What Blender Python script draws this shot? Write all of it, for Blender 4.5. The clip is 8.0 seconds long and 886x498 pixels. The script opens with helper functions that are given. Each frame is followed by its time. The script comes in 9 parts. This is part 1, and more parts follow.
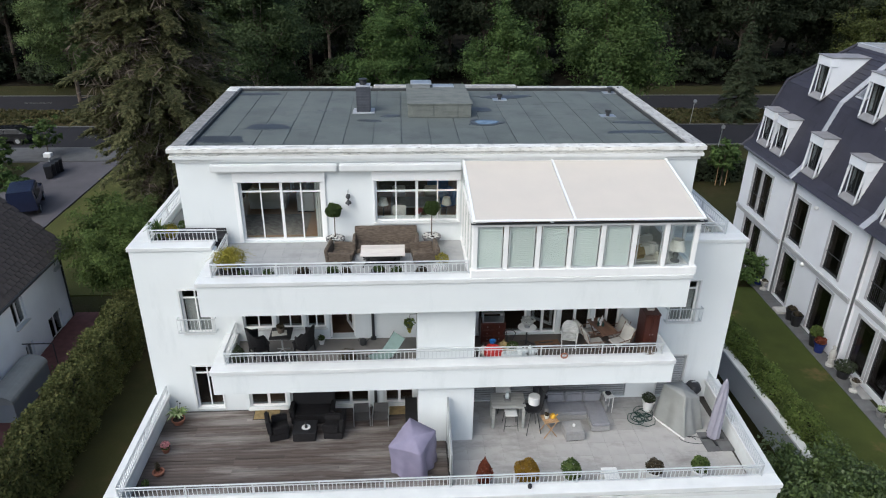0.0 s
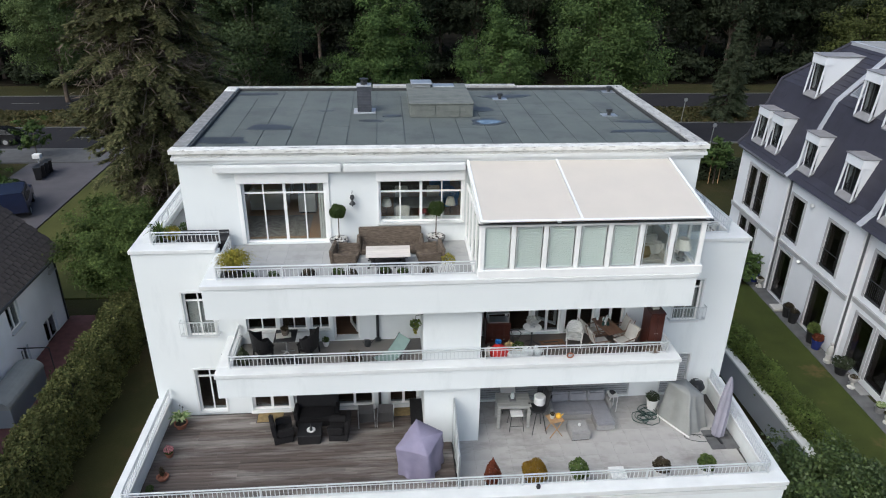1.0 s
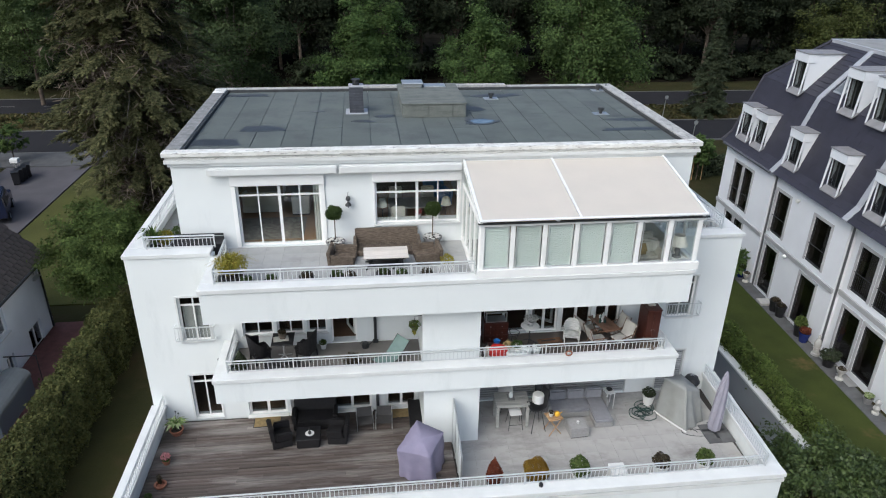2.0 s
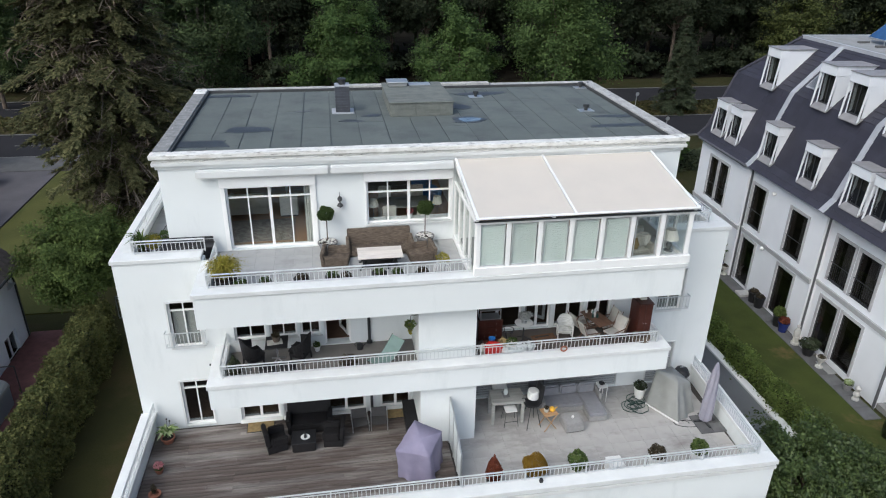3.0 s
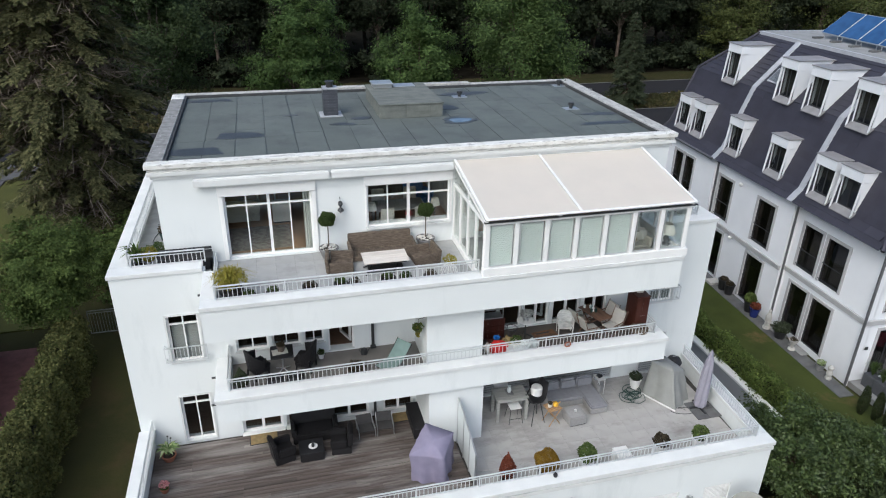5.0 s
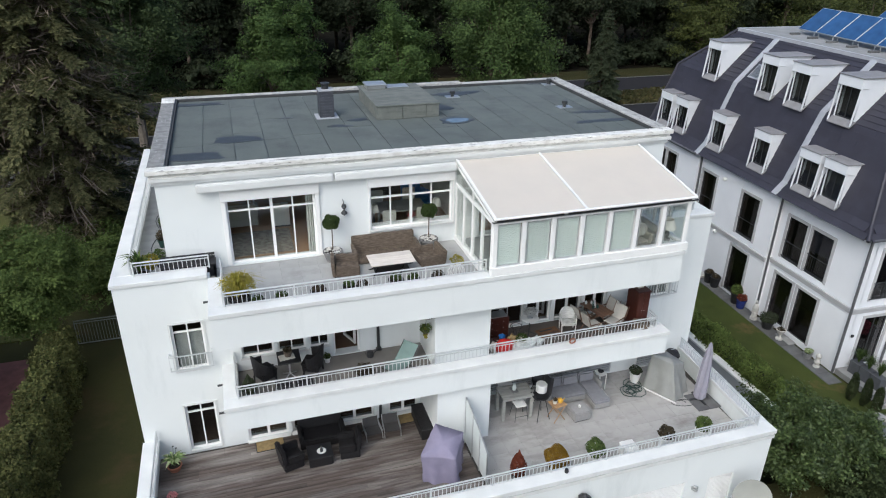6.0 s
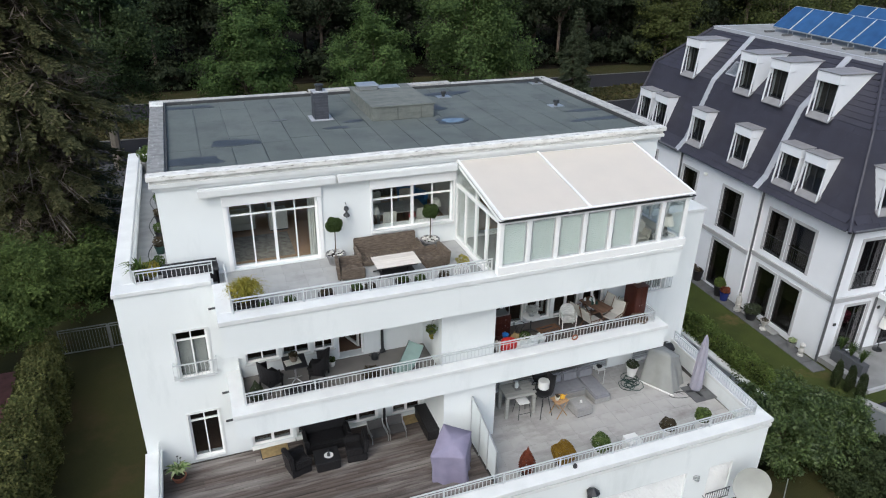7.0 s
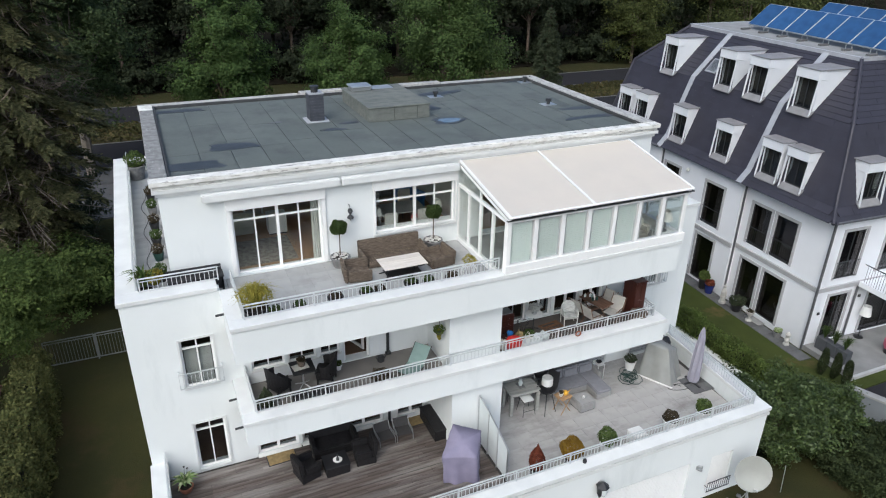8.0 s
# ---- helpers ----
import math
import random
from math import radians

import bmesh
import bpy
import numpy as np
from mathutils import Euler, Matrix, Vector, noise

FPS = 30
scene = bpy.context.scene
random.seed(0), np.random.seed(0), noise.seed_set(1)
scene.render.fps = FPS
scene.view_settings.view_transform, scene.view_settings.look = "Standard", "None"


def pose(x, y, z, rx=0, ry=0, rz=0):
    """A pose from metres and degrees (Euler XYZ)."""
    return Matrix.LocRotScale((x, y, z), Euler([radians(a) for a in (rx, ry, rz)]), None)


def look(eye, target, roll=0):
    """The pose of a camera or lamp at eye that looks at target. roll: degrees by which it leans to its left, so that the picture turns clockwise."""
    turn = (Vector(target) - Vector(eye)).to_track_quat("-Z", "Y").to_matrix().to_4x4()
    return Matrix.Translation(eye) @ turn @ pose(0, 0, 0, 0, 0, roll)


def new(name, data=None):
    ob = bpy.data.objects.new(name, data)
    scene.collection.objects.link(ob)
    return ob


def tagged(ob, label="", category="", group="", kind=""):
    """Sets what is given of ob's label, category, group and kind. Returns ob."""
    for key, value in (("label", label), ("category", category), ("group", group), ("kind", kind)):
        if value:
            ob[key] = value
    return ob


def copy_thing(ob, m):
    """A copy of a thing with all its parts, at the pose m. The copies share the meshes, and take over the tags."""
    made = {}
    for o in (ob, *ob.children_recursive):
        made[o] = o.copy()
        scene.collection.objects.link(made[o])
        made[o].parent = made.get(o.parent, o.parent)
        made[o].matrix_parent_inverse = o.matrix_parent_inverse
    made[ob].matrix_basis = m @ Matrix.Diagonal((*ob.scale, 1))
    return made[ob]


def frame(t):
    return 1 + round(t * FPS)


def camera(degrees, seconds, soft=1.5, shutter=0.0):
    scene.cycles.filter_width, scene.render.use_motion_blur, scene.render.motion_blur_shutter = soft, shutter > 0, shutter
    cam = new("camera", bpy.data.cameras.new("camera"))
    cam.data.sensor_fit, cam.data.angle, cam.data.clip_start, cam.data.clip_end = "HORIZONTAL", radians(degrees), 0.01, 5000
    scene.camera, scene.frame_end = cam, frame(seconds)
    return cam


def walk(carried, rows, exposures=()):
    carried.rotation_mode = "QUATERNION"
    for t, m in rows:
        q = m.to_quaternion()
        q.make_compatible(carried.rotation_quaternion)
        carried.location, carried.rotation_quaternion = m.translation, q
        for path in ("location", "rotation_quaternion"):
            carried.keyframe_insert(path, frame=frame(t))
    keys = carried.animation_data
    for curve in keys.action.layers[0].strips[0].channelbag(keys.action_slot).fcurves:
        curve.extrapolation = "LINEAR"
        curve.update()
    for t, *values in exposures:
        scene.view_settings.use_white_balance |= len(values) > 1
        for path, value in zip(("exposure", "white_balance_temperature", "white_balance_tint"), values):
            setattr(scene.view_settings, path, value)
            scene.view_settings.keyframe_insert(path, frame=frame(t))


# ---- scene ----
cam = camera(66.1, 8.0, soft=1.1)
PATH = [
    (0, (-0.28, -0.122, 19.742), (-0.155, 1.683, 18.888), 0.8),
    (0.5, (-0.533, -0.058, 19.733), (-0.392, 1.745, 18.879), 0.8),
    (1, (-0.841, 0.018, 19.746), (-0.68, 1.818, 18.89), 0.9),
    (1.5, (-1.104, 0.067, 19.751), (-0.919, 1.865, 18.894), 0.9),
    (3, (-2.195, 0.267, 19.691), (-1.885, 2.047, 18.834), 0.9),
    (3.5, (-2.622, 0.348, 19.728), (-2.27, 2.119, 18.868), 1.0),
    (4, (-3.046, 0.434, 19.742), (-2.655, 2.197, 18.882), 0.9),
    (4.5, (-3.52, 0.559, 19.775), (-3.091, 2.313, 18.914), 1.0),
    (6, (-5.121, 1.026, 19.84), (-4.568, 2.743, 18.976), 0.9),
    (6.5, (-5.643, 1.202, 19.86), (-5.046, 2.904, 18.996), 0.9),
    (7, (-6.251, 1.412, 19.886), (-5.605, 3.095, 19.02), 1.0),
    (7.5, (-6.809, 1.644, 19.873), (-6.118, 3.309, 19.008), 0.9),
    (8, (-7.373, 1.887, 19.886), (-6.637, 3.533, 19.02), 1.0),
]
walk(cam, [(t, look(eye, target, roll)) for t, eye, target, roll in PATH], exposures=[(0.0, 0.31, 5700, 5), (8.0, 0.31, 5700, 5)])

# ---- light: an overcast summer day ----
world = bpy.data.worlds.new("sky")
scene.world = world
world.use_nodes = True
wn = world.node_tree
sky = wn.nodes.new("ShaderNodeTexSky")
sky.sky_type = 'NISHITA'
sky.sun_disc = False
sky.sun_elevation = radians(45)
sky.sun_rotation = radians(225)
sky.dust_density = 6.0
sky.air_density = 1.0
bg = wn.nodes["Background"]
bg.inputs["Strength"].default_value = 0.14
wn.links.new(sky.outputs[0], bg.inputs[0])
sun_data = bpy.data.lights.new("sun", 'SUN')
sun_data.energy = 1.12
sun_data.angle = radians(80)
sun_data.color = (1.0, 0.955, 0.89)
sun = new("sun", sun_data)
sun.matrix_world = look((-12, -12, 17), (0, 0, 0))

# ---- materials ----
def mat(name, col, rough=0.6, metal=0.0, var=0.12, scale=3.0, fine=40.0, bump=0.15, col2=None, spec=0.5, island=0.0, rand=0.0, dist=0.01, stain=None, band=(0.35, 0.7)):
    """A surface with broad stains, fine grain and relief; island or rand vary its lightness piece by piece."""
    m = bpy.data.materials.new(name)
    m.use_nodes = True
    nt = m.node_tree
    b = nt.nodes["Principled BSDF"]
    b.inputs["Roughness"].default_value = rough
    b.inputs["Metallic"].default_value = metal
    b.inputs["Specular IOR Level"].default_value = spec
    tc = nt.nodes.new("ShaderNodeTexCoord")
    n1 = nt.nodes.new("ShaderNodeTexNoise")
    n1.inputs["Scale"].default_value = scale
    n1.inputs["Detail"].default_value = 5
    n2 = nt.nodes.new("ShaderNodeTexNoise")
    n2.inputs["Scale"].default_value = fine
    n2.inputs["Detail"].default_value = 3
    for n in (n1, n2):
        nt.links.new(tc.outputs["Object"], n.inputs["Vector"])
    ramp = nt.nodes.new("ShaderNodeMix")
    ramp.data_type = 'RGBA'
    c2 = col2 or tuple(max(0, c * (1 - 2.2 * var)) for c in col)
    ramp.inputs[6].default_value = (*col, 1)
    ramp.inputs[7].default_value = (*c2, 1)
    mr = nt.nodes.new("ShaderNodeMapRange")
    mr.inputs[1].default_value, mr.inputs[2].default_value = band
    nt.links.new(n1.outputs["Fac"], mr.inputs[0])
    nt.links.new(mr.outputs[0], ramp.inputs[0])
    tone = ramp.outputs[2]
    if stain:
        # broad stains that run on from piece to piece: (colour, scale, from, to, stretch)
        geo = nt.nodes.new("ShaderNodeNewGeometry")
        mp = nt.nodes.new("ShaderNodeMapping")
        mp.inputs["Scale"].default_value = stain[4]
        n3 = nt.nodes.new("ShaderNodeTexNoise")
        n3.name = "stain"
        n3.inputs["Scale"].default_value = stain[1]
        n3.inputs["Detail"].default_value = 7
        n3.inputs["Roughness"].default_value = 0.65
        nt.links.new(geo.outputs["Position"], mp.inputs[0])
        nt.links.new(mp.outputs[0], n3.inputs["Vector"])
        m3 = nt.nodes.new("ShaderNodeMapRange")
        m3.inputs[1].default_value, m3.inputs[2].default_value = stain[2], stain[3]
        nt.links.new(n3.outputs["Fac"], m3.inputs[0])
        mx = nt.nodes.new("ShaderNodeMix")
        mx.data_type = 'RGBA'
        mx.inputs[7].default_value = (*stain[0], 1)
        nt.links.new(tone, mx.inputs[6])
        nt.links.new(m3.outputs[0], mx.inputs[0])
        tone = mx.outputs[2]
    hsv = nt.nodes.new("ShaderNodeHueSaturation")
    nt.links.new(tone, hsv.inputs["Color"])
    val = nt.nodes.new("ShaderNodeMapRange")
    val.inputs[3].default_value, val.inputs[4].default_value = 1 - var, 1 + var
    nt.links.new(n2.outputs["Fac"], val.inputs[0])
    last = val.outputs[0]
    amount = island or rand
    if amount:
        src = nt.nodes.new("ShaderNodeNewGeometry") if island else nt.nodes.new("ShaderNodeObjectInfo")
        out = src.outputs["Random Per Island"] if island else src.outputs["Random"]
        mm = nt.nodes.new("ShaderNodeMapRange")
        mm.inputs[3].default_value, mm.inputs[4].default_value = 1 - amount, 1 + amount
        nt.links.new(out, mm.inputs[0])
        mul = nt.nodes.new("ShaderNodeMath")
        mul.operation = 'MULTIPLY'
        nt.links.new(mm.outputs[0], mul.inputs[0])
        nt.links.new(last, mul.inputs[1])
        last = mul.outputs[0]
    nt.links.new(last, hsv.inputs["Value"])
    nt.links.new(hsv.outputs[0], b.inputs["Base Color"])
    if bump:
        bp = nt.nodes.new("ShaderNodeBump")
        bp.inputs["Strength"].default_value = bump
        bp.inputs["Distance"].default_value = dist
        nt.links.new(n2.outputs["Fac"], bp.inputs["Height"])
        nt.links.new(bp.outputs[0], b.inputs["Normal"])
    return m


def streaked(name, col, col2, stretch, rough=0.7, scale=2.0, rand=0.2, bump=0.2, stain=None, band=(0.35, 0.7)):
    """Grain or weathering drawn out along an axis, as on planks, sheeting and run-off stains."""
    m = mat(name, col, rough=rough, var=0.1, scale=scale, fine=25, bump=bump, col2=col2, rand=rand, stain=stain, band=band)
    nt = m.node_tree
    mp = nt.nodes.new("ShaderNodeMapping")
    mp.inputs["Scale"].default_value = stretch
    tc = nt.nodes["Texture Coordinate"]
    nt.links.new(tc.outputs["Object"], mp.inputs[0])
    for n in nt.nodes:
        if n.bl_idname == "ShaderNodeTexNoise" and n.name != "stain":
            nt.links.new(mp.outputs[0], n.inputs["Vector"])
    return m


def leafmat(name, col, col2, rough=0.7, trans=0.3, scale=0.5, spec=0.12):
    m = bpy.data.materials.new(name)
    m.use_nodes = True
    nt = m.node_tree
    b = nt.nodes["Principled BSDF"]
    b.inputs["Roughness"].default_value = rough
    b.inputs["Specular IOR Level"].default_value = spec
    geo = nt.nodes.new("ShaderNodeNewGeometry")
    mix = nt.nodes.new("ShaderNodeMix")
    mix.data_type = 'RGBA'
    mix.inputs[6].default_value = (*col, 1)
    mix.inputs[7].default_value = (*col2, 1)
    nt.links.new(geo.outputs["Random Per Island"], mix.inputs[0])
    noi = nt.nodes.new("ShaderNodeTexNoise")
    noi.inputs["Scale"].default_value = scale
    tc = nt.nodes.new("ShaderNodeTexCoord")
    nt.links.new(tc.outputs["Object"], noi.inputs["Vector"])
    hsv = nt.nodes.new("ShaderNodeHueSaturation")
    mr = nt.nodes.new("ShaderNodeMapRange")
    mr.inputs[1].default_value, mr.inputs[2].default_value, mr.inputs[3].default_value, mr.inputs[4].default_value = 0.3, 0.7, 0.65, 1.35
    nt.links.new(noi.outputs["Fac"], mr.inputs[0])
    nt.links.new(mr.outputs[0], hsv.inputs["Value"])
    nt.links.new(mix.outputs[2], hsv.inputs["Color"])
    nt.links.new(hsv.outputs[0], b.inputs["Base Color"])
    if trans:
        tr = nt.nodes.new("ShaderNodeBsdfTranslucent")
        nt.links.new(hsv.outputs[0], tr.inputs["Color"])
        ms = nt.nodes.new("ShaderNodeMixShader")
        ms.inputs[0].default_value = trans
        nt.links.new(b.outputs[0], ms.inputs[1])
        nt.links.new(tr.outputs[0], ms.inputs[2])
        nt.links.new(ms.outputs[0], nt.nodes["Material Output"].inputs["Surface"])
    return m


def glassmat(name, tint=(0.95, 0.97, 0.96), gloss=0.1):
    m = bpy.data.materials.new(name)
    m.use_nodes = True
    nt = m.node_tree
    nt.nodes.remove(nt.nodes["Principled BSDF"])
    tr = nt.nodes.new("ShaderNodeBsdfTransparent")
    tr.inputs[0].default_value = (*tint, 1)
    gl = nt.nodes.new("ShaderNodeBsdfGlossy")
    gl.inputs["Roughness"].default_value = 0.02
    lw = nt.nodes.new("ShaderNodeLayerWeight")
    lw.inputs["Blend"].default_value = 0.5
    pw = nt.nodes.new("ShaderNodeMath")
    pw.operation = 'POWER'
    pw.inputs[1].default_value = 4.5
    nt.links.new(lw.outputs["Facing"], pw.inputs[0])
    ad = nt.nodes.new("ShaderNodeMath")
    ad.operation = 'MULTIPLY_ADD'
    ad.inputs[1].default_value = 0.6
    ad.inputs[2].default_value = gloss * 0.5
    nt.links.new(pw.outputs[0], ad.inputs[0])
    ms = nt.nodes.new("ShaderNodeMixShader")
    nt.links.new(ad.outputs[0], ms.inputs[0])
    nt.links.new(tr.outputs[0], ms.inputs[1])
    nt.links.new(gl.outputs[0], ms.inputs[2])
    nt.links.new(ms.outputs[0], nt.nodes["Material Output"].inputs["Surface"])
    return m


RENDERWHITE = mat("white_render", (0.725, 0.75, 0.75), rough=0.85, var=0.025, scale=0.5, fine=60, bump=0.12, col2=(0.69, 0.715, 0.715), stain=((0.6, 0.63, 0.63), 0.7, 0.55, 0.8, (1.5, 1.5, 0.35)))
CAPWHITE = mat("white_coping", (0.6, 0.61, 0.605), rough=0.7, var=0.03, scale=1.5, fine=30, bump=0.08, col2=(0.68, 0.69, 0.68))
CAPWORN = mat("weathered_white_coping", (0.72, 0.72, 0.69), rough=0.8, var=0.05, scale=2.5, fine=40, bump=0.2, col2=(0.56, 0.55, 0.52), stain=((0.2, 0.195, 0.18), 4.5, 0.55, 0.68, (0.8, 2.5, 5)))
CAPDARK = mat("lichen_grey_coping", (0.25, 0.25, 0.247), rough=0.9, var=0.14, scale=5, fine=45, bump=0.3, col2=(0.15, 0.15, 0.15), stain=((0.4, 0.4, 0.39), 3.5, 0.58, 0.72, (3.0, 1, 1)))
CAPGREY = mat("weathered_grey_coping", (0.46, 0.455, 0.44), rough=0.85, var=0.08, scale=2.5, fine=30, bump=0.3, col2=(0.3, 0.3, 0.29), stain=((0.2, 0.2, 0.195), 5.0, 0.5, 0.68, (2.0, 1, 1)))
FRAMEWHITE = mat("white_plastic_frame", (0.82, 0.82, 0.81), rough=0.4, var=0.02, bump=0.0)
STEELWHITE = mat("pale_galvanised_rail", (0.6, 0.62, 0.63), rough=0.4, metal=0.3, var=0.06, fine=20, bump=0.05)
GATEGREY = mat("weathered_grey_gate_steel", (0.2, 0.205, 0.2), rough=0.6, metal=0.3, var=0.1, bump=0.05)
ALU = mat("brushed_aluminium", (0.55, 0.56, 0.57), rough=0.4, metal=0.8, var=0.06, bump=0.05)
DARKMETAL = mat("dark_metal", (0.05, 0.052, 0.055), rough=0.45, metal=0.4, var=0.1, bump=0.05)
GLASS = glassmat("window_glass")
DARKGLASS = glassmat("dark_window_glass", tint=(0.72, 0.74, 0.74), gloss=0.07)
# low tint puts the darkness of unlit rooms into the glass
DIMGLASS = glassmat("dimming_window_glass", tint=(0.5, 0.49, 0.5), gloss=0.15)
FROST = mat("frosted_glass", (0.62, 0.66, 0.66), rough=0.5, var=0.03, bump=0.0)
BITUMEN = mat("bitumen_roofing", (0.108, 0.122, 0.115), rough=0.85, var=0.16, scale=0.8, fine=22, bump=0.4, col2=(0.086, 0.1, 0.096), rand=0.07, stain=((0.062, 0.072, 0.074), 0.9, 0.5, 0.75, (1, 1, 1)))
FELTDARK = mat("dark_turned_up_felt", (0.05, 0.053, 0.056), rough=0.9, var=0.15, scale=3, fine=40, bump=0.3)
HATCHFELT = mat("bleached_roofing_felt", (0.15, 0.16, 0.145), rough=0.9, var=0.15, scale=2.5, fine=25, bump=0.4, col2=(0.11, 0.12, 0.112), stain=((0.08, 0.088, 0.08), 2.2, 0.5, 0.72, (0.5, 3, 3)))
BITPATCH = mat("bitumen_patch", (0.045, 0.052, 0.06), rough=0.5, var=0.15, scale=3, fine=60, bump=0.2)
# blue tones carry the reflected sky in the water's colour
PUDDLE = mat("wet_puddle", (0.06, 0.095, 0.14), rough=0.1, var=0.25, scale=3, bump=0.0, col2=(0.15, 0.2, 0.26))
SLATECLAD = mat("slate_cladding", (0.06, 0.065, 0.08), rough=0.5, var=0.15, scale=6, fine=40, bump=0.2, rand=0.15)
CREAM = mat("cream_awning_fabric", (0.65, 0.6, 0.535), rough=0.85, var=0.02, scale=1.2, fine=150, bump=0.08, col2=(0.625, 0.58, 0.52))
def sheer(m, amount):
    """Let part of the light through a thin cloth."""
    nt = m.node_tree
    b = nt.nodes["Principled BSDF"]
    tr = nt.nodes.new("ShaderNodeBsdfTranslucent")
    nt.links.new(b.inputs["Base Color"].links[0].from_socket, tr.inputs["Color"])
    ms = nt.nodes.new("ShaderNodeMixShader")
    ms.inputs[0].default_value = amount
    nt.links.new(b.outputs[0], ms.inputs[1])
    nt.links.new(tr.outputs[0], ms.inputs[2])
    nt.links.new(ms.outputs[0], nt.nodes["Material Output"].inputs["Surface"])


sheer(CREAM, 0.18)
DECK = streaked("weathered_deck_wood", (0.052, 0.038, 0.032), (0.122, 0.102, 0.088), (0.5, 9, 9), rough=0.75, scale=1.1, rand=0.22, stain=((0.23, 0.21, 0.195), 0.6, 0.48, 0.66, (0.35, 2.6, 1)))
DECKBASE = mat("deck_joists", (0.05, 0.045, 0.04), rough=0.9)
TILE = mat("pale_grey_terrace_tile", (0.395, 0.384, 0.366), rough=0.75, var=0.05, scale=1.6, fine=50, bump=0.15, col2=(0.345, 0.335, 0.32), rand=0.03, stain=((0.23, 0.217, 0.204), 1.1, 0.49, 0.74, (0.8, 1.6, 1)))
TILE2 = mat("grey_terrace_tile", (0.36, 0.365, 0.36), rough=0.7, var=0.06, scale=1.6, fine=50, bump=0.15, col2=(0.32, 0.325, 0.32), rand=0.04, stain=((0.24, 0.24, 0.235), 0.9, 0.52, 0.75, (1, 1, 1)))
BALCGREY = mat("grey_brown_balcony_floor", (0.2, 0.187, 0.172), rough=0.65, var=0.08, scale=2, fine=40, bump=0.1)
BALCTILE = mat("brown_grey_balcony_floor", (0.12, 0.102, 0.09), rough=0.6, var=0.1, scale=2, fine=40, bump=0.1, rand=0.06)
RUGMAT = mat("grey_brown_rug", (0.3, 0.27, 0.225), rough=0.95, var=0.15, scale=6, fine=60, bump=0.2, col2=(0.2, 0.175, 0.145), band=(0.45, 0.55))
GROUT = mat("tile_joint", (0.24, 0.235, 0.23), rough=0.9)
TERRACEGREY = mat("pale_terrace_concrete", (0.225, 0.225, 0.222), rough=0.85, var=0.12, scale=1.2, fine=40, bump=0.25)
CONCRETE = mat("grey_concrete", (0.28, 0.28, 0.275), rough=0.85, var=0.1, scale=2, fine=40, bump=0.25)
BOUNDGREY = mat("grey_boundary_wall", (0.17, 0.185, 0.2), rough=0.85, var=0.06, scale=0.8, fine=40, bump=0.2)
GREYWALL = mat("grey_retaining_wall", (0.27, 0.29, 0.315), rough=0.85, var=0.05, scale=0.8, fine=40, bump=0.2)
PAVEGREY = mat("grey_street_paving", (0.1, 0.1, 0.102), rough=0.9, spec=0.2, var=0.1, scale=1.5, fine=30, bump=0.2)
PAVING = mat("dark_paving", (0.11, 0.11, 0.112), rough=0.85, var=0.12, scale=3, fine=30, bump=0.2, rand=0.12)
DRIVEGREY = mat("grey_driveway", (0.095, 0.09, 0.098), rough=0.9, spec=0.2, var=0.1, scale=0.6, fine=50, bump=0.3)
ASPHALT = mat("asphalt", (0.026, 0.025, 0.028), rough=0.95, spec=0.05, var=0.12, scale=0.6, fine=60, bump=0.3, col2=(0.028, 0.028, 0.031))
ROADPAINT = mat("road_paint", (0.2, 0.2, 0.19), rough=0.7, var=0.15)
GRASS = mat("mown_grass", (0.036, 0.036, 0.013), rough=0.95, spec=0.1, var=0.25, scale=0.35, fine=25, bump=0.5, col2=(0.026, 0.027, 0.011), dist=0.05, stain=((0.05, 0.037, 0.018), 0.5, 0.52, 0.72, (1, 1, 1)))
LAWN = mat("green_lawn", (0.054, 0.066, 0.017), rough=0.95, spec=0.1, var=0.25, scale=0.8, fine=30, bump=0.5, col2=(0.038, 0.05, 0.014), dist=0.05, stain=((0.13, 0.09, 0.04), 0.55, 0.6, 0.76, (1, 1, 1)))
DRIVELAWN = mat("olive_lawn", (0.078, 0.082, 0.026), rough=0.95, spec=0.1, var=0.25, scale=0.5, fine=30, bump=0.5, col2=(0.056, 0.06, 0.02), dist=0.05)
DRYGRASS = mat("dry_grass", (0.062, 0.049, 0.024), rough=0.95, spec=0.1, var=0.25, scale=0.8, fine=25, bump=0.5, col2=(0.04, 0.038, 0.017), dist=0.05)
# near-black litter: the deep shade under the trees is in the colour
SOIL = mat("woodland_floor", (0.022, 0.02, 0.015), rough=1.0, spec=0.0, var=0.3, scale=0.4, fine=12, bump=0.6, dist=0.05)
BARK = mat("bark", (0.135, 0.102, 0.077), rough=0.95, var=0.3, scale=2.5, fine=18, bump=0.8, dist=0.03)
KERB = mat("dark_kerb_stone", (0.12, 0.12, 0.115), rough=0.9, var=0.1)
PALEBARK = mat("pale_dead_twig", (0.2, 0.17, 0.14), rough=0.9, var=0.2)
NROOF = mat("dark_slate_roofing", (0.03, 0.029, 0.042), rough=0.6, var=0.12, scale=1.2, fine=40, bump=0.2, rand=0.1, col2=(0.023, 0.022, 0.032))
LIDZINC = mat("dull_brown_grey_sheet", (0.24, 0.235, 0.24), rough=0.6, var=0.1, scale=3, bump=0.05)
NWALL = mat("bright_white_render", (0.74, 0.757, 0.79), rough=0.85, var=0.03, scale=0.6, fine=60, bump=0.1)
NTRIM = mat("pale_grey_stone_trim", (0.42, 0.42, 0.43), rough=0.7, var=0.06, scale=3, bump=0.1)
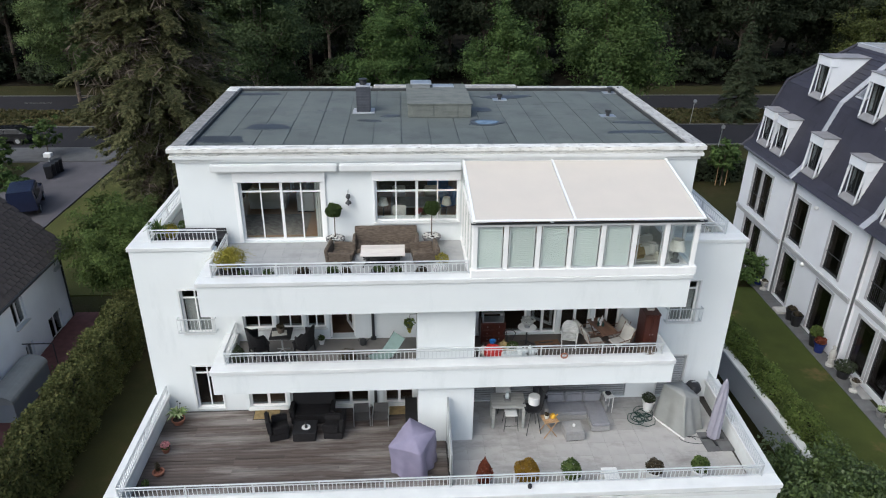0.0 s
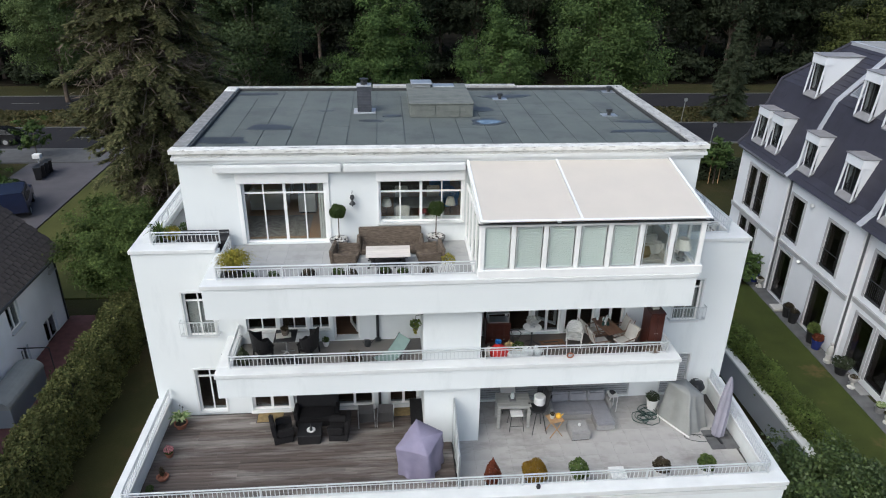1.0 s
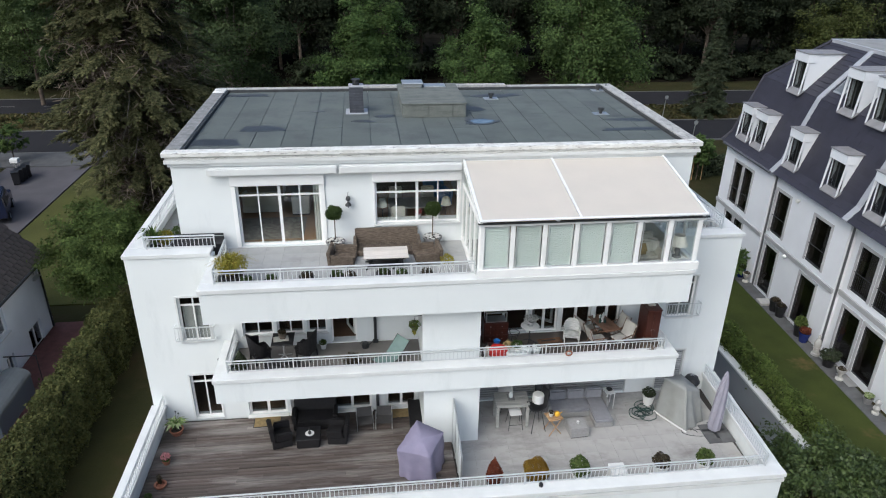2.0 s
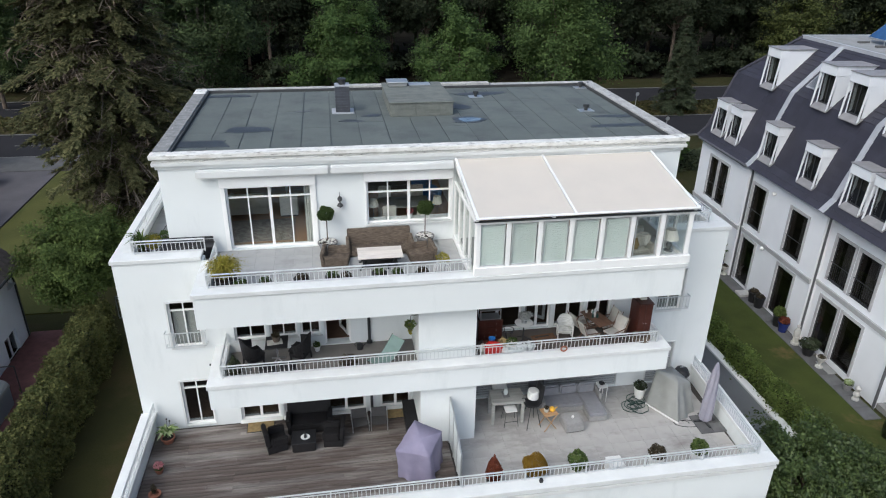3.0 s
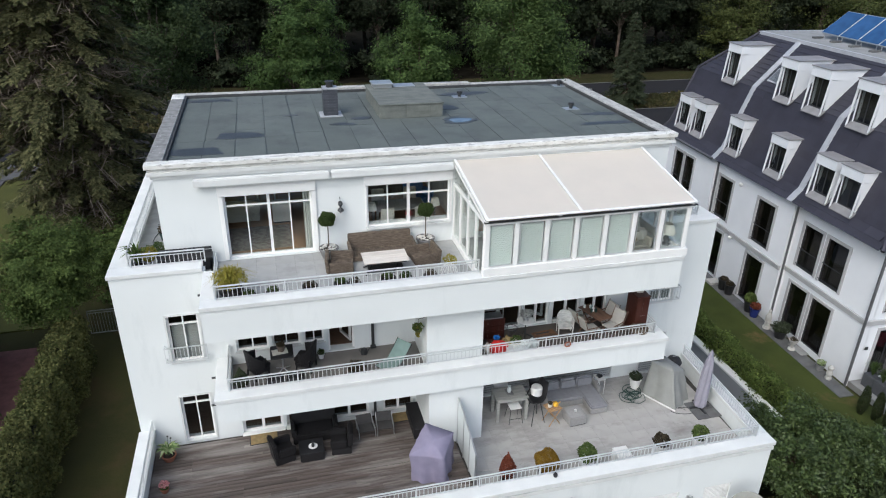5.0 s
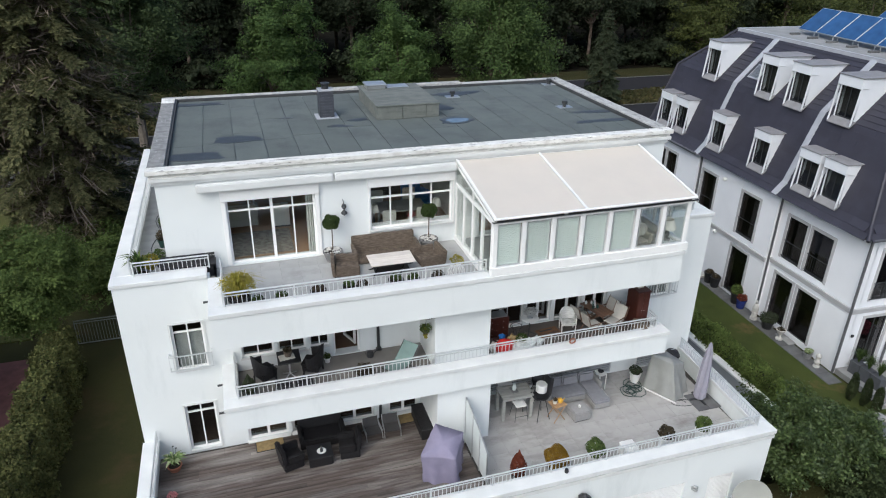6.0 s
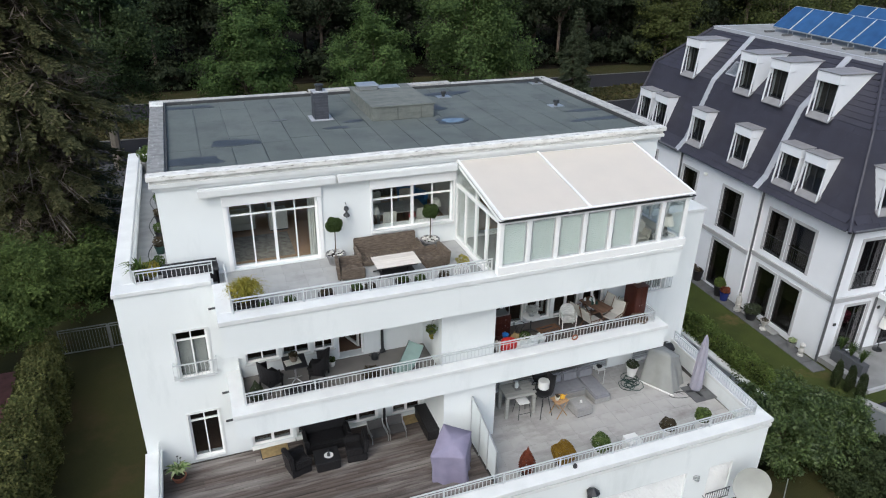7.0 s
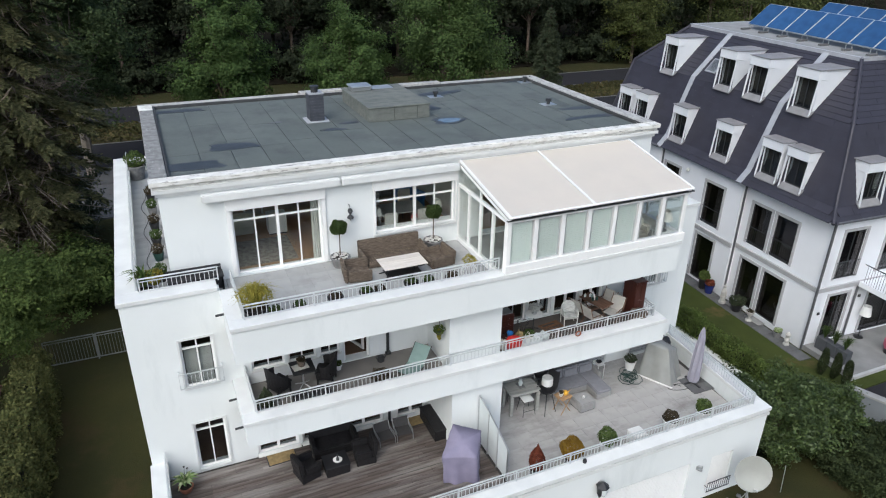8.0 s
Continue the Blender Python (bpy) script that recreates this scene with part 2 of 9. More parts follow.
PIPEGREY = mat("dark_grey_rain_goods", (0.11, 0.112, 0.12), rough=0.55, metal=0.2, var=0.08, bump=0.05)
ZINC = mat("zinc_sheet", (0.42, 0.43, 0.46), rough=0.5, metal=0.2, var=0.08, scale=2, bump=0.05)
LROOF = mat("dark_brown_roof_tile", (0.06, 0.05, 0.046), rough=0.8, var=0.2, scale=2, fine=30, bump=0.3, rand=0.14)
LWALL = mat("pale_house_render", (0.84, 0.86, 0.9), rough=0.9, var=0.04, scale=0.8, fine=50, bump=0.15)
PALEWALL = mat("pale_interior_wall", (0.62, 0.6, 0.56), rough=0.9, var=0.04)
# wall and dimmed parquet are darkened in colour for the low light indoors
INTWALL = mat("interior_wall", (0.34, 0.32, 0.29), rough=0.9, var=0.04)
DIMFLOOR = streaked("dimmed_interior_parquet", (0.11, 0.065, 0.04), (0.15, 0.09, 0.055), (1, 8, 8), rough=0.5, rand=0.0)
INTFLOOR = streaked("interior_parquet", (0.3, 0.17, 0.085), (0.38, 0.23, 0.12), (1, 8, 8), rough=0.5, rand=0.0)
# dark tone standing in for unlit rooms; dark cabinets use it too
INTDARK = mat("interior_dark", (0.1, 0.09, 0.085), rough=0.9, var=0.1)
DIMCURTAIN = mat("grey_curtain", (0.3, 0.3, 0.29), rough=0.9, var=0.08, scale=4)
CURTAIN = mat("white_curtain", (0.6, 0.6, 0.57), rough=0.9, var=0.05, scale=4)
BLIND = streaked("pale_green_pleated_blind", (0.78, 0.83, 0.8), (0.85, 0.89, 0.87), (0.5, 1, 4), rough=0.85, scale=1.0, rand=0.05, bump=0.0)
sheer(BLIND, 0.4)
SHUTTER = mat("grey_roller_shutter", (0.38, 0.39, 0.4), rough=0.5, var=0.05, bump=0.05, rand=0.05)
WICKER = streaked("brown_wicker", (0.062, 0.046, 0.034), (0.17, 0.134, 0.1), (3, 3, 34), rough=0.8, scale=2.2, rand=0.04, bump=0.5)
BLACKWICKER = mat("black_wicker", (0.011, 0.01, 0.0115), rough=0.6, var=0.3, scale=14, fine=70, bump=0.5, dist=0.02)
BLACK = mat("black_plastic", (0.015, 0.015, 0.017), rough=0.45, var=0.1, bump=0.05)
WHITEPL = mat("white_plastic", (0.7, 0.7, 0.685), rough=0.45, var=0.03, bump=0.02)
LINEN = mat("greyish_linen_cushion", (0.47, 0.455, 0.42), rough=0.9, var=0.06, scale=5, bump=0.15)
PALEPAD = mat("off_white_linen", (0.66, 0.64, 0.59), rough=0.9, var=0.05, scale=5, bump=0.15)
CREAMCUSH = mat("cream_cushion", (0.55, 0.53, 0.47), rough=0.9, var=0.05, scale=5, bump=0.15)
GREYCUSH = mat("grey_cushion", (0.24, 0.24, 0.262), rough=0.95, var=0.06, scale=5, fine=90, bump=0.2)
DARKSLING = mat("dark_sling_fabric", (0.06, 0.058, 0.058), rough=0.9, var=0.1, scale=8, bump=0.15)
# dark solid fill, coloured for the shade between the hedge leaves
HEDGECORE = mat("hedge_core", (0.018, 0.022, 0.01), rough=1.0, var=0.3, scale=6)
GREYWICKER = mat("grey_wicker", (0.31, 0.305, 0.3), rough=0.85, var=0.06, scale=14, fine=70, bump=0.5)
LILAC = mat("lilac_fabric_cover", (0.225, 0.205, 0.29), rough=0.85, var=0.05, scale=2.5, fine=70, bump=0.2, col2=(0.185, 0.17, 0.245))
DORMWHITE = mat("dormer_cladding", (0.66, 0.68, 0.71), rough=0.7, var=0.03, scale=1.0, fine=30, bump=0.05)
DARKTROUGH = mat("dark_grey_trough", (0.062, 0.066, 0.074), rough=0.7, var=0.08, scale=4)
GREYTARP = mat("grey_tarpaulin", (0.26, 0.265, 0.255), rough=0.55, var=0.06, scale=3, fine=30, bump=0.2)
PARASOL = mat("grey_lilac_parasol_fabric", (0.27, 0.26, 0.31), rough=0.9, var=0.05, scale=4, bump=0.15)
TERRACOTTA = mat("terracotta", (0.3, 0.12, 0.07), rough=0.85, var=0.15, scale=6, bump=0.2)
GREYPOT = mat("grey_stone_pot", (0.2, 0.2, 0.2), rough=0.8, var=0.15, scale=8, bump=0.3)
BLUEPOT = mat("blue_glazed_pot", (0.02, 0.03, 0.14), rough=0.2, var=0.15, bump=0.0)
EARTH = mat("potting_soil", (0.03, 0.022, 0.016), rough=1.0, var=0.3, fine=30, bump=0.5)
REDWOOD = streaked("mahogany_wood", (0.046, 0.013, 0.009), (0.074, 0.022, 0.014), (6, 6, 1), rough=0.35, rand=0.05)
BROWNWOOD = streaked("brown_table_wood", (0.12, 0.066, 0.042), (0.18, 0.1, 0.064), (1, 8, 8), rough=0.45, rand=0.05)
PALEWOOD = streaked("bleached_table_wood", (0.64, 0.6, 0.55), (0.52, 0.47, 0.42), (1.2, 12, 12), rough=0.7, rand=0.08)
TEAK = streaked("light_teak", (0.42, 0.27, 0.14), (0.33, 0.2, 0.1), (6, 6, 1), rough=0.6, rand=0.05)
GREYWOOD = streaked("grey_weathered_table", (0.33, 0.33, 0.31), (0.26, 0.26, 0.245), (1, 9, 9), rough=0.75, rand=0.05)
SEAGREEN = mat("sea_green_fabric", (0.22, 0.31, 0.29), rough=0.9, var=0.06, scale=4, bump=0.1)
RED = mat("red_plastic", (0.5, 0.02, 0.015), rough=0.45, var=0.08)
BLUE = mat("blue_plastic", (0.03, 0.16, 0.45), rough=0.45, var=0.08)
YELLOW = mat("yellow_ceramic", (0.75, 0.42, 0.03), rough=0.4, var=0.08)
TANMAT = mat("coir_doormat", (0.3, 0.22, 0.1), rough=1.0, var=0.15, scale=8, fine=80, bump=0.5)
COIRBROWN = mat("brown_coir", (0.2, 0.11, 0.06), rough=1.0, var=0.15, scale=8, fine=80, bump=0.5)
GREENHOSE = mat("green_hose", (0.012, 0.045, 0.036), rough=0.4, var=0.1, bump=0.0)
# panel blue, with its base raised for the sky it mirrors
SOLAR = mat("solar_panel", (0.03, 0.085, 0.21), rough=0.15, var=0.12, scale=2, bump=0.0, rand=0.1)
CARBLUE = mat("dark_blue_car_paint", (0.012, 0.016, 0.04), rough=0.2, var=0.08, bump=0.0)
CARBLACK = mat("black_car_paint", (0.012, 0.012, 0.014), rough=0.2, var=0.08, bump=0.0)
RUBBER = mat("tyre_rubber", (0.02, 0.02, 0.02), rough=0.9, var=0.1)
STONE = mat("white_garden_stone", (0.45, 0.44, 0.41), rough=0.8, var=0.1, scale=8, bump=0.3)
GRAVEL = mat("white_pebbles", (0.6, 0.59, 0.56), rough=0.9, var=0.15, scale=10, fine=40, bump=0.6)
DISHMAT = mat("satellite_dish_enamel", (0.33, 0.335, 0.31), rough=0.5, var=0.05, scale=2, bump=0.02)

LEAF_FOREST = leafmat("forest_leaves", (0.044, 0.064, 0.027), (0.068, 0.094, 0.037))
LEAF_BRIGHT = leafmat("bright_leaves", (0.056, 0.094, 0.028), (0.098, 0.146, 0.044))
LEAF_STREET = leafmat("street_tree_leaves", (0.047, 0.076, 0.024), (0.08, 0.118, 0.036))
# bright leaf tone lifted in colour, standing in for light on one crown
LEAF_LIFTED = leafmat("brightened_leaves", (0.085, 0.12, 0.045), (0.14, 0.18, 0.07), trans=0.4)
LEAF_OLIVE = leafmat("olive_leaves", (0.046, 0.058, 0.018), (0.085, 0.098, 0.03))
LEAF_VERGE = leafmat("verge_grass_blades", (0.036, 0.042, 0.014), (0.085, 0.07, 0.03), scale=0.25)
# darker than the forest leaves, with the wood's shade put into the colour
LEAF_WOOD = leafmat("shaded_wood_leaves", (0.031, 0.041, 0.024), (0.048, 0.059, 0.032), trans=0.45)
LEAF_DEEP = leafmat("deep_wood_leaves", (0.043, 0.056, 0.033), (0.067, 0.08, 0.043))
LEAF_SPRUCE = leafmat("spruce_needles", (0.05, 0.058, 0.027), (0.15, 0.145, 0.07), trans=0.35, scale=0.5, spec=0.05)
DRYTWIG = leafmat("dry_brown_twigs", (0.085, 0.068, 0.054), (0.2, 0.165, 0.13), trans=0.2, spec=0.05)
LEAF_GARDEN = leafmat("garden_tree_leaves", (0.05, 0.078, 0.022), (0.102, 0.136, 0.038), scale=1.0)
LEAF_SHRUB = leafmat("shrub_leaves", (0.04, 0.07, 0.02), (0.085, 0.12, 0.035), scale=1.0)
LEAF_HEDGE = leafmat("hedge_leaves", (0.052, 0.066, 0.022), (0.125, 0.125, 0.044), scale=1.0)
LEAF_HEDGE2 = leafmat("green_hedge_leaves", (0.07, 0.105, 0.026), (0.15, 0.19, 0.05), scale=1.5)
LEAF_LAUREL = leafmat("laurel_leaves", (0.034, 0.056, 0.018), (0.088, 0.12, 0.038), rough=0.45, scale=1.2, spec=0.3)
LEAF_UNDER = leafmat("low_garden_leaves", (0.024, 0.034, 0.014), (0.048, 0.062, 0.024), scale=1.2)
LEAF_GOLD = leafmat("golden_leaves", (0.2, 0.2, 0.03), (0.32, 0.26, 0.05), scale=4)
LEAF_ORANGE = leafmat("rusty_orange_leaves", (0.17, 0.1, 0.013), (0.28, 0.175, 0.028), scale=4)
LEAF_RED = leafmat("rust_red_needles", (0.12, 0.032, 0.02), (0.19, 0.06, 0.03), scale=4)
LEAF_POT = leafmat("pot_plant_leaves", (0.045, 0.078, 0.02), (0.115, 0.15, 0.045), scale=4)
LEAF_HOSTA = leafmat("variegated_leaves", (0.15, 0.24, 0.07), (0.42, 0.46, 0.26), scale=4)
LEAF_BROWN = leafmat("purple_brown_leaves", (0.04, 0.035, 0.025), (0.09, 0.07, 0.04), scale=4)

# ---- building helpers ----
GZ = 1.3          # ground level
rng = np.random.default_rng(7)


def box(bm, x0, x1, y0, y1, z0, z1):
    vs = [bm.verts.new(p) for p in ((x0, y0, z0), (x1, y0, z0), (x1, y1, z0), (x0, y1, z0), (x0, y0, z1), (x1, y0, z1), (x1, y1, z1), (x0, y1, z1))]
    for f in ((3, 2, 1, 0), (4, 5, 6, 7), (0, 1, 5, 4), (1, 2, 6, 5), (2, 3, 7, 6), (3, 0, 4, 7)):
        bm.faces.new([vs[i] for i in f])
    return vs


def bev(bm, w=0.01, seg=1):
    bmesh.ops.bevel(bm, geom=bm.edges[:], offset=w, segments=seg, affect='EDGES', clamp_overlap=True)
    return bm


def rbox(x0, x1, y0, y1, z0, z1, w=0.01, seg=1):
    bm = bmesh.new()
    box(bm, x0, x1, y0, y1, z0, z1)
    return bev(bm, w, seg)


def tube(bm, p0, p1, r0, r1=None, seg=8, caps=True):
    r1 = r0 if r1 is None else r1
    p0, p1 = Vector(p0), Vector(p1)
    q = (p1 - p0).to_track_quat('Z', 'Y')
    rings = []
    for p, r in ((p0, r0), (p1, r1)):
        rings.append([bm.verts.new(p + q @ Vector((r * math.cos(a), r * math.sin(a), 0))) for a in [2 * math.pi * i / seg for i in range(seg)]])
    for i in range(seg):
        j = (i + 1) % seg
        bm.faces.new((rings[0][i], rings[0][j], rings[1][j], rings[1][i]))
    if caps:
        bm.faces.new(rings[0][::-1])
        bm.faces.new(rings[1])


def path_tube(bm, pts, r, seg=6):
    """One swept tube along a run of points."""
    ps = [Vector(p) for p in pts]
    n = len(ps)
    tan = [(ps[min(i + 1, n - 1)] - ps[max(i - 1, 0)]).normalized() for i in range(n)]
    side = tan[0].orthogonal().normalized()
    rings = []
    for p, t in zip(ps, tan):
        side = (side - t * side.dot(t)).normalized()
        up = t.cross(side)
        rings.append([bm.verts.new(p + (side * math.cos(a) + up * math.sin(a)) * r) for a in [2 * math.pi * i / seg for i in range(seg)]])
    for a, b in zip(rings[:-1], rings[1:]):
        for i in range(seg):
            j = (i + 1) % seg
            bm.faces.new((a[i], a[j], b[j], b[i]))
    bm.faces.new(rings[0][::-1])
    bm.faces.new(rings[-1])


def lathe(bm, prof, seg=16, c=(0, 0, 0)):
    """Turn a profile of (radius, height) about the upright axis."""
    rings = []
    for r, z in prof:
        rings.append([bm.verts.new((c[0] + r * math.cos(2 * math.pi * i / seg), c[1] + r * math.sin(2 * math.pi * i / seg), c[2] + z)) for i in range(seg)])
    for a, b in zip(rings[:-1], rings[1:]):
        for i in range(seg):
            j = (i + 1) % seg
            bm.faces.new((a[i], a[j], b[j], b[i]))
    if prof[0][0] > 1e-4:
        bm.faces.new(rings[0][::-1])
    if prof[-1][0] > 1e-4:
        bm.faces.new(rings[-1])
    bmesh.ops.remove_doubles(bm, verts=bm.verts[:], dist=1e-5)


def thing(name, loc=(0, 0, 0), label="", category="", group="", kind="", rz=0):
    ob = new(name)
    ob.empty_display_size = 0.2
    ob.matrix_basis = pose(*loc, 0, 0, rz)
    return tagged(ob, label, category, group, kind)


def finish(bm, name):
    bmesh.ops.recalc_face_normals(bm, faces=bm.faces[:])
    me = bpy.data.meshes.new(name)
    bm.to_mesh(me)
    bm.free()
    return me


def part(name, bm, material, parent=None, label="", smooth=False, world=False):
    """Link a bmesh as one mesh object under a thing or a part. world: it is given in world metres."""
    if world and parent is not None:
        p = parent
        while p is not None:
            bmesh.ops.translate(bm, verts=bm.verts[:], vec=-p.location)
            p = p.parent
    me = finish(bm, name)
    me.materials.append(material)
    if smooth:
        for p in me.polygons:
            p.use_smooth = True
    ob = new(name, me)
    ob.parent = parent
    if label:
        tagged(ob, label)
    return ob


def shared(name, me, parent, loc, rz=0.0):
    """One more piece on a mesh that its fellows share."""
    ob = new(name, me)
    ob.parent = parent
    ob.location = loc
    if rz:
        ob.rotation_euler[2] = rz
    return ob


def single(name, bm, material, loc=(0, 0, 0), label="", category="", group="", kind="", smooth=False, rz=0):
    """A thing that is one mesh, given about its own base."""
    ob = part(name, bm, material, smooth=smooth)
    ob.matrix_basis = pose(*loc, 0, 0, rz)
    return tagged(ob, label, category, group, kind)


def bxs(*boxes, w=0.0):
    bm = bmesh.new()
    for b in boxes:
        box(bm, *b)
    if w:
        bev(bm, w)
    return bm


def pierced(bm, axis, d0, d1, u0, u1, z0, z1, holes):
    """A wall of thickness d0 to d1, as one skin, with rectangular openings through it; axis: the one it runs along."""
    us = sorted({u0, u1, *[v for h in holes for v in h[:2]]})
    zs = sorted({z0, z1, *[v for h in holes for v in h[2:]]})
    keep = {}

    def vert(i, j, d):
        if (i, j, d) not in keep:
            keep[i, j, d] = bm.verts.new((us[i], d, zs[j]) if axis == 'x' else (d, us[i], zs[j]))
        return keep[i, j, d]

    def solid(i, j):
        if not (0 <= i < len(us) - 1 and 0 <= j < len(zs) - 1):
            return False
        u, z = (us[i] + us[i + 1]) / 2, (zs[j] + zs[j + 1]) / 2
        return not any(h[0] < u < h[1] and h[2] < z < h[3] for h in holes)

    for i in range(len(us) - 1):
        for j in range(len(zs) - 1):
            if not solid(i, j):
                continue
            for d in (d0, d1):
                bm.faces.new([vert(i, j, d), vert(i + 1, j, d), vert(i + 1, j + 1, d), vert(i, j + 1, d)])
            for di, dj, p, q in ((-1, 0, (i, j), (i, j + 1)), (1, 0, (i + 1, j), (i + 1, j + 1)), (0, -1, (i, j), (i + 1, j)), (0, 1, (i, j + 1), (i + 1, j + 1))):
                if not solid(i + di, j + dj):
                    bm.faces.new([vert(*p, d0), vert(*q, d0), vert(*q, d1), vert(*p, d1)])


def facing(side, at):
    """A frame for things set in a wall: u along it, d outwards. side 's': looks to -y; 'w': looks to -x; 'e': looks to +x."""
    if side == 's':
        return lambda bm, u0, u1, d0, d1, z0, z1: box(bm, u0, u1, at - d1, at - d0, z0, z1)
    if side == 'n':
        return lambda bm, u0, u1, d0, d1, z0, z1: box(bm, u0, u1, at + d0, at + d1, z0, z1)
    if side == 'w':
        return lambda bm, u0, u1, d0, d1, z0, z1: box(bm, at - d1, at - d0, u0, u1, z0, z1)
    return lambda bm, u0, u1, d0, d1, z0, z1: box(bm, at + d0, at + d1, u0, u1, z0, z1)


def window(parent, side, at, u0, u1, z0, z1, mull=(), trans=(), frame_w=0.06, bar=0.045, material=None, glass=None, sill=0.0, name="window", inset=0.1, thin=()):
    """A window or glazed door: frame, bars, one pane; at: the wall's outer face."""
    material, glass = material or FRAMEWHITE, glass or GLASS
    fb = facing(side, at)
    bm = bmesh.new()
    d0, d1 = -inset - 0.07, -inset
    us = sorted([(u0, u0 + frame_w), (u1 - frame_w, u1)] + [(u - bar, u + bar) for u in mull] + [(u - 0.02, u + 0.02) for u in thin])
    zs = sorted([(z0, z0 + frame_w), (z1 - frame_w, z1)] + [(z - 0.025, z + 0.025) for z in trans])
    lights = [(a[1], b[0], c[1], d[0]) for a, b in zip(us[:-1], us[1:]) for c, d in zip(zs[:-1], zs[1:])]
    sg = -1 if side in 'sw' else 1
    pierced(bm, 'x' if side in 'sn' else 'y', at + sg * d0, at + sg * d1, u0, u1, z0, z1, lights)
    w = part(name, bm, material, parent, world=True)
    bm = bmesh.new()
    fb(bm, u0 + frame_w, u1 - frame_w, d0 + 0.025, d0 + 0.035, z0 + frame_w, z1 - frame_w)
    g = part("pane", bm, glass, w, world=True)
    g.visible_shadow = False
    if sill:
        bm = bmesh.new()
        fb(bm, u0 - 0.05, u1 + 0.05, -inset + 0.002, sill, z0 - 0.05, z0 + 0.005)
        part("window_sill", bm, CAPWHITE, w, world=True)
    return w


def railing(name, p0, p1, z, h=0.4, label="", step=0.125, group="", posts=2.0):
    """A metal railing on a coping: handrail, upper and lower rails, bars and posts."""
    p0, p1 = Vector((*p0, z)), Vector((*p1, z))
    d = p1 - p0
    ln = d.length
    rz = math.degrees(math.atan2(d.y, d.x))
    r = thing(name, p0, label or "pale galvanised metal balcony railing on a white coping", "railing", group, rz=rz)
    bm = bmesh.new()
    tube(bm, (0, 0, h), (ln, 0, h), 0.024, seg=8)
    part("handrail", bm, STEELWHITE, r)
    for zz, nm in ((h - 0.09, "upper_rail"), (0.05, "lower_rail")):
        part(nm, bxs((0, ln, -0.012, 0.012, zz - 0.012, zz + 0.012)), STEELWHITE, r)
    me = finish(bxs((-0.008, 0.008, -0.008, 0.008, 0.062, h - 0.102)), "bar")
    me.materials.append(STEELWHITE)
    n = max(2, int(ln / step))
    for i in range(1, n):
        shared("bar", me, r, (ln * i / n, 0, 0))
    pm = finish(bxs((-0.018, 0.018, -0.018, 0.018, 0, h - 0.02)), "post")
    pm.materials.append(STEELWHITE)
    n = max(1, round(ln / posts))
    for i in range(n + 1):
        shared("post", pm, r, (0.02 + (ln - 0.04) * i / n, 0, 0))
    return r


# ---- foliage ----
def quads(name, cen, size, up, material, aspect=1.8, wob=0.9, r=None):
    """Leaves as small folded blades at the points cen, of given size, tilted about the direction up."""
    r = r or rng
    n = len(cen)
    nor = up + r.normal(0, wob, (n, 3))
    nor /= np.linalg.norm(nor, axis=1)[:, None] + 1e-9
    t = np.cross(nor, r.normal(0, 1, (n, 3)))
    t /= np.linalg.norm(t, axis=1)[:, None] + 1e-9
    b = np.cross(nor, t)
    s = (size * r.uniform(0.6, 1.3, n))[:, None]
    l = s * aspect / 2
    w = s / 2
    v = np.empty((n, 4, 3))
    v[:, 0] = cen - t * l
    v[:, 1] = cen + b * w + nor * s * 0.12
    v[:, 2] = cen + t * l
    v[:, 3] = cen - b * w + nor * s * 0.12
    me = bpy.data.meshes.new(name)
    me.vertices.add(4 * n)
    me.vertices.foreach_set("co", v.reshape(-1))
    me.loops.add(4 * n)
    me.loops.foreach_set("vertex_index", np.arange(4 * n, dtype=np.int32))
    me.polygons.add(n)
    me.polygons.foreach_set("loop_start", np.arange(0, 4 * n, 4, dtype=np.int32))
    me.polygons.foreach_set("loop_total", np.full(n, 4, dtype=np.int32))
    me.update(calc_edges=True)
    me.materials.append(material)
    return me


def clumps(n_cl, per, radii, spread, r, shell=0.55, low=-0.9):
    """Leaf points gathered in clumps within an uneven ellipsoid; returns the points and the way out of the crown."""
    d = r.normal(0, 1, (n_cl * 3, 3))
    d /= np.linalg.norm(d, axis=1)[:, None]
    d = d[d[:, 2] > low][:n_cl]
    rad = shell + (1 - shell) * r.uniform(0, 1, len(d)) ** 0.6
    lump = 1 + 0.28 * np.sin(3.1 * d[:, 0] * 2 + 1.7 * d[:, 2] * 3 + r.uniform(0, 6)) + 0.15 * r.normal(0, 1, len(d))
    c = d * (rad * lump)[:, None] * np.array(radii)
    off = r.normal(0, 1, (len(d), per, 3)) * spread * np.array([1, 1, 0.6])
    pts = (c[:, None, :] + off).reshape(-1, 3)
    out = np.repeat(d, per, axis=0) * 0.6 + np.array([0, 0, 0.7])
    return pts, out, c


def limb_mesh(bm, base, tips, r0):
    for tip in tips:
        a = Vector(base)
        b = Vector(tip)
        m = a.lerp(b, 0.5) + Vector((0, 0, 0.12 * (b - a).length))
        tube(bm, a, m, r0, r0 * 0.6, seg=5, caps=False)
        tube(bm, m, b, r0 * 0.6, r0 * 0.15, seg=5, caps=False)


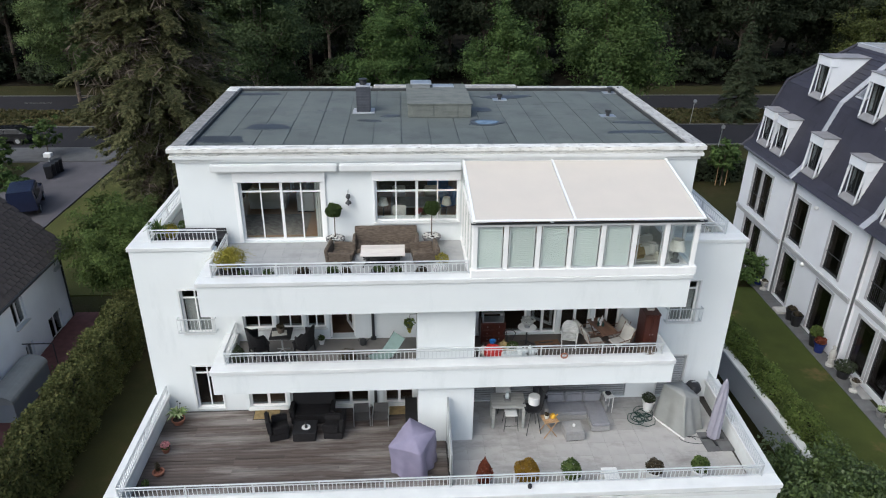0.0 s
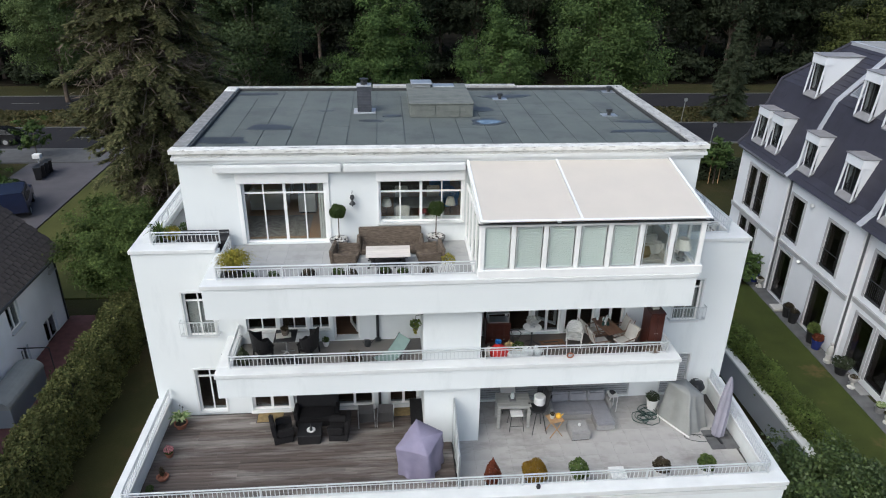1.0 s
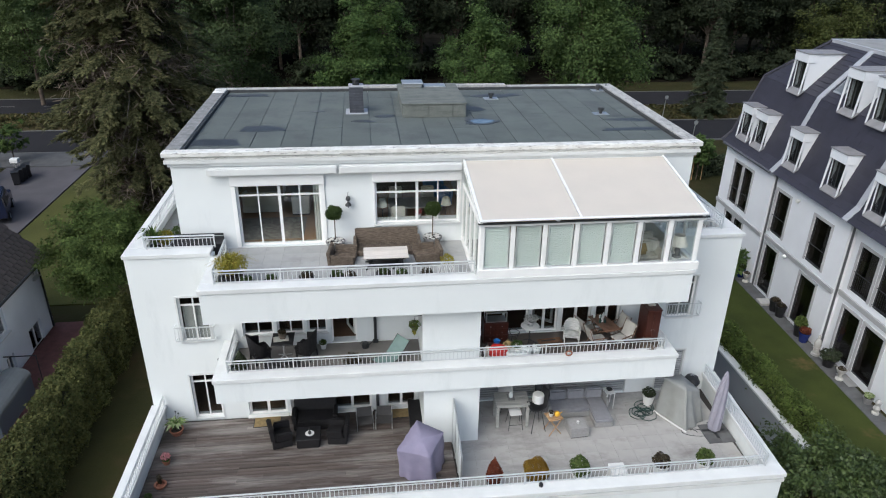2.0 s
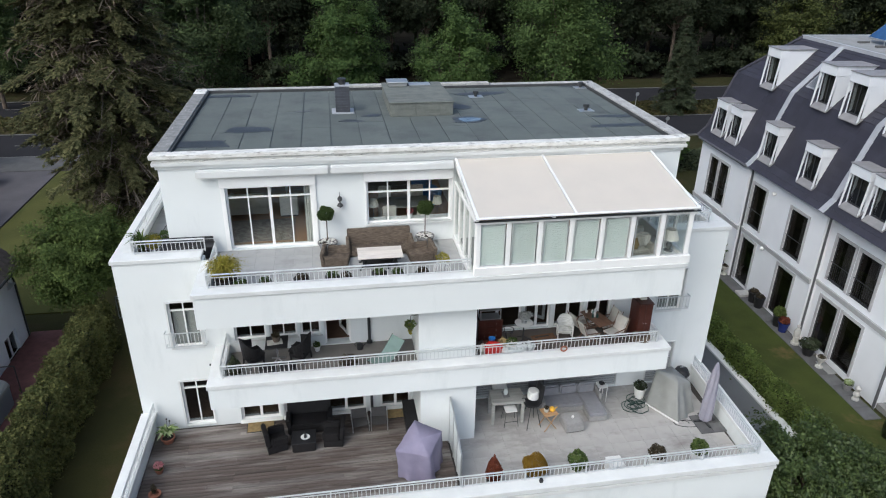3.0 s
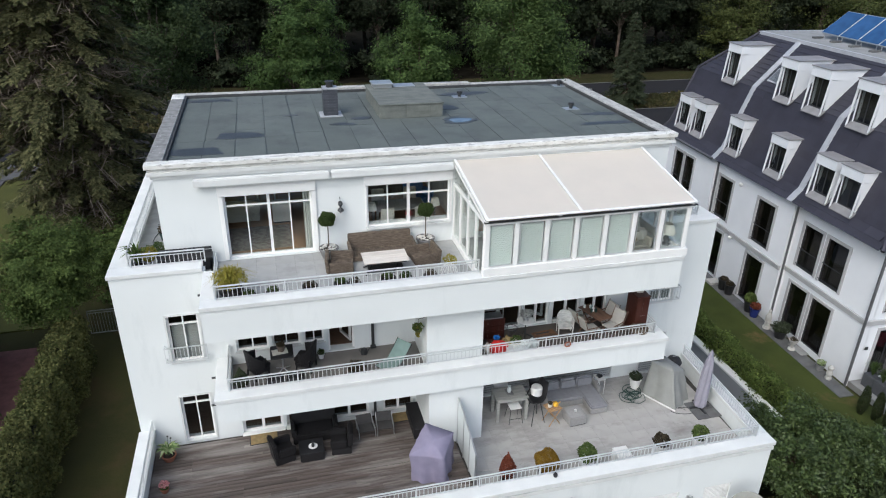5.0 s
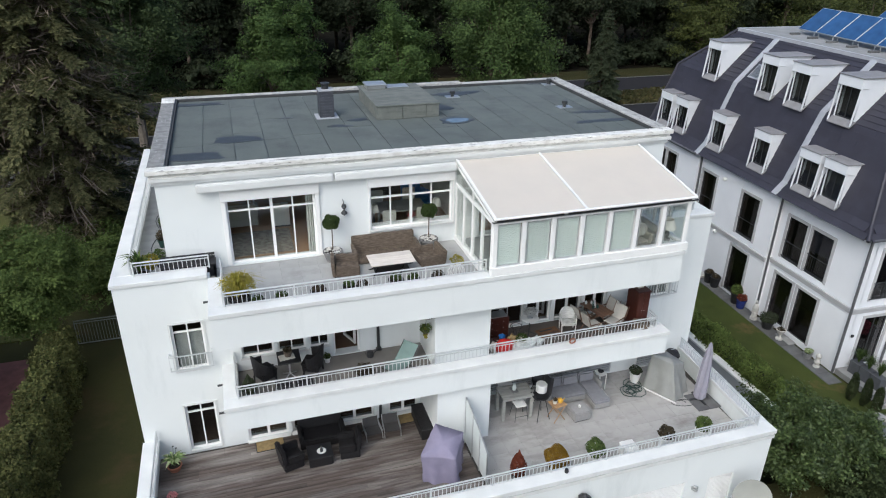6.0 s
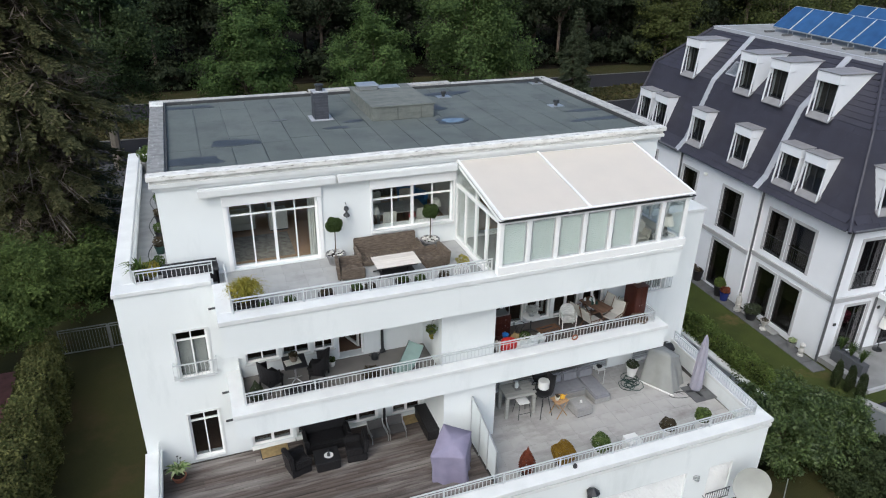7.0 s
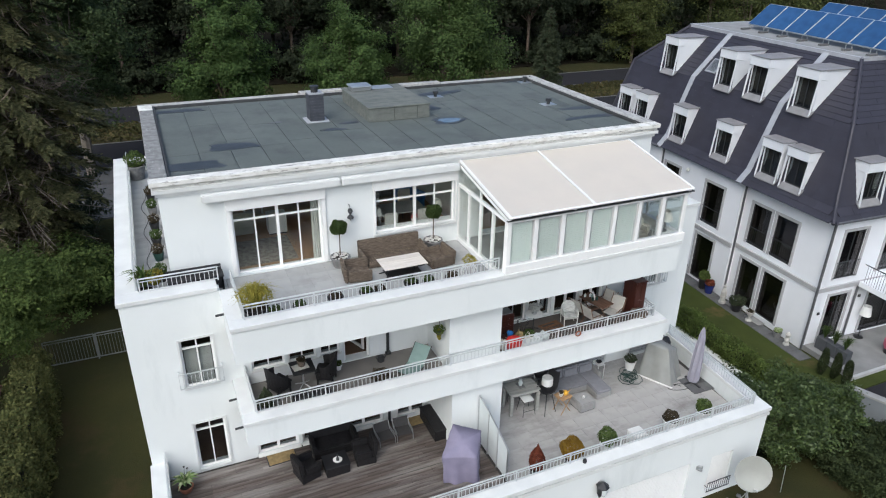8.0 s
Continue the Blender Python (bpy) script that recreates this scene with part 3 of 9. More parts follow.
def broadleaf(loc, height, width, material, seed, label, leaf=0.32, n_cl=110, per=38, trunk_r=0.2, low=0.18, category="tree", group="", bark=None, peak=0.0, wob=0.5):
    """A broad-leaved tree: tapered trunk, limbs and a crown of clumped leaves."""
    r = np.random.default_rng(seed)
    t = thing("tree", loc, label, category, group)
    cz = height * (0.5 + low / 2)
    rz = height * (0.5 - low / 2)
    pts, out, c = clumps(n_cl, per, (width / 2, width / 2, rz), width * 0.06, r)
    if peak:
        f = np.clip((pts[:, 2] / rz + 1) / 2, 0, 1)
        pts[:, :2] *= (1 + peak * 0.35 - peak * 1.1 * f ** 1.4)[:, None]
    me = quads("crown", pts + np.array([0, 0, cz]), np.full(len(pts), leaf), out, material, wob=wob, r=r)
    ob = new("crown", me)
    ob.parent = t
    bm = bmesh.new()
    tube(bm, (0, 0, -0.2), (0.05 * width * 0.3, 0, height * 0.45), trunk_r, trunk_r * 0.7, seg=8, caps=False)
    tube(bm, (0.05 * width * 0.3, 0, height * 0.45), (0, 0.1, height * 0.85), trunk_r * 0.7, trunk_r * 0.15, seg=7, caps=False)
    limb_mesh(bm, (0, 0, height * 0.3), [(p[0] * 0.8, p[1] * 0.8, p[2] * 0.8 + cz) for p in c[::9]], trunk_r * 0.4)
    part("trunk", bm, bark or BARK, t)
    return t


def blades(name, cen, along, nor, length, width, material):
    """Narrow pointed blades lying along given directions."""
    n = len(cen)
    along = along / (np.linalg.norm(along, axis=1)[:, None] + 1e-9)
    b = np.cross(nor, along)
    b /= np.linalg.norm(b, axis=1)[:, None] + 1e-9
    v = np.empty((n, 4, 3))
    v[:, 0] = cen
    v[:, 1] = cen + along * (length * 0.4)[:, None] + b * width[:, None]
    v[:, 2] = cen + along * length[:, None]
    v[:, 3] = cen + along * (length * 0.4)[:, None] - b * width[:, None]
    me = bpy.data.meshes.new(name)
    me.vertices.add(4 * n)
    me.vertices.foreach_set("co", v.reshape(-1))
    me.loops.add(4 * n)
    me.loops.foreach_set("vertex_index", np.arange(4 * n, dtype=np.int32))
    me.polygons.add(n)
    me.polygons.foreach_set("loop_start", np.arange(0, 4 * n, 4, dtype=np.int32))
    me.polygons.foreach_set("loop_total", np.full(n, 4, dtype=np.int32))
    me.update(calc_edges=True)
    me.materials.append(material)
    return me


def spruce(loc, height, width, material, seed, label, whorls=46, twigs=14, tufts=8, low=0.06, group="", column=False, tuft=0.2, girth=0.04, fat=0.17, loose=0.42, flat=0.4):
    """A conifer: straight trunk, drooping boughs in whorls, side twigs on them and tufts of needles along the twigs."""
    r = np.random.default_rng(seed)
    t = thing("conifer", loc, label, "tree", group)
    bm = bmesh.new()
    tube(bm, (0, 0, -0.3), (0, 0, height), width * girth, 0.03, seg=9, caps=False)
    cen, along, nor, dry = [], [], [], []
    for i in range(whorls):
        f = low + (1 - low) * (i + r.uniform(0, 0.8)) / whorls
        z = f * height
        reach = width / 2 * (1 - f) ** 0.75 * r.uniform(0.8, 1.1)
        if column:
            reach = width / 2 * min(1, 0.3 + 2.6 * f, ((1 - f) / 0.42) ** 0.8) * r.uniform(0.85, 1.1)
        for k in range(r.integers(6, 10)):
            a = r.uniform(0, 2 * math.pi)
            ln = reach * r.uniform(0.6, 1.12)
            d = np.array([math.cos(a), math.sin(a), 0])
            side = np.array([-d[1], d[0], 0])
            droop = 0.25 + 0.2 * r.uniform()
            tube(bm, (0, 0, z), d * ln + np.array([0, 0, z - droop * ln]), 0.045, 0.01, seg=4, caps=False)
            m = int(twigs * (0.3 + 1.1 * ln / (width / 2)) * (0.4 if d[1] > 0.45 else 1.0)) + 2
            s = r.uniform(0.22, 1.0, m) ** 0.75
            root = d * ln * s[:, None] + np.array([0, 0, z]) - np.array([0, 0, droop * ln]) * s[:, None] ** 1.3
            hand = np.where(r.uniform(0, 1, m) < 0.5, -1.0, 1.0) * r.uniform(0.1, 1.0, m)
            td = d * r.uniform(0.5, 1.0, m)[:, None] + side * hand[:, None] + np.array([0, 0, -1]) * r.uniform(-0.05, 0.5, m)[:, None]
            td /= np.linalg.norm(td, axis=1)[:, None]
            tl = r.uniform(0.35, 1.0, m) * (0.3 + 0.14 * ln) * (1.2 - 0.5 * s)
            q = (np.arange(tufts) + 0.3) / tufts
            c = root[:, None, :] + td[:, None, :] * (tl[:, None] * q)[:, :, None] - np.array([0, 0, 0.25]) * (tl[:, None] * q ** 2)[:, :, None]
            al = td[:, None, :] + r.normal(0, loose, (m, tufts, 3)) * np.array([1, 1, 0.5]) + np.array([0, 0, -0.12])
            cen.append(c.reshape(-1, 3))
            along.append(al.reshape(-1, 3))
            nor.append(r.normal(0, flat, (m * tufts, 3)) + np.array([0, 0, 1.0]) + 0.5 * d)
            if column:
                p = d * ln * r.uniform(0.12, 0.85, (56, 1)) + side * r.normal(0, 0.3, (56, 1)) + np.array([0, 0, z]) + r.normal(0, 0.25, (56, 3))
                dry.append(p)
    cen, along, nor = np.concatenate(cen), np.concatenate(along), np.concatenate(nor)
    n = len(cen)
    me = blades("crown", cen, along, nor, tuft * r.uniform(0.7, 1.4, n), tuft * fat * r.uniform(0.7, 1.3, n), material)
    ob = new("crown", me)
    ob.parent = t
    if dry:
        dry = np.concatenate(dry)
        k = len(dry)
        along = r.normal(0, 1, (k, 3)) * np.array([1, 1, 0.6]) + np.array([0, 0, -0.5])
        me = blades("dry_twig", dry, along, r.normal(0, 1, (k, 3)), r.uniform(0.4, 0.9, k), r.uniform(0.016, 0.04, k), DRYTWIG)
        ob = tagged(new("dry_twig", me), kind="stuff")
        ob.parent = t
    part("trunk", bm, BARK, t)
    return t


def leaf_block(name, x0, x1, y0, y1, z0, z1, n, size, material, seed, round_top=0.25, rough=0.1):
    """Leaves over the faces of a clipped hedge, with an uneven skin."""
    r = np.random.default_rng(seed)
    lx, ly, lz = x1 - x0, y1 - y0, z1 - z0
    areas = np.array([lx * ly, ly * lz, ly * lz, lx * lz, lx * lz])
    k = r.choice(5, n, p=areas / areas.sum())
    p = np.stack([r.uniform(x0, x1, n), r.uniform(y0, y1, n), r.uniform(z0, z1, n)], 1)
    nor = np.zeros((n, 3))
    for i, (ax, v, s) in enumerate(((2, z1, 1), (0, x0, -1), (0, x1, 1), (1, y0, -1), (1, y1, 1))):
        sel = k == i
        p[sel, ax] = v
        nor[sel, ax] = s
    cx, cy = (x0 + x1) / 2, (y0 + y1) / 2
    edge = np.clip((p[:, 2] - (z1 - round_top)) / round_top, 0, 1)
    p[:, 0] = cx + (p[:, 0] - cx) * (1 - 0.22 * edge * (lx < ly))
    p[:, 1] = cy + (p[:, 1] - cy) * (1 - 0.22 * edge * (ly < lx))
    wave = 0.1 * np.sin(p[:, 1] * 2.3 + p[:, 0]) + 0.06 * np.sin(p[:, 1] * 5.1 + p[:, 2] * 3 + p[:, 0] * 4)
    p += nor * (wave + r.normal(0, rough, n) - 0.03)[:, None]
    return quads(name, p, np.full(n, size), nor * 0.9 + np.array([0, 0, 0.35]), material, r=r)

# ---- ground, roads and verges ----
def sheet(name, x0, x1, y0, y1, z, material, label, category="ground", thick=0.05, kind="structure"):
    bm = bmesh.new()
    box(bm, x0, x1, y0, y1, z - thick, z)
    return tagged(part(name, bm, material), label, category, kind=kind)


bm = bmesh.new()
gx = sorted([-260 + 10 * i for i in range(53)] + [11.24, 11.27, 14.76, 14.79, 11.0, 15.2])
gy = sorted([-80 + 10 * i for i in range(43)] + [15.4, 16.4, 17.4, 20.5, 24.0, 33.5, 34.0])


def ground_z(x, y):
    if 11.26 < x < 14.77 and 15.4 < y < 34:
        return GZ - 2.0 * min(1, max(0, (y - 15.4) / 2.0))
    return GZ + 0.05 * noise.noise((x * 0.08, y * 0.08, 0))


gv = [[bm.verts.new((x, y, ground_z(x, y))) for y in gy] for x in gx]
for i in range(len(gx) - 1):
    for j in range(len(gy) - 1):
        bm.faces.new((gv[i][j], gv[i + 1][j], gv[i + 1][j + 1], gv[i][j + 1]))
tagged(part("ground", bm, GRASS), "mown grass with worn darker patches around the houses", "ground", kind="structure")
sheet("road", -240, 240, 61.2, 68.3, GZ + 0.08, ASPHALT, "grey asphalt street behind the houses", "road", 0.1)
sheet("road_far", -240, 240, 75.2, 82.0, GZ + 0.08, ASPHALT, "second asphalt carriageway beyond a grass strip", "road", 0.1)
sheet("verge", -240, 240, 68.45, 71.2, GZ + 0.1, DRYGRASS, "strip of dry yellow-brown verge grass", "verge", 0.1)
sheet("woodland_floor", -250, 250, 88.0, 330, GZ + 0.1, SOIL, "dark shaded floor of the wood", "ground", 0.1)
sheet("pavement", -240, -8, 57.2, 61.0, GZ + 0.14, PAVEGREY, "grey pavement along the street", "pavement", 0.12)
sheet("driveway", -30.5, -23.9, 36.0, 57.1, GZ + 0.09, DRIVEGREY, "grey driveway leading to the street", "driveway", 0.1)
sheet("drive_lawn", -23.75, -15.5, 33.5, 56.9, GZ + 0.09, DRIVELAWN, "mown olive-green lawn beside the driveway", "lawn", 0.1)
sheet("forecourt", -14.5, -4.0, 50.0, 57.1, GZ + 0.1, PAVEGREY, "grey paved forecourt", "pavement", 0.1)
for y0, y1 in ((61.05, 61.2), (68.3, 68.45), (75.05, 75.2), (82.0, 82.15)):
    sheet("kerb", -240, 240, y0, y1, GZ + 0.13, KERB, "grey concrete kerb stone line", "kerb", 0.2)
for yy in (64.7, 78.6):
    for k in range(-20, -3):
        ob = sheet("lane_mark", k * 6.0, k * 6.0 + 3.0, yy - 0.06, yy + 0.06, GZ + 0.086, ROADPAINT, "white dashed lane marking on asphalt", "road marking", 0.004)

# neighbour's lawn, path and terrace
sheet("lawn", 15.02, 19.75, 16.4, 32.7, GZ + 0.24, LAWN, "green lawn with dry brown patches beside a hedge", "lawn", 0.3)
path = thing("garden_path", (19.68, 26, GZ + 0.18), "dark paved path along the white house wall", "path", kind="structure")
pm = finish(rbox(-0.36, 0.36, -0.38, 0.38, 0, 0.1, 0.012), "paving_slab")
pm.materials.append(PAVING)
for k in range(24):
    shared("paving_slab", pm, path, (0.0, -6.3 + 0.78 * k, 0))
sheet("house_terrace", 20.2, 34, 17.6, 20.3, GZ + 0.26, TERRACEGREY, "pale concrete terrace beside the house", "terrace", 0.4)
sheet("terrace_edge", 20.1, 34, 17.46, 17.598, GZ + 0.27, NTRIM, "pale stone edging along the terrace", "kerb", 0.3)
sheet("grass_strip", 19.3, 34, 16.86, 17.455, GZ + 0.12, LAWN, "narrow grass strip beside the drive", "lawn", 0.1)
sheet("drive_ramp", 19.2, 34, 8, 16.85, GZ + 0.06, ASPHALT, "dark asphalt drive below a grey wall", "driveway", 0.1)

# ---- white apartment building ----
X0, X1, YF, YB = -8.92, 11.36, 20.0, 33.3
XP = 11.06         # front corner of the podium, whose east side runs a little askew
bld = thing("apartment_building", (1.15, 20.0, GZ), "white rendered stepped apartment building with balconies and flat roof", "building")


def wpart(name, bm, m, label=""):
    return part(name, bm, m, bld, label, world=True)


# front wall of the two middle storeys
DOORS1 = [(-5.75, -4.42, 4.0, 6.15), (-4.3, -3.0, 4.0, 6.15), (-2.85, -1.45, 4.0, 6.15), (-0.95, 0.15, 4.0, 6.15)]
WIN2 = [(-5.62, -4.62, 7.3, 8.95), (-4.5, -3.62, 7.3, 8.95), (-3.5, -2.85, 7.3, 8.95), (-2.72, -1.86, 6.88, 8.95)]
WIN2R = [(2.35, 4.05, 6.88, 8.95), (4.15, 5.1, 6.88, 8.95), (5.25, 6.3, 6.88, 8.95), (6.45, 7.35, 6.88, 8.95)]
SHUT1 = [(2.3, 4.7, 4.05, 6.15), (4.9, 7.95, 4.05, 6.15)]
SIDE = [(-7.57, -6.64, 4.05, 5.85), (-7.57, -6.64, 7.2, 8.86), (9.1, 10.06, 4.05, 5.8), (9.1, 10.03, 7.2, 8.85)]
bm = bmesh.new()
pierced(bm, 'x', YF, YF + 0.35, X0, X1, 0.9, 9.9, DOORS1 + WIN2 + WIN2R + SHUT1 + SIDE)
wpart("front_wall", bm, RENDERWHITE)
wpart("side_wall", bxs((X0, X0 + 0.35, YF + 0.35, YB, 0.9, 9.9)), RENDERWHITE)
wpart("side_wall", bxs((X1 - 0.35, X1, YF + 0.35, YB, -1.0, 9.9)), RENDERWHITE)
wpart("rear_wall", bxs((X0 + 0.35, X1 - 0.35, YB - 0.35, YB, 0.9, 9.9)), RENDERWHITE)
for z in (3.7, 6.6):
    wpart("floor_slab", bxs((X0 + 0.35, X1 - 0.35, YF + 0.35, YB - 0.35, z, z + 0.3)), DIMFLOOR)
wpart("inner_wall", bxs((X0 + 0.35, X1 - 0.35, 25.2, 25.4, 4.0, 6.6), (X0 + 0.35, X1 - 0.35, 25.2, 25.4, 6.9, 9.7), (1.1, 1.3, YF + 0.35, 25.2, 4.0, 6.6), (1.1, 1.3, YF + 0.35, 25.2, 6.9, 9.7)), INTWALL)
wpart("terrace_slab", bxs((X0 + 0.36, X1 - 0.36, YF + 0.36, YB - 0.36, 9.7, 9.9)), CONCRETE)

for u0, u1, z0, z1 in DOORS1:
    window(bld, 's', YF, u0, u1, z0, z1, mull=((u0 + u1) / 2,), trans=(5.85,), glass=DARKGLASS, frame_w=0.085)
    wpart("threshold", rbox(u0 - 0.04, u1 + 0.04, YF - 0.16, YF - 0.003, 4.001, 4.05, 0.008), FRAMEWHITE)
for u0, u1, z0, z1 in WIN2[:3]:
    window(bld, 's', YF, u0, u1, z0, z1, thin=((u0 + u1) / 2,), sill=0.04, glass=DARKGLASS)
a, b, c, d = WIN2[3]
wpart("door_frame", bxs((a, a + 0.06, YF + 0.1, YF + 0.17, c, d), (b - 0.06, b, YF + 0.1, YF + 0.17, c, d), (a + 0.06, b - 0.06, YF + 0.1, YF + 0.17, d - 0.06, d)), FRAMEWHITE)


def open_leaf(hx, hy, z0, z1, w, turn):
    """A glazed door leaf standing open, hinged at (hx, hy)."""
    lf = part("open_door", bxs((0, 0.09, -0.03, 0.03, 0, z1 - z0), (w - 0.09, w, -0.03, 0.03, 0, z1 - z0), (0.09, w - 0.09, -0.03, 0.03, 0, 0.1), (0.09, w - 0.09, -0.03, 0.03, z1 - z0 - 0.1, z1 - z0)), FRAMEWHITE, bld)
    lf.matrix_basis = Matrix.Translation(Vector((hx, hy, z0)) - Vector(bld.location)) @ pose(0, 0, 0, 0, 0, turn)
    g = part("pane", bxs((0.09, w - 0.09, -0.004, 0.004, 0.1, z1 - z0 - 0.1)), GLASS, lf)
    g.visible_shadow = False


open_leaf(b - 0.08, YF + 0.42, c + 0.04, d - 0.08, 0.74, 112)
open_leaf(5.05, YF + 0.42, 6.95, 8.87, 0.8, 140)
for u0, u1, z0, z1 in WIN2R:
    window(bld, 's', YF, u0, u1, z0, z1, mull=((u0 + u1) / 2,), glass=DARKGLASS, name="balcony_door")
for k, (u0, u1, z0, z1) in enumerate(SIDE):
    window(bld, 's', YF, u0, u1, z0, z1, thin=((u0 + u1) / 2,), trans=(z1 - 0.33,), glass=DARKGLASS, sill=0.03)
# plaster frames round the side windows
for u0, u1, z0, z1 in SIDE:
    bm = bxs((u0 - 0.06, u0 - 0.002, YF - 0.02, YF - 0.002, z0, z1 + 0.06), (u1 + 0.002, u1 + 0.06, YF - 0.02, YF - 0.002, z0, z1 + 0.06), (u0 - 0.002, u1 + 0.002, YF - 0.02, YF - 0.002, z1 + 0.002, z1 + 0.06))
    wpart("window_surround", bm, CAPWHITE)
# roller blinds half drawn behind the upper side windows
for u0, u1, z0, z1 in (SIDE[1], SIDE[3]):
    wpart("roller_blind", bxs((u0 + 0.08, u1 - 0.08, YF + 0.2, YF + 0.21, z0 + 0.06, z1 - 0.36)), CURTAIN)
# closed roller shutters
for u0, u1, z0, z1 in SHUT1 + [SIDE[2]]:
    sh = wpart("roller_shutter", bxs((u0 + 0.01, u1 - 0.01, YF + 0.09, YF + 0.1, z0, z1)), DARKMETAL)
    me = finish(bxs((0.015 - (u1 - u0) / 2, (u1 - u0) / 2 - 0.015, -0.012, 0.012, 0, 0.075), w=0.004), "slat")
    me.materials.append(SHUTTER)
    o = Vector(bld.location)
    for i in range(int((z1 - z0) / 0.1)):
        shared("slat", me, sh, Vector(((u0 + u1) / 2, YF + 0.078, z0 + 0.003 + 0.1 * i)) - o)


def balcony(z0, zc, zt, zf, xa, xb, yf):
    """A cantilevered balcony: soffit slab, upstand on three sides and a wide coping."""
    wpart("balcony_slab", bxs((xa + 0.02, xb - 0.02, yf + 0.02, YF - 0.002, z0, zf - 0.03)), RENDERWHITE)
    up = bxs((xa, xb, yf, yf + 0.3, z0 - 0.004, zc), (xa, xa + 0.3, yf + 0.3, YF - 0.003, z0 - 0.004, zc), (xb - 0.3, xb, yf + 0.3, YF - 0.003, z0 - 0.004, zc))
    wpart("balcony_upstand", up, RENDERWHITE)
    wpart("coping", rbox(xa - 0.04, xb + 0.04, yf - 0.04, yf + 0.42, zc, zt, 0.012), CAPWHITE)
    wpart("coping", rbox(xa - 0.04, xa + 0.42, yf + 0.422, YF - 0.004, zc, zt, 0.012), CAPWHITE)
    wpart("coping", rbox(xb - 0.42, xb + 0.04, yf + 0.422, YF - 0.004, zc, zt, 0.012), CAPWHITE)


balcony(9.15, 10.15, 10.29, 9.95, -6.25, 8.57, 17.78)
balcony(6.31, 7.05, 7.19, 6.85, -6.22, 8.54, 17.76)
wpart("dividing_wall", bxs((0.23, 2.06, 17.95, YF - 0.002, 3.98, 6.305), (0.21, 2.05, 18.22, YF - 0.003, 6.85, 9.146)), RENDERWHITE)
for u0, u1, z in ((-5.8, 0.25, 6.83), (2.11, 8.28, 6.83)):
    wpart("balcony_floor", bxs((u0, u1, 18.07, YF - 0.004, z - 0.02, z + 0.02)), BALCGREY if u0 < 0 else BALCTILE)
# parapet and coping of the upper terrace
ZT = 10.43
wpart("parapet", bxs((X0, X0 + 0.35, YF, YB, 9.9, ZT - 0.13), (X1 - 0.35, X1, YF, YB, 9.9, ZT - 0.13), (X0 + 0.35, -6.24, YF, YF + 0.35, 9.9, ZT - 0.13), (8.63, X1 - 0.35, YF, YF + 0.35, 9.9, ZT - 0.13), (X0 + 0.35, X1 - 0.35, YB - 0.35, YB, 9.9, ZT - 0.13)), RENDERWHITE)
for b in ((X0 - 0.05, -6.3, YF - 0.05, YF + 0.5), (8.68, X1 + 0.05, YF - 0.05, YF + 0.5), (X0 - 0.05, X0 + 0.55, YF + 0.502, YB + 0.05), (X1 - 0.55, X1 + 0.05, YF + 0.502, YB + 0.05), (X0 + 0.552, X1 - 0.552, YB - 0.5, YB + 0.05)):
    wpart("coping", rbox(*b, ZT - 0.13, ZT, 0.012), CAPWHITE)
# water spouts
for x, y, z in ((-6.25, 19.6, 9.72), (-6.22, 19.6, 6.72), (-6.22, 18.6, 6.42)):
    bm = bmesh.new()
    tube(bm, (x + 0.02, y, z), (x - 0.24, y, z - 0.01), 0.035, seg=8)
    wpart("water_spout", bm, DARKMETAL)

# ---- penthouse ----
PX0, PX1, PY0, PY1 = -7.45, 9.75, 21.3, 30.35
PH = [(-5.55, -2.86, 10.0, 12.13), (-1.1, 1.71, 10.66, 12.15), (2.7, 8.0, 10.0, 12.2)]
bm = bmesh.new()
pierced(bm, 'x', PY0, PY0 + 0.35, PX0, PX1, 9.9, 13.1, PH)
wpart("penthouse_front_wall", bm, RENDERWHITE)
wpart("penthouse_side_wall", bxs((PX0, PX0 + 0.35, PY0 + 0.35, PY1, 9.9, 13.1)), RENDERWHITE)
bm = bmesh.new()
pierced(bm, 'y', PX1 - 0.35, PX1, PY0 + 0.35, PY1, 9.9, 13.1, [(22.5, 25.0, 10.1, 12.2)])
wpart("penthouse_side_wall", bm, RENDERWHITE)
window(bld, 'e', PX1, 22.5, 25.0, 10.1, 12.2, mull=(23.75,))
bm = bmesh.new()
NH = [(-5.6, -3.0, 10.2, 12.3), (-1.0, 2.0, 10.6, 12.3), (4.0, 8.0, 10.2, 12.3)]
pierced(bm, 'x', PY1 - 0.35, PY1, PX0 + 0.35, PX1 - 0.35, 9.9, 13.1, NH)
wpart("penthouse_rear_wall", bm, RENDERWHITE)
for h in NH:
    window(bld, 'n', PY1, *h, mull=((h[0] + h[1]) / 2,), trans=(11.9,))
wpart("penthouse_floor", bxs((PX0 + 0.35, PX1 - 0.35, PY0 + 0.1, PY1 - 0.35, 9.905, 9.985)), INTFLOOR)
wpart("penthouse_ceiling", bxs((PX0 + 0.35, PX1 - 0.35, PY0 + 0.35, PY1 - 0.35, 12.62, 12.8)), PALEWALL)
wpart("partition_wall", bxs((-2.2, -2.05, PY0 + 0.35, 25.5, 9.985, 12.62), (2.2, 2.35, PY0 + 0.35, 27.0, 9.985, 12.62)), PALEWALL)
window(bld, 's', PY0, *PH[0], mull=(-4.2,), thin=(-4.88, -3.55), trans=(11.76,), name="terrace_door")
window(bld, 's', PY0, *PH[1], mull=(0.3,), thin=(-0.4, 1.0), trans=(11.74,), sill=0.08)
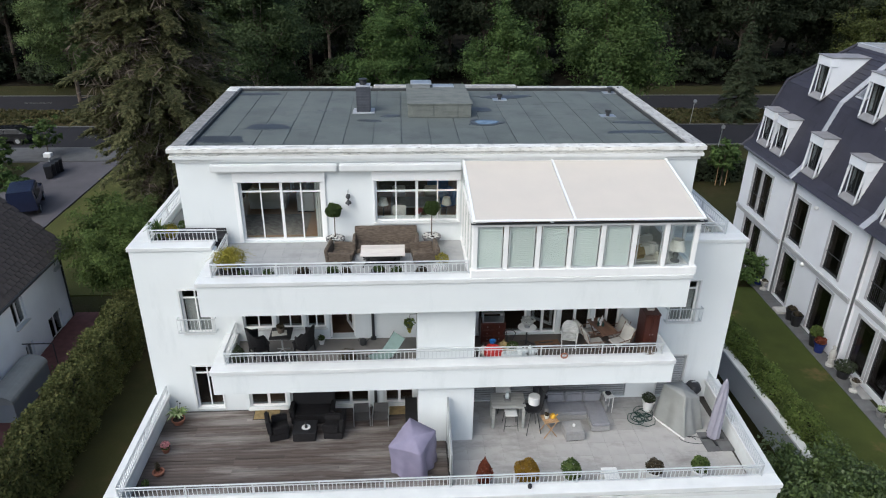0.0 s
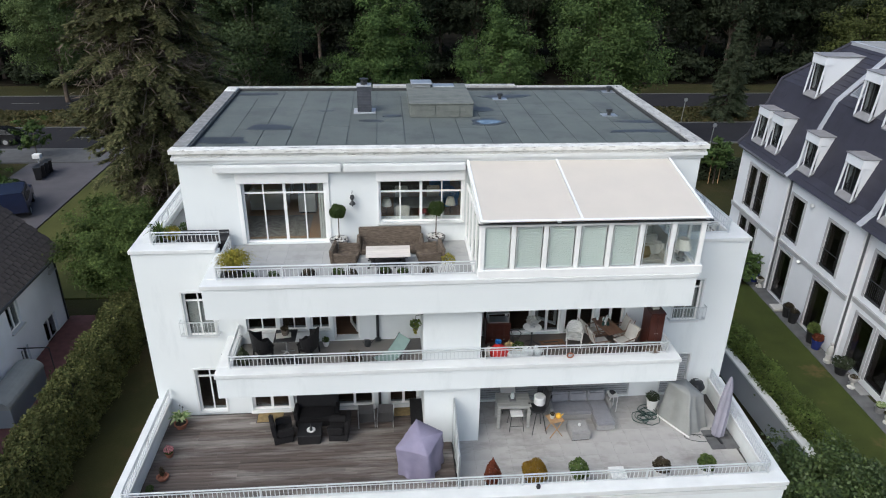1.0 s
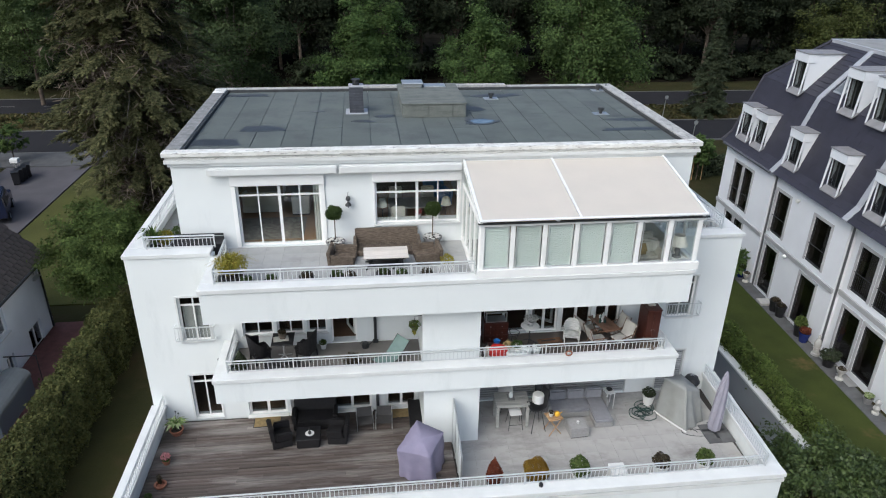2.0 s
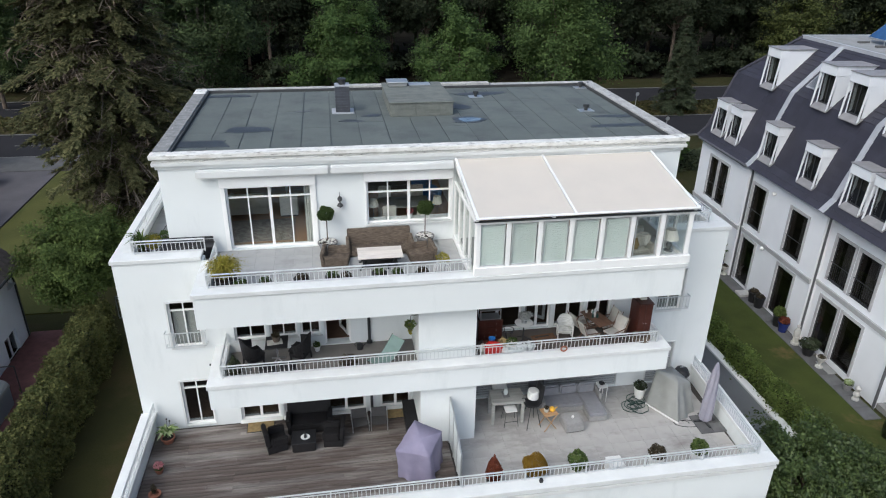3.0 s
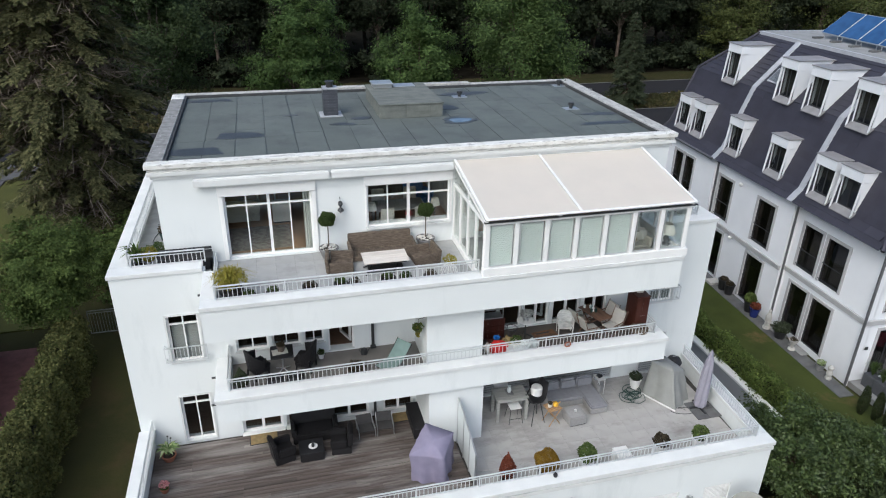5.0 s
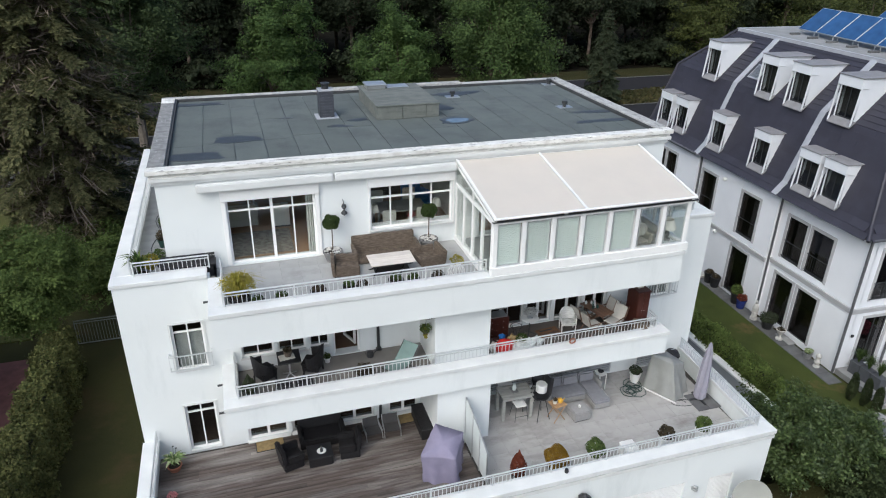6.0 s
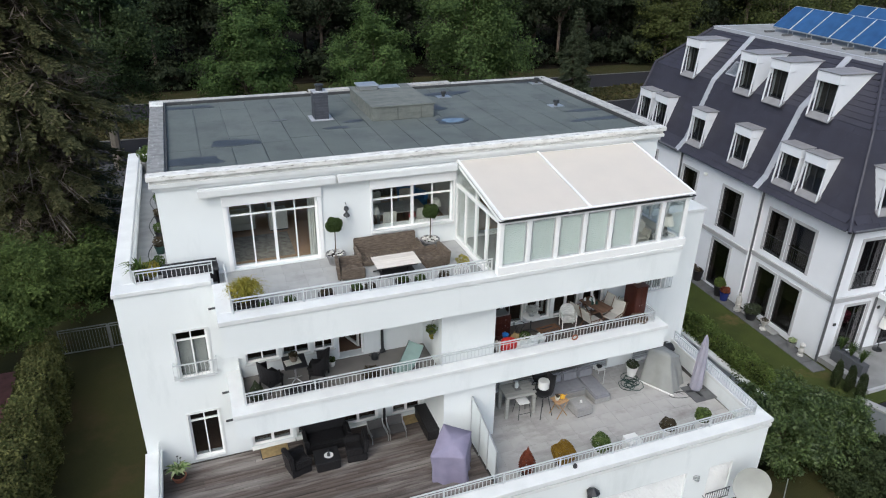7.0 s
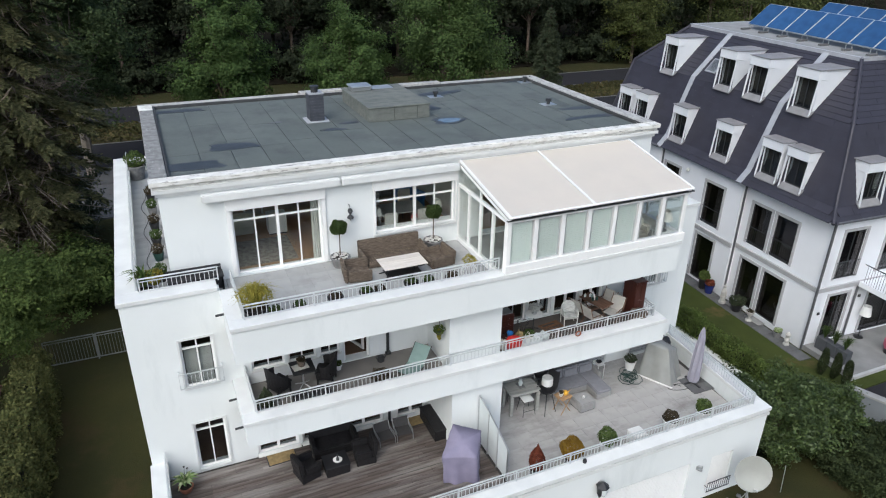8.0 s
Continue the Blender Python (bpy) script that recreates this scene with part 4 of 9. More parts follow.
wpart("shutter_box", rbox(-5.7, -2.72, PY0 - 0.1, PY0 - 0.002, 12.15, 12.5, 0.01), FRAMEWHITE)
wpart("shutter_box", rbox(-1.18, 1.77, PY0 - 0.1, PY0 - 0.002, 12.17, 12.5, 0.01), FRAMEWHITE)
for a, b, c, d in ((-5.69, -5.555, 10.0, 12.148), (-2.855, -2.73, 10.0, 12.148), (-1.16, -1.105, 10.6, 12.168), (1.715, 1.76, 10.6, 12.168)):
    wpart("guide_rail", bxs((a, b, PY0 - 0.05, PY0 - 0.003, c, d)), FRAMEWHITE)
# cassette awnings under the cornice
for a, b in ((-6.32, -2.28), (-2.22, 1.75)):
    wpart("awning_cassette", rbox(a, b, PY0 - 0.3, PY0 - 0.065, 12.56, 12.8, 0.03, 2), CAPWHITE)
# stepped cornice and parapet of the roof
for z0, z1, o, m in ((12.83, 12.95, 0.06, CAPWHITE), (12.952, 13.06, 0.14, CAPWHITE), (13.062, 13.17, 0.1, CAPWORN)):
    wpart("cornice", bxs((PX0 - o, PX1 + o, PY0 - o, PY0 + 0.3, z0, z1), (PX0 - o, PX0 + 0.3, PY0 + 0.302, PY1 - 0.302, z0, z1), (PX1 - 0.3, PX1 + o, PY0 + 0.302, PY1 - 0.302, z0, z1), (PX0 - o, PX1 + o, PY1 - 0.3, PY1 + o, z0, z1)), m)
ZR = 13.32
wpart("roof_coping", rbox(PX0 - 0.18, PX1 + 0.18, PY0 - 0.18, PY0 + 0.2, 13.172, ZR, 0.015), CAPWORN)
wpart("roof_coping", rbox(PX0 - 0.14, PX0 + 0.34, PY0 + 0.202, PY1 - 0.9, 13.172, ZR + 0.02, 0.015), CAPDARK)
wpart("roof_coping", rbox(PX0 - 0.15, PX0 + 0.34, PY1 - 0.898, PY1 - 0.16, 13.172, ZR + 0.03, 0.015), CAPWORN)
wpart("roof_coping", rbox(PX1 - 0.34, PX1 + 0.14, PY0 + 0.202, PY1 - 0.16, 13.172, ZR + 0.02, 0.015), CAPGREY)
wpart("roof_coping", rbox(PX0 - 0.18, -1.4, PY1 - 0.158, PY1 + 0.18, 13.172, ZR, 0.015), CAPGREY)
wpart("roof_coping", rbox(-1.35, 5.0, PY1 - 0.158, PY1 + 0.2, 13.172, ZR + 0.07, 0.015), CAPGREY)
wpart("roof_coping", rbox(5.05, PX1 + 0.18, PY1 - 0.158, PY1 + 0.18, 13.172, ZR, 0.015), CAPGREY)
wpart("roof_deck", bxs((PX0 + 0.05, PX1 - 0.05, PY0 + 0.05, PY1 - 0.05, 13.0, 13.17)), BITPATCH)

# felt turned up against the inside of the parapet
for q in ((PX0 + 0.342, PX0 + 0.42, PY0 + 0.204, PY1 - 0.162), (PX1 - 0.4, PX1 - 0.342, PY0 + 0.204, PY1 - 0.162), (PX0 + 0.422, PX1 - 0.402, PY0 + 0.204, PY0 + 0.258), (PX0 + 0.422, PX1 - 0.402, PY1 - 0.235, PY1 - 0.162)):
    wpart("felt_upstand", rbox(*q, 13.174, ZR - 0.02, 0.012), FELTDARK)

# ---- podium with its two terraces ----
ZP = 4.72
wpart("podium_side_wall", bxs((X0, X0 + 0.35, 15.1, YF - 0.002, 0.9, 4.55)), RENDERWHITE)


def askew(bm):
    """Follow the slant of the podium's east side."""
    for v in bm.verts:
        if v.co.x > 10:
            v.co.x += (X1 - XP) * max(0, v.co.y - 15.1) / (YF - 15.1)
    return bm


wpart("podium_side_wall", askew(bxs((XP - 0.35, XP, 15.1, YF - 0.002, -1.0, 4.55))), RENDERWHITE)
PW = [(4.2, 7.85, 0.95, 3.25), (8.8, 9.8, 1.65, 3.2), (-6.5, -2.5, 0.95, 3.35)]
bm = bmesh.new()
pierced(bm, 'x', 14.75, 15.1, X0, XP, 0.9, 4.55, PW)
wpart("podium_front_wall", bm, RENDERWHITE)
for u0, u1, z0, z1 in PW:
    sh = wpart("roller_shutter", bxs((u0, u1, 14.83, 14.86, z0, z1)), FRAMEWHITE)
    me = finish(bxs((-(u1 - u0) / 2 + 0.01, (u1 - u0) / 2 - 0.01, -0.01, 0.01, 0, 0.05), w=0.004), "slat")
    me.materials.append(FRAMEWHITE)
    for i in range(int((z1 - z0) / 0.06)):
        shared("slat", me, sh, Vector(((u0 + u1) / 2, 14.818, z0 + 0.004 + 0.06 * i)) - Vector(bld.location))
wpart("podium_slab", askew(bxs((X0 + 0.35, XP - 0.35, 15.1, YF - 0.002, 3.6, 3.93))), DECKBASE)
wpart("podium_coping", rbox(X0 - 0.06, XP + 0.06, 14.68, 15.18, 4.57, ZP, 0.012), CAPWHITE)
wpart("podium_coping", rbox(X0 - 0.06, X0 + 0.44, 15.182, YF - 0.004, 4.57, ZP, 0.012), CAPWHITE)
wpart("podium_coping", askew(rbox(XP - 0.44, XP + 0.06, 15.182, YF - 0.004, 4.57, ZP, 0.012)), CAPWHITE)
wpart("podium_cornice", askew(bxs((X0 - 0.03, XP + 0.03, 14.7, 14.748, 4.38, 4.5), (XP + 0.002, XP + 0.04, 14.75, YF, 4.38, 4.5), (X0 - 0.04, X0 - 0.002, 14.75, YF - 0.004, 4.38, 4.5))), CAPWHITE)

# ---- conservatory on the upper terrace ----
con = thing("conservatory", (5.2, 17.85, 10.29), "white framed conservatory with cream fabric shades over its sloping roof", "conservatory")
CX0, CX1, CY0, CY1 = 1.86, 8.58, 17.85, PY0 - 0.002


def cpart(name, bm, m, label=""):
    return part(name, bm, m, con, label, world=True)


cpart("base", rbox(CX0 - 0.06, CX1 + 0.1, CY0 - 0.08, CY0 + 0.12, 10.292, 10.55, 0.01), FRAMEWHITE)
cpart("base", rbox(CX0 - 0.06, CX0 + 0.12, CY0 + 0.122, CY1, 9.95, 10.12, 0.01), FRAMEWHITE)
cpart("base", rbox(CX1 - 0.12, CX1 + 0.06, CY0 + 0.122, CY1, 9.95, 10.55, 0.01), FRAMEWHITE)
cpart("front_beam", rbox(CX0 - 0.06, CX1 + 0.1, CY0 - 0.04, CY0 + 0.12, 11.93, 12.0, 0.01), FRAMEWHITE)
cpart("gutter", rbox(CX0 - 0.1, CX1 + 0.16, CY0 - 0.12, CY0 - 0.042, 12.03, 12.07, 0.008), DARKMETAL)
pw = (CX1 - CX0) / 7
for k in range(8):
    x = CX0 + pw * k
    cpart("post", rbox(x - 0.07 + (0.05 if k == 0 else 0) - (0.05 if k == 7 else 0), x + 0.07 + (0.05 if k == 0 else 0) - (0.05 if k == 7 else 0), CY0 - 0.02, CY0 + 0.08, 10.552, 11.928, 0.008), FRAMEWHITE)
for k in range(7):
    x = CX0 + pw * k
    fr = bmesh.new()
    pierced(fr, 'x', CY0, CY0 + 0.05, x + 0.12, x + pw - 0.12, 10.585, 11.895, [(x + 0.135, x + pw - 0.135, 10.6, 11.88)])
    f = cpart("sash", fr, STEELWHITE)
    g = part("pane", bxs((x + 0.135, x + pw - 0.135, CY0 + 0.02, CY0 + 0.028, 10.6, 11.88)), GLASS, f, world=True)
    g.visible_shadow = False
    if k < 5:
        bm = bmesh.new()
        nz = 40
        va = []
        for i in range(nz + 1):
            z = 10.58 + 1.32 * i / nz
            yy = CY0 + 0.045 + (0.007 if i % 2 else 0.0)
            va.append((bm.verts.new((x + 0.1, yy, z)), bm.verts.new((x + pw - 0.1, yy, z))))
        for a, b in zip(va[:-1], va[1:]):
            bm.faces.new((a[0], a[1], b[1], b[0]))
        ob = cpart("pleated_blind", bm, BLIND, "pale green pleated blind, drawn")
        ob.modifiers.new("thick", 'SOLIDIFY').thickness = 0.003
# left side: glazed sliding leaves under the slope
ZL = lambda y: 12.06 + (y - CY0) * (12.7 - 12.06) / (CY1 - CY0)
ys = [CY0 + 0.1 + (CY1 - CY0 - 0.1) * k / 4 for k in range(5)]
for y in ys:
    cpart("post", bxs((CX0 - 0.04, CX0 + 0.05, y - 0.05, y + (0.05 if y < CY1 - 0.1 else -0.002), 10.122, min(11.93, ZL(y) - 0.1))), FRAMEWHITE)
    cpart("post", bxs((CX1 - 0.05, CX1 + 0.04, y - 0.04, y + (0.04 if y < CY1 - 0.1 else -0.002), 10.552, min(11.93, ZL(y) - 0.1))), FRAMEWHITE)
for xx in (CX0, CX1):
    cpart("side_beam", bxs((xx - 0.045, xx + 0.055, CY0 + 0.122, CY1, 11.93, 12.03)), FRAMEWHITE)
    for a, b in zip(ys[:-1], ys[1:]):
        g = cpart("side_pane", bxs((xx - 0.004, xx + 0.004, a + 0.05, b - 0.05, 10.13 if xx == CX0 else 10.56, 11.93)), GLASS)
        g.visible_shadow = False
    ym = (CY0 + CY1) / 2 + 0.1
    for a, b in ((CY0 + 0.35, ym - 0.03), (ym + 0.03, CY1)):
        bm = bmesh.new()
        for v in box(bm, xx - 0.004, xx + 0.004, a, b, 0, 1):
            v.co.z = 12.03 if v.co.z < 0.5 else ZL(v.co.y) - 0.028
        g = cpart("gable_pane", bm, GLASS)
        g.visible_shadow = False
    cpart("gable_mullion", bxs((xx - 0.03, xx + 0.04, ym - 0.03, ym + 0.03, 12.031, ZL(ym) - 0.028)), FRAMEWHITE)
for xx in (CX0 - 0.02, CX0 + pw * 2.35, CX1 - 0.02):
    bm = bmesh.new()
    vs = box(bm, xx - 0.05, xx + 0.05, CY0 - 0.1, CY1, 0, 0.1)
    for v in vs:
        v.co.z += ZL(v.co.y) - 0.03
    cpart("rafter", bm, FRAMEWHITE)
# roof shades: two cream panels in guide rails, following the slope
SPL = 4.77
OV = 0.12
for a, b in ((CX0 + 0.02, SPL - 0.05), (SPL + 0.05, CX1 - 0.02)):
    bm = bmesh.new()
    nx = 24
    rows = []
    for j in range(13):
        y = CY0 - OV + (CY1 - 0.12 - CY0 + OV) * j / 12
        rows.append([bm.verts.new((a + (b - a) * i / nx, y, ZL(y) + 0.16 - 0.012 * math.sin(math.pi * i / nx) + 0.002 * noise.noise((i * 0.8, j * 0.9, a)))) for i in range(nx + 1)])
    for j in range(12):
        for i in range(nx):
            bm.faces.new((rows[j][i], rows[j][i + 1], rows[j + 1][i + 1], rows[j + 1][i]))
    ob = cpart("roof_shade", bm, CREAM, "cream fabric roof shade, pulled out")
    ob.modifiers.new("thick", 'SOLIDIFY').thickness = 0.006
for xx in (CX0 - 0.03, SPL, CX1 + 0.03):
    bm = bmesh.new()
    vs = box(bm, xx - 0.035, xx + 0.035, CY0 - OV - 0.02, CY1 - 0.06, 0, 0.08)
    for v in vs:
        v.co.z += ZL(v.co.y) + 0.1
    cpart("guide_rail", bm, FRAMEWHITE)
    # dark strip in the gap under the rail, in place of its shade
    bm = bmesh.new()
    for v in box(bm, xx - 0.03, xx + 0.03, CY0 - OV, CY1 - 0.08, 0, 0.028):
        v.co.z += ZL(v.co.y) + 0.071
    cpart("rail_seal", bm, DARKMETAL)
bm = bmesh.new()
tube(bm, (CX0 - 0.06, CY0 - OV - 0.03, ZL(CY0 - OV - 0.03) + 0.14), (CX1 + 0.06, CY0 - OV - 0.03, ZL(CY0 - OV - 0.03) + 0.14), 0.04, seg=8)
cpart("front_bar", bm, FRAMEWHITE)
cpart("shade_cassette", rbox(CX0 - 0.05, CX1 + 0.05, CY1 - 0.14, CY1 - 0.004, 12.72, 12.82, 0.02), FRAMEWHITE)

# railings
RL = "pale galvanised metal railing on a white coping"
railing("railing", (X0 + 0.58, YF + 0.4), (-6.2, YF + 0.4), ZT, 0.42, RL)
railing("railing", (X0 + 0.5, YF + 0.55), (X0 + 0.5, YB - 0.6), ZT, 0.42, RL, step=0.16)
railing("railing", (X1 - 0.5, YF + 0.55), (X1 - 0.5, YB - 0.6), ZT, 0.42, RL, step=0.16)
railing("railing", (8.75, YF + 0.4), (X1 - 0.58, YF + 0.4), ZT, 0.42, RL)
railing("railing", (-5.88, 18.12), (1.78, 18.12), 10.29, 0.42, RL)
railing("railing", (-5.88, 18.2), (-5.88, 20.35), 10.29, 0.42, RL)
railing("railing", (-5.86, 18.1), (8.24, 18.1), 7.19, 0.42, RL)
railing("railing", (-5.86, 18.16), (-5.86, 19.95), 7.19, 0.42, RL)
railing("railing", (8.24, 18.16), (8.24, 19.95), 7.19, 0.42, RL)
railing("railing", (X0 + 0.42, 15.08), (XP - 0.42, 15.08), ZP, 0.42, RL)
railing("railing", (X0 + 0.4, 15.14), (X0 + 0.4, 19.9), ZP, 0.42, RL)
railing("railing", (XP - 0.4, 15.14), (X1 - 0.4, 19.9), ZP, 0.42, RL)
for x0, x1, z in ((-7.74, -6.47, 7.32), (8.92, 10.22, 7.32)):
    r = thing("french_balcony", (x0, YF - 0.22, z), "pale metal french balcony guard below a window", "railing")
    w = x1 - x0
    part("top_rail", bxs((0, w, -0.015, 0.015, 0.53, 0.56), (0, 0.03, 0.015, 0.2, 0.53, 0.56), (w - 0.03, w, 0.015, 0.2, 0.53, 0.56)), STEELWHITE, r)
    part("bottom_rail", bxs((0, w, -0.015, 0.015, 0.03, 0.06), (0, 0.03, 0.015, 0.2, 0.03, 0.06), (w - 0.03, w, 0.015, 0.2, 0.03, 0.06)), STEELWHITE, r)
    me = finish(bxs((-0.008, 0.008, -0.008, 0.008, 0.06, 0.53)), "bar")
    me.materials.append(STEELWHITE)
    for i in range(12):
        shared("bar", me, r, (0.015 + (w - 0.03) * i / 11, 0, 0))

# ---- neighbouring white house with mansard roof ----
nb = thing("apartment_house", (27, 29, GZ), "white three-bay apartment house with dark slate mansard roof and dormers", "building")


def npart(name, bm, m, label="", parent=None):
    return part(name, bm, m, parent or nb, label, world=True)


def rod(name, p, q, r, parent=None, seg=6):
    g = bmesh.new()
    tube(g, p, q, r, seg=seg)
    return npart(name, g, DARKMETAL, parent=parent)


def guard_w(x, a, b, n):
    """A railing before a tall window: two rails and thin upright bars."""
    w = rod("window_guard", (x, a, 5.95), (x, b, 5.95), 0.018)
    rod("bottom_rail", (x, a, 5.15), (x, b, 5.15), 0.018, w)
    for i in range(1, n):
        y = a + (b - a) * i / n
        rod("bar", (x, y, 5.15), (x, y, 5.95), 0.008, w, 4)


NZ0, NE = 1.0, 8.2
BAYS = [(32.15, 37.8, 19.95, [(34.28, 35.3), (35.5, 36.42)]), (25.65, 32.15, 20.15, [(26.88, 28.26), (30.55, 31.8)]), (20.3, 25.65, 20.5, [(22.2, 23.5), (23.85, 25.08)])]
for y0, y1, xw, wins in BAYS:
    top = 7.2 if y0 < 25 else 7.33 if y0 < 30 else 7.46
    holes = [(a, b, 5.0, top) for a, b in wins] + [(a, b, 1.62, top - 3.1) for a, b in wins]
    bm = bmesh.new()
    pierced(bm, 'y', xw, xw + 0.35, y0, y1, NZ0, NE, holes)
    npart("west_wall", bm, NWALL)
    for a, b, z0, z1 in holes:
        window(nb, 'w', xw, a, b, z0, z1, material=DARKMETAL, glass=DIMGLASS, frame_w=0.05, inset=0.02)
        bm = bmesh.new()
        for q in ((a - 0.13, a - 0.002, z0, z1 + 0.13), (b + 0.002, b + 0.13, z0, z1 + 0.13), (a - 0.002, b + 0.002, z1 + 0.002, z1 + 0.13)):
            box(bm, xw - 0.05, xw - 0.002, q[0], q[1], q[2], q[3])
        npart("window_surround", bm, NTRIM)
        # dark covers added over the white reveals, so the openings read unlit
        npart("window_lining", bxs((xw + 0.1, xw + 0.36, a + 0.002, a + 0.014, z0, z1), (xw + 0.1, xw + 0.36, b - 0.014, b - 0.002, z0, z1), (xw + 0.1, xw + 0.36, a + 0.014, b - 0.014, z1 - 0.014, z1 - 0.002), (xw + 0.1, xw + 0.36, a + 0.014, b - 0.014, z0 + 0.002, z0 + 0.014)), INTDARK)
        if z0 > 4:
            guard_w(xw - 0.04, a, b, 10 if y0 < 25 else 0)
        if z0 > 4:
            bm = bmesh.new()
            e0, e1 = a + 0.22 * (b - a), a + (0.8 if y0 < 25 else 0.6) * (b - a)
            va = [[bm.verts.new((xw + 0.4 + 0.035 * math.sin(i * 1.3), e0 + (e1 - e0) * i / 28, z)) for i in range(29)] for z in (z0 + 0.02, z1 - 0.03)]
            for i in range(28):
                bm.faces.new((va[0][i], va[0][i + 1], va[1][i + 1], va[1][i]))
            npart("curtain", bm, DIMCURTAIN).modifiers.new("thick", 'SOLIDIFY').thickness = 0.004
    bm = bxs((xw - 0.07, xw - 0.002, y0 - 0.02, y1 - 0.004, 4.47, 4.62), (xw - 0.1, xw - 0.002, y0 - 0.02, y1 - 0.004, 4.622, 4.72))
    npart("string_course", bm, NTRIM)
    g = bmesh.new()
    tube(g, (xw - 0.32, y0 + 0.02, NE + 0.02), (xw - 0.32, y1 - 0.1, NE + 0.02), 0.075, seg=8)
    npart("gutter", g, PIPEGREY)
    if y0 > 20.5:
        g = bmesh.new()
        tube(g, (xw + 0.12, y0 - 0.07, NZ0 + 0.3), (xw + 0.12, y0 - 0.07, NE), 0.055, seg=8)
        npart("downpipe", g, PIPEGREY)
# unseen wall and floor, coloured dark for the unlit rooms
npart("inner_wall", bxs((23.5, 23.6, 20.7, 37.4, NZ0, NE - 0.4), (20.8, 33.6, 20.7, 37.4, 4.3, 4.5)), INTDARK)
npart("north_wall", bxs((20.3, 34, 37.45, 37.8, NZ0, NE)), NWALL)
npart("east_wall", bxs((33.65, 34, 20.65, 37.45, NZ0, NE)), NWALL)
SW = [(21.25, 22.55, 5.05, 7.5), (21.35, 22.6, 1.62, 4.15), (24.0, 27.0, 1.62, 4.1), (24.0, 26.0, 5.05, 7.4)]
bm = bmesh.new()
pierced(bm, 'x', 20.3, 20.65, 20.78, 34, NZ0, NE, SW)
npart("south_wall", bm, NWALL)
for q in SW:
    window(nb, 's', 20.3, *q, thin=((q[0] + q[1]) / 2,), material=DARKMETAL, glass=DIMGLASS, inset=0.03)
    a, b, z0, z1 = q
    bm = bmesh.new()
    for q in ((a - 0.13, a - 0.002, z0, z1 + 0.13), (b + 0.002, b + 0.13, z0, z1 + 0.13), (a - 0.002, b + 0.002, z1 + 0.002, z1 + 0.13)):
        box(bm, q[0], q[1], 20.25, 20.298, q[2], q[3])
    npart("window_surround", bm, NTRIM)
npart("string_course", bxs((20.35, 34, 20.23, 20.297, 4.47, 4.62), (20.32, 34, 20.2, 20.297, 4.622, 4.72)), NTRIM)
g = bmesh.new()
tube(g, (20.36, 20.22, NZ0 + 0.3), (20.36, 20.22, NE), 0.06, seg=8)
npart("downpipe", g, PIPEGREY)
g = bmesh.new()
tube(g, (20.05, 19.95, NE + 0.02), (34.3, 19.95, NE + 0.02), 0.075, seg=8)
npart("gutter", g, PIPEGREY)
g = bmesh.new()
tube(g, (22.98, 20.2, NZ0 + 0.3), (22.98, 20.2, 4.45), 0.055, seg=8)
npart("downpipe", g, PIPEGREY)
for x, z in ((20.85, 3.2), (23.3, 3.75)):
    npart("meter_box", rbox(x, x + 0.14, 20.24, 20.298, z, z + 0.14, 0.01), DARKMETAL)
w = rod("window_guard", (21.15, 20.24, 5.95), (22.65, 20.24, 5.95), 0.018)
rod("bottom_rail", (21.15, 20.24, 5.15), (22.65, 20.24, 5.15), 0.018, w)
for i in range(12):
    rod("bar", (21.2 + 1.4 * i / 11, 20.24, 5.15), (21.2 + 1.4 * i / 11, 20.24, 5.95), 0.009, w, 4)
# balcony of the south side
npart("south_balcony", bxs((23.0, 30.0, 18.6, 20.195, 4.45, 4.7)), NWALL)
w = rod("balcony_rail", (23.05, 18.65, 5.6), (29.95, 18.65, 5.6), 0.025)
rod("balcony_rail", (23.05, 18.65, 5.6), (23.05, 20.2, 5.6), 0.025)
for i in range(60):
    rod("bar", (23.05 + 6.9 * i / 59, 18.65, 4.7), (23.05 + 6.9 * i / 59, 18.65, 5.6), 0.01, w, 4)
for i in range(1, 12):
    rod("bar", (23.05, 18.65 + 1.5 * i / 12, 4.7), (23.05, 18.65 + 1.5 * i / 12, 5.6), 0.01, w, 4)
# roof body: a hipped mansard with a flat top
EX0, EX1, EY0, EY1 = 19.72, 34.4, 19.9, 38.2
I1, Z1, I2, Z2 = 1.66, 12.1, 3.85, 14.45


def north_in(i):
    """Inset of the north end: steep below, a hip above."""
    return 0.2 * i if i <= I1 else 0.2 * I1 + (2.6 - 0.2 * I1) * (i - I1) / (I2 - I1)



def ring(i, z):
    return [(EX0 + i, EY0 + i, z), (EX1 - i, EY0 + i, z), (EX1 - i, EY1 - north_in(i), z), (EX0 + i, EY1 - north_in(i), z)]


bm = bmesh.new()
rr = [[bm.verts.new(p) for p in ring(i, z)] for i, z in ((0.12, NE + 0.02), (0.55, NE + 0.62), (I1 + 0.04, Z1 - 0.04), (I2 + 0.03, Z2 - 0.03))]
for a, b in zip(rr[:-1], rr[1:]):
    for i in range(4):
        j = (i + 1) % 4
        bm.faces.new((a[i], a[j], b[j], b[i]))
bm.faces.new(rr[-1])
bm.faces.new(rr[0][::-1])
npart("roof", bm, NROOF)
# slate courses on the west and south slopes
slates = []


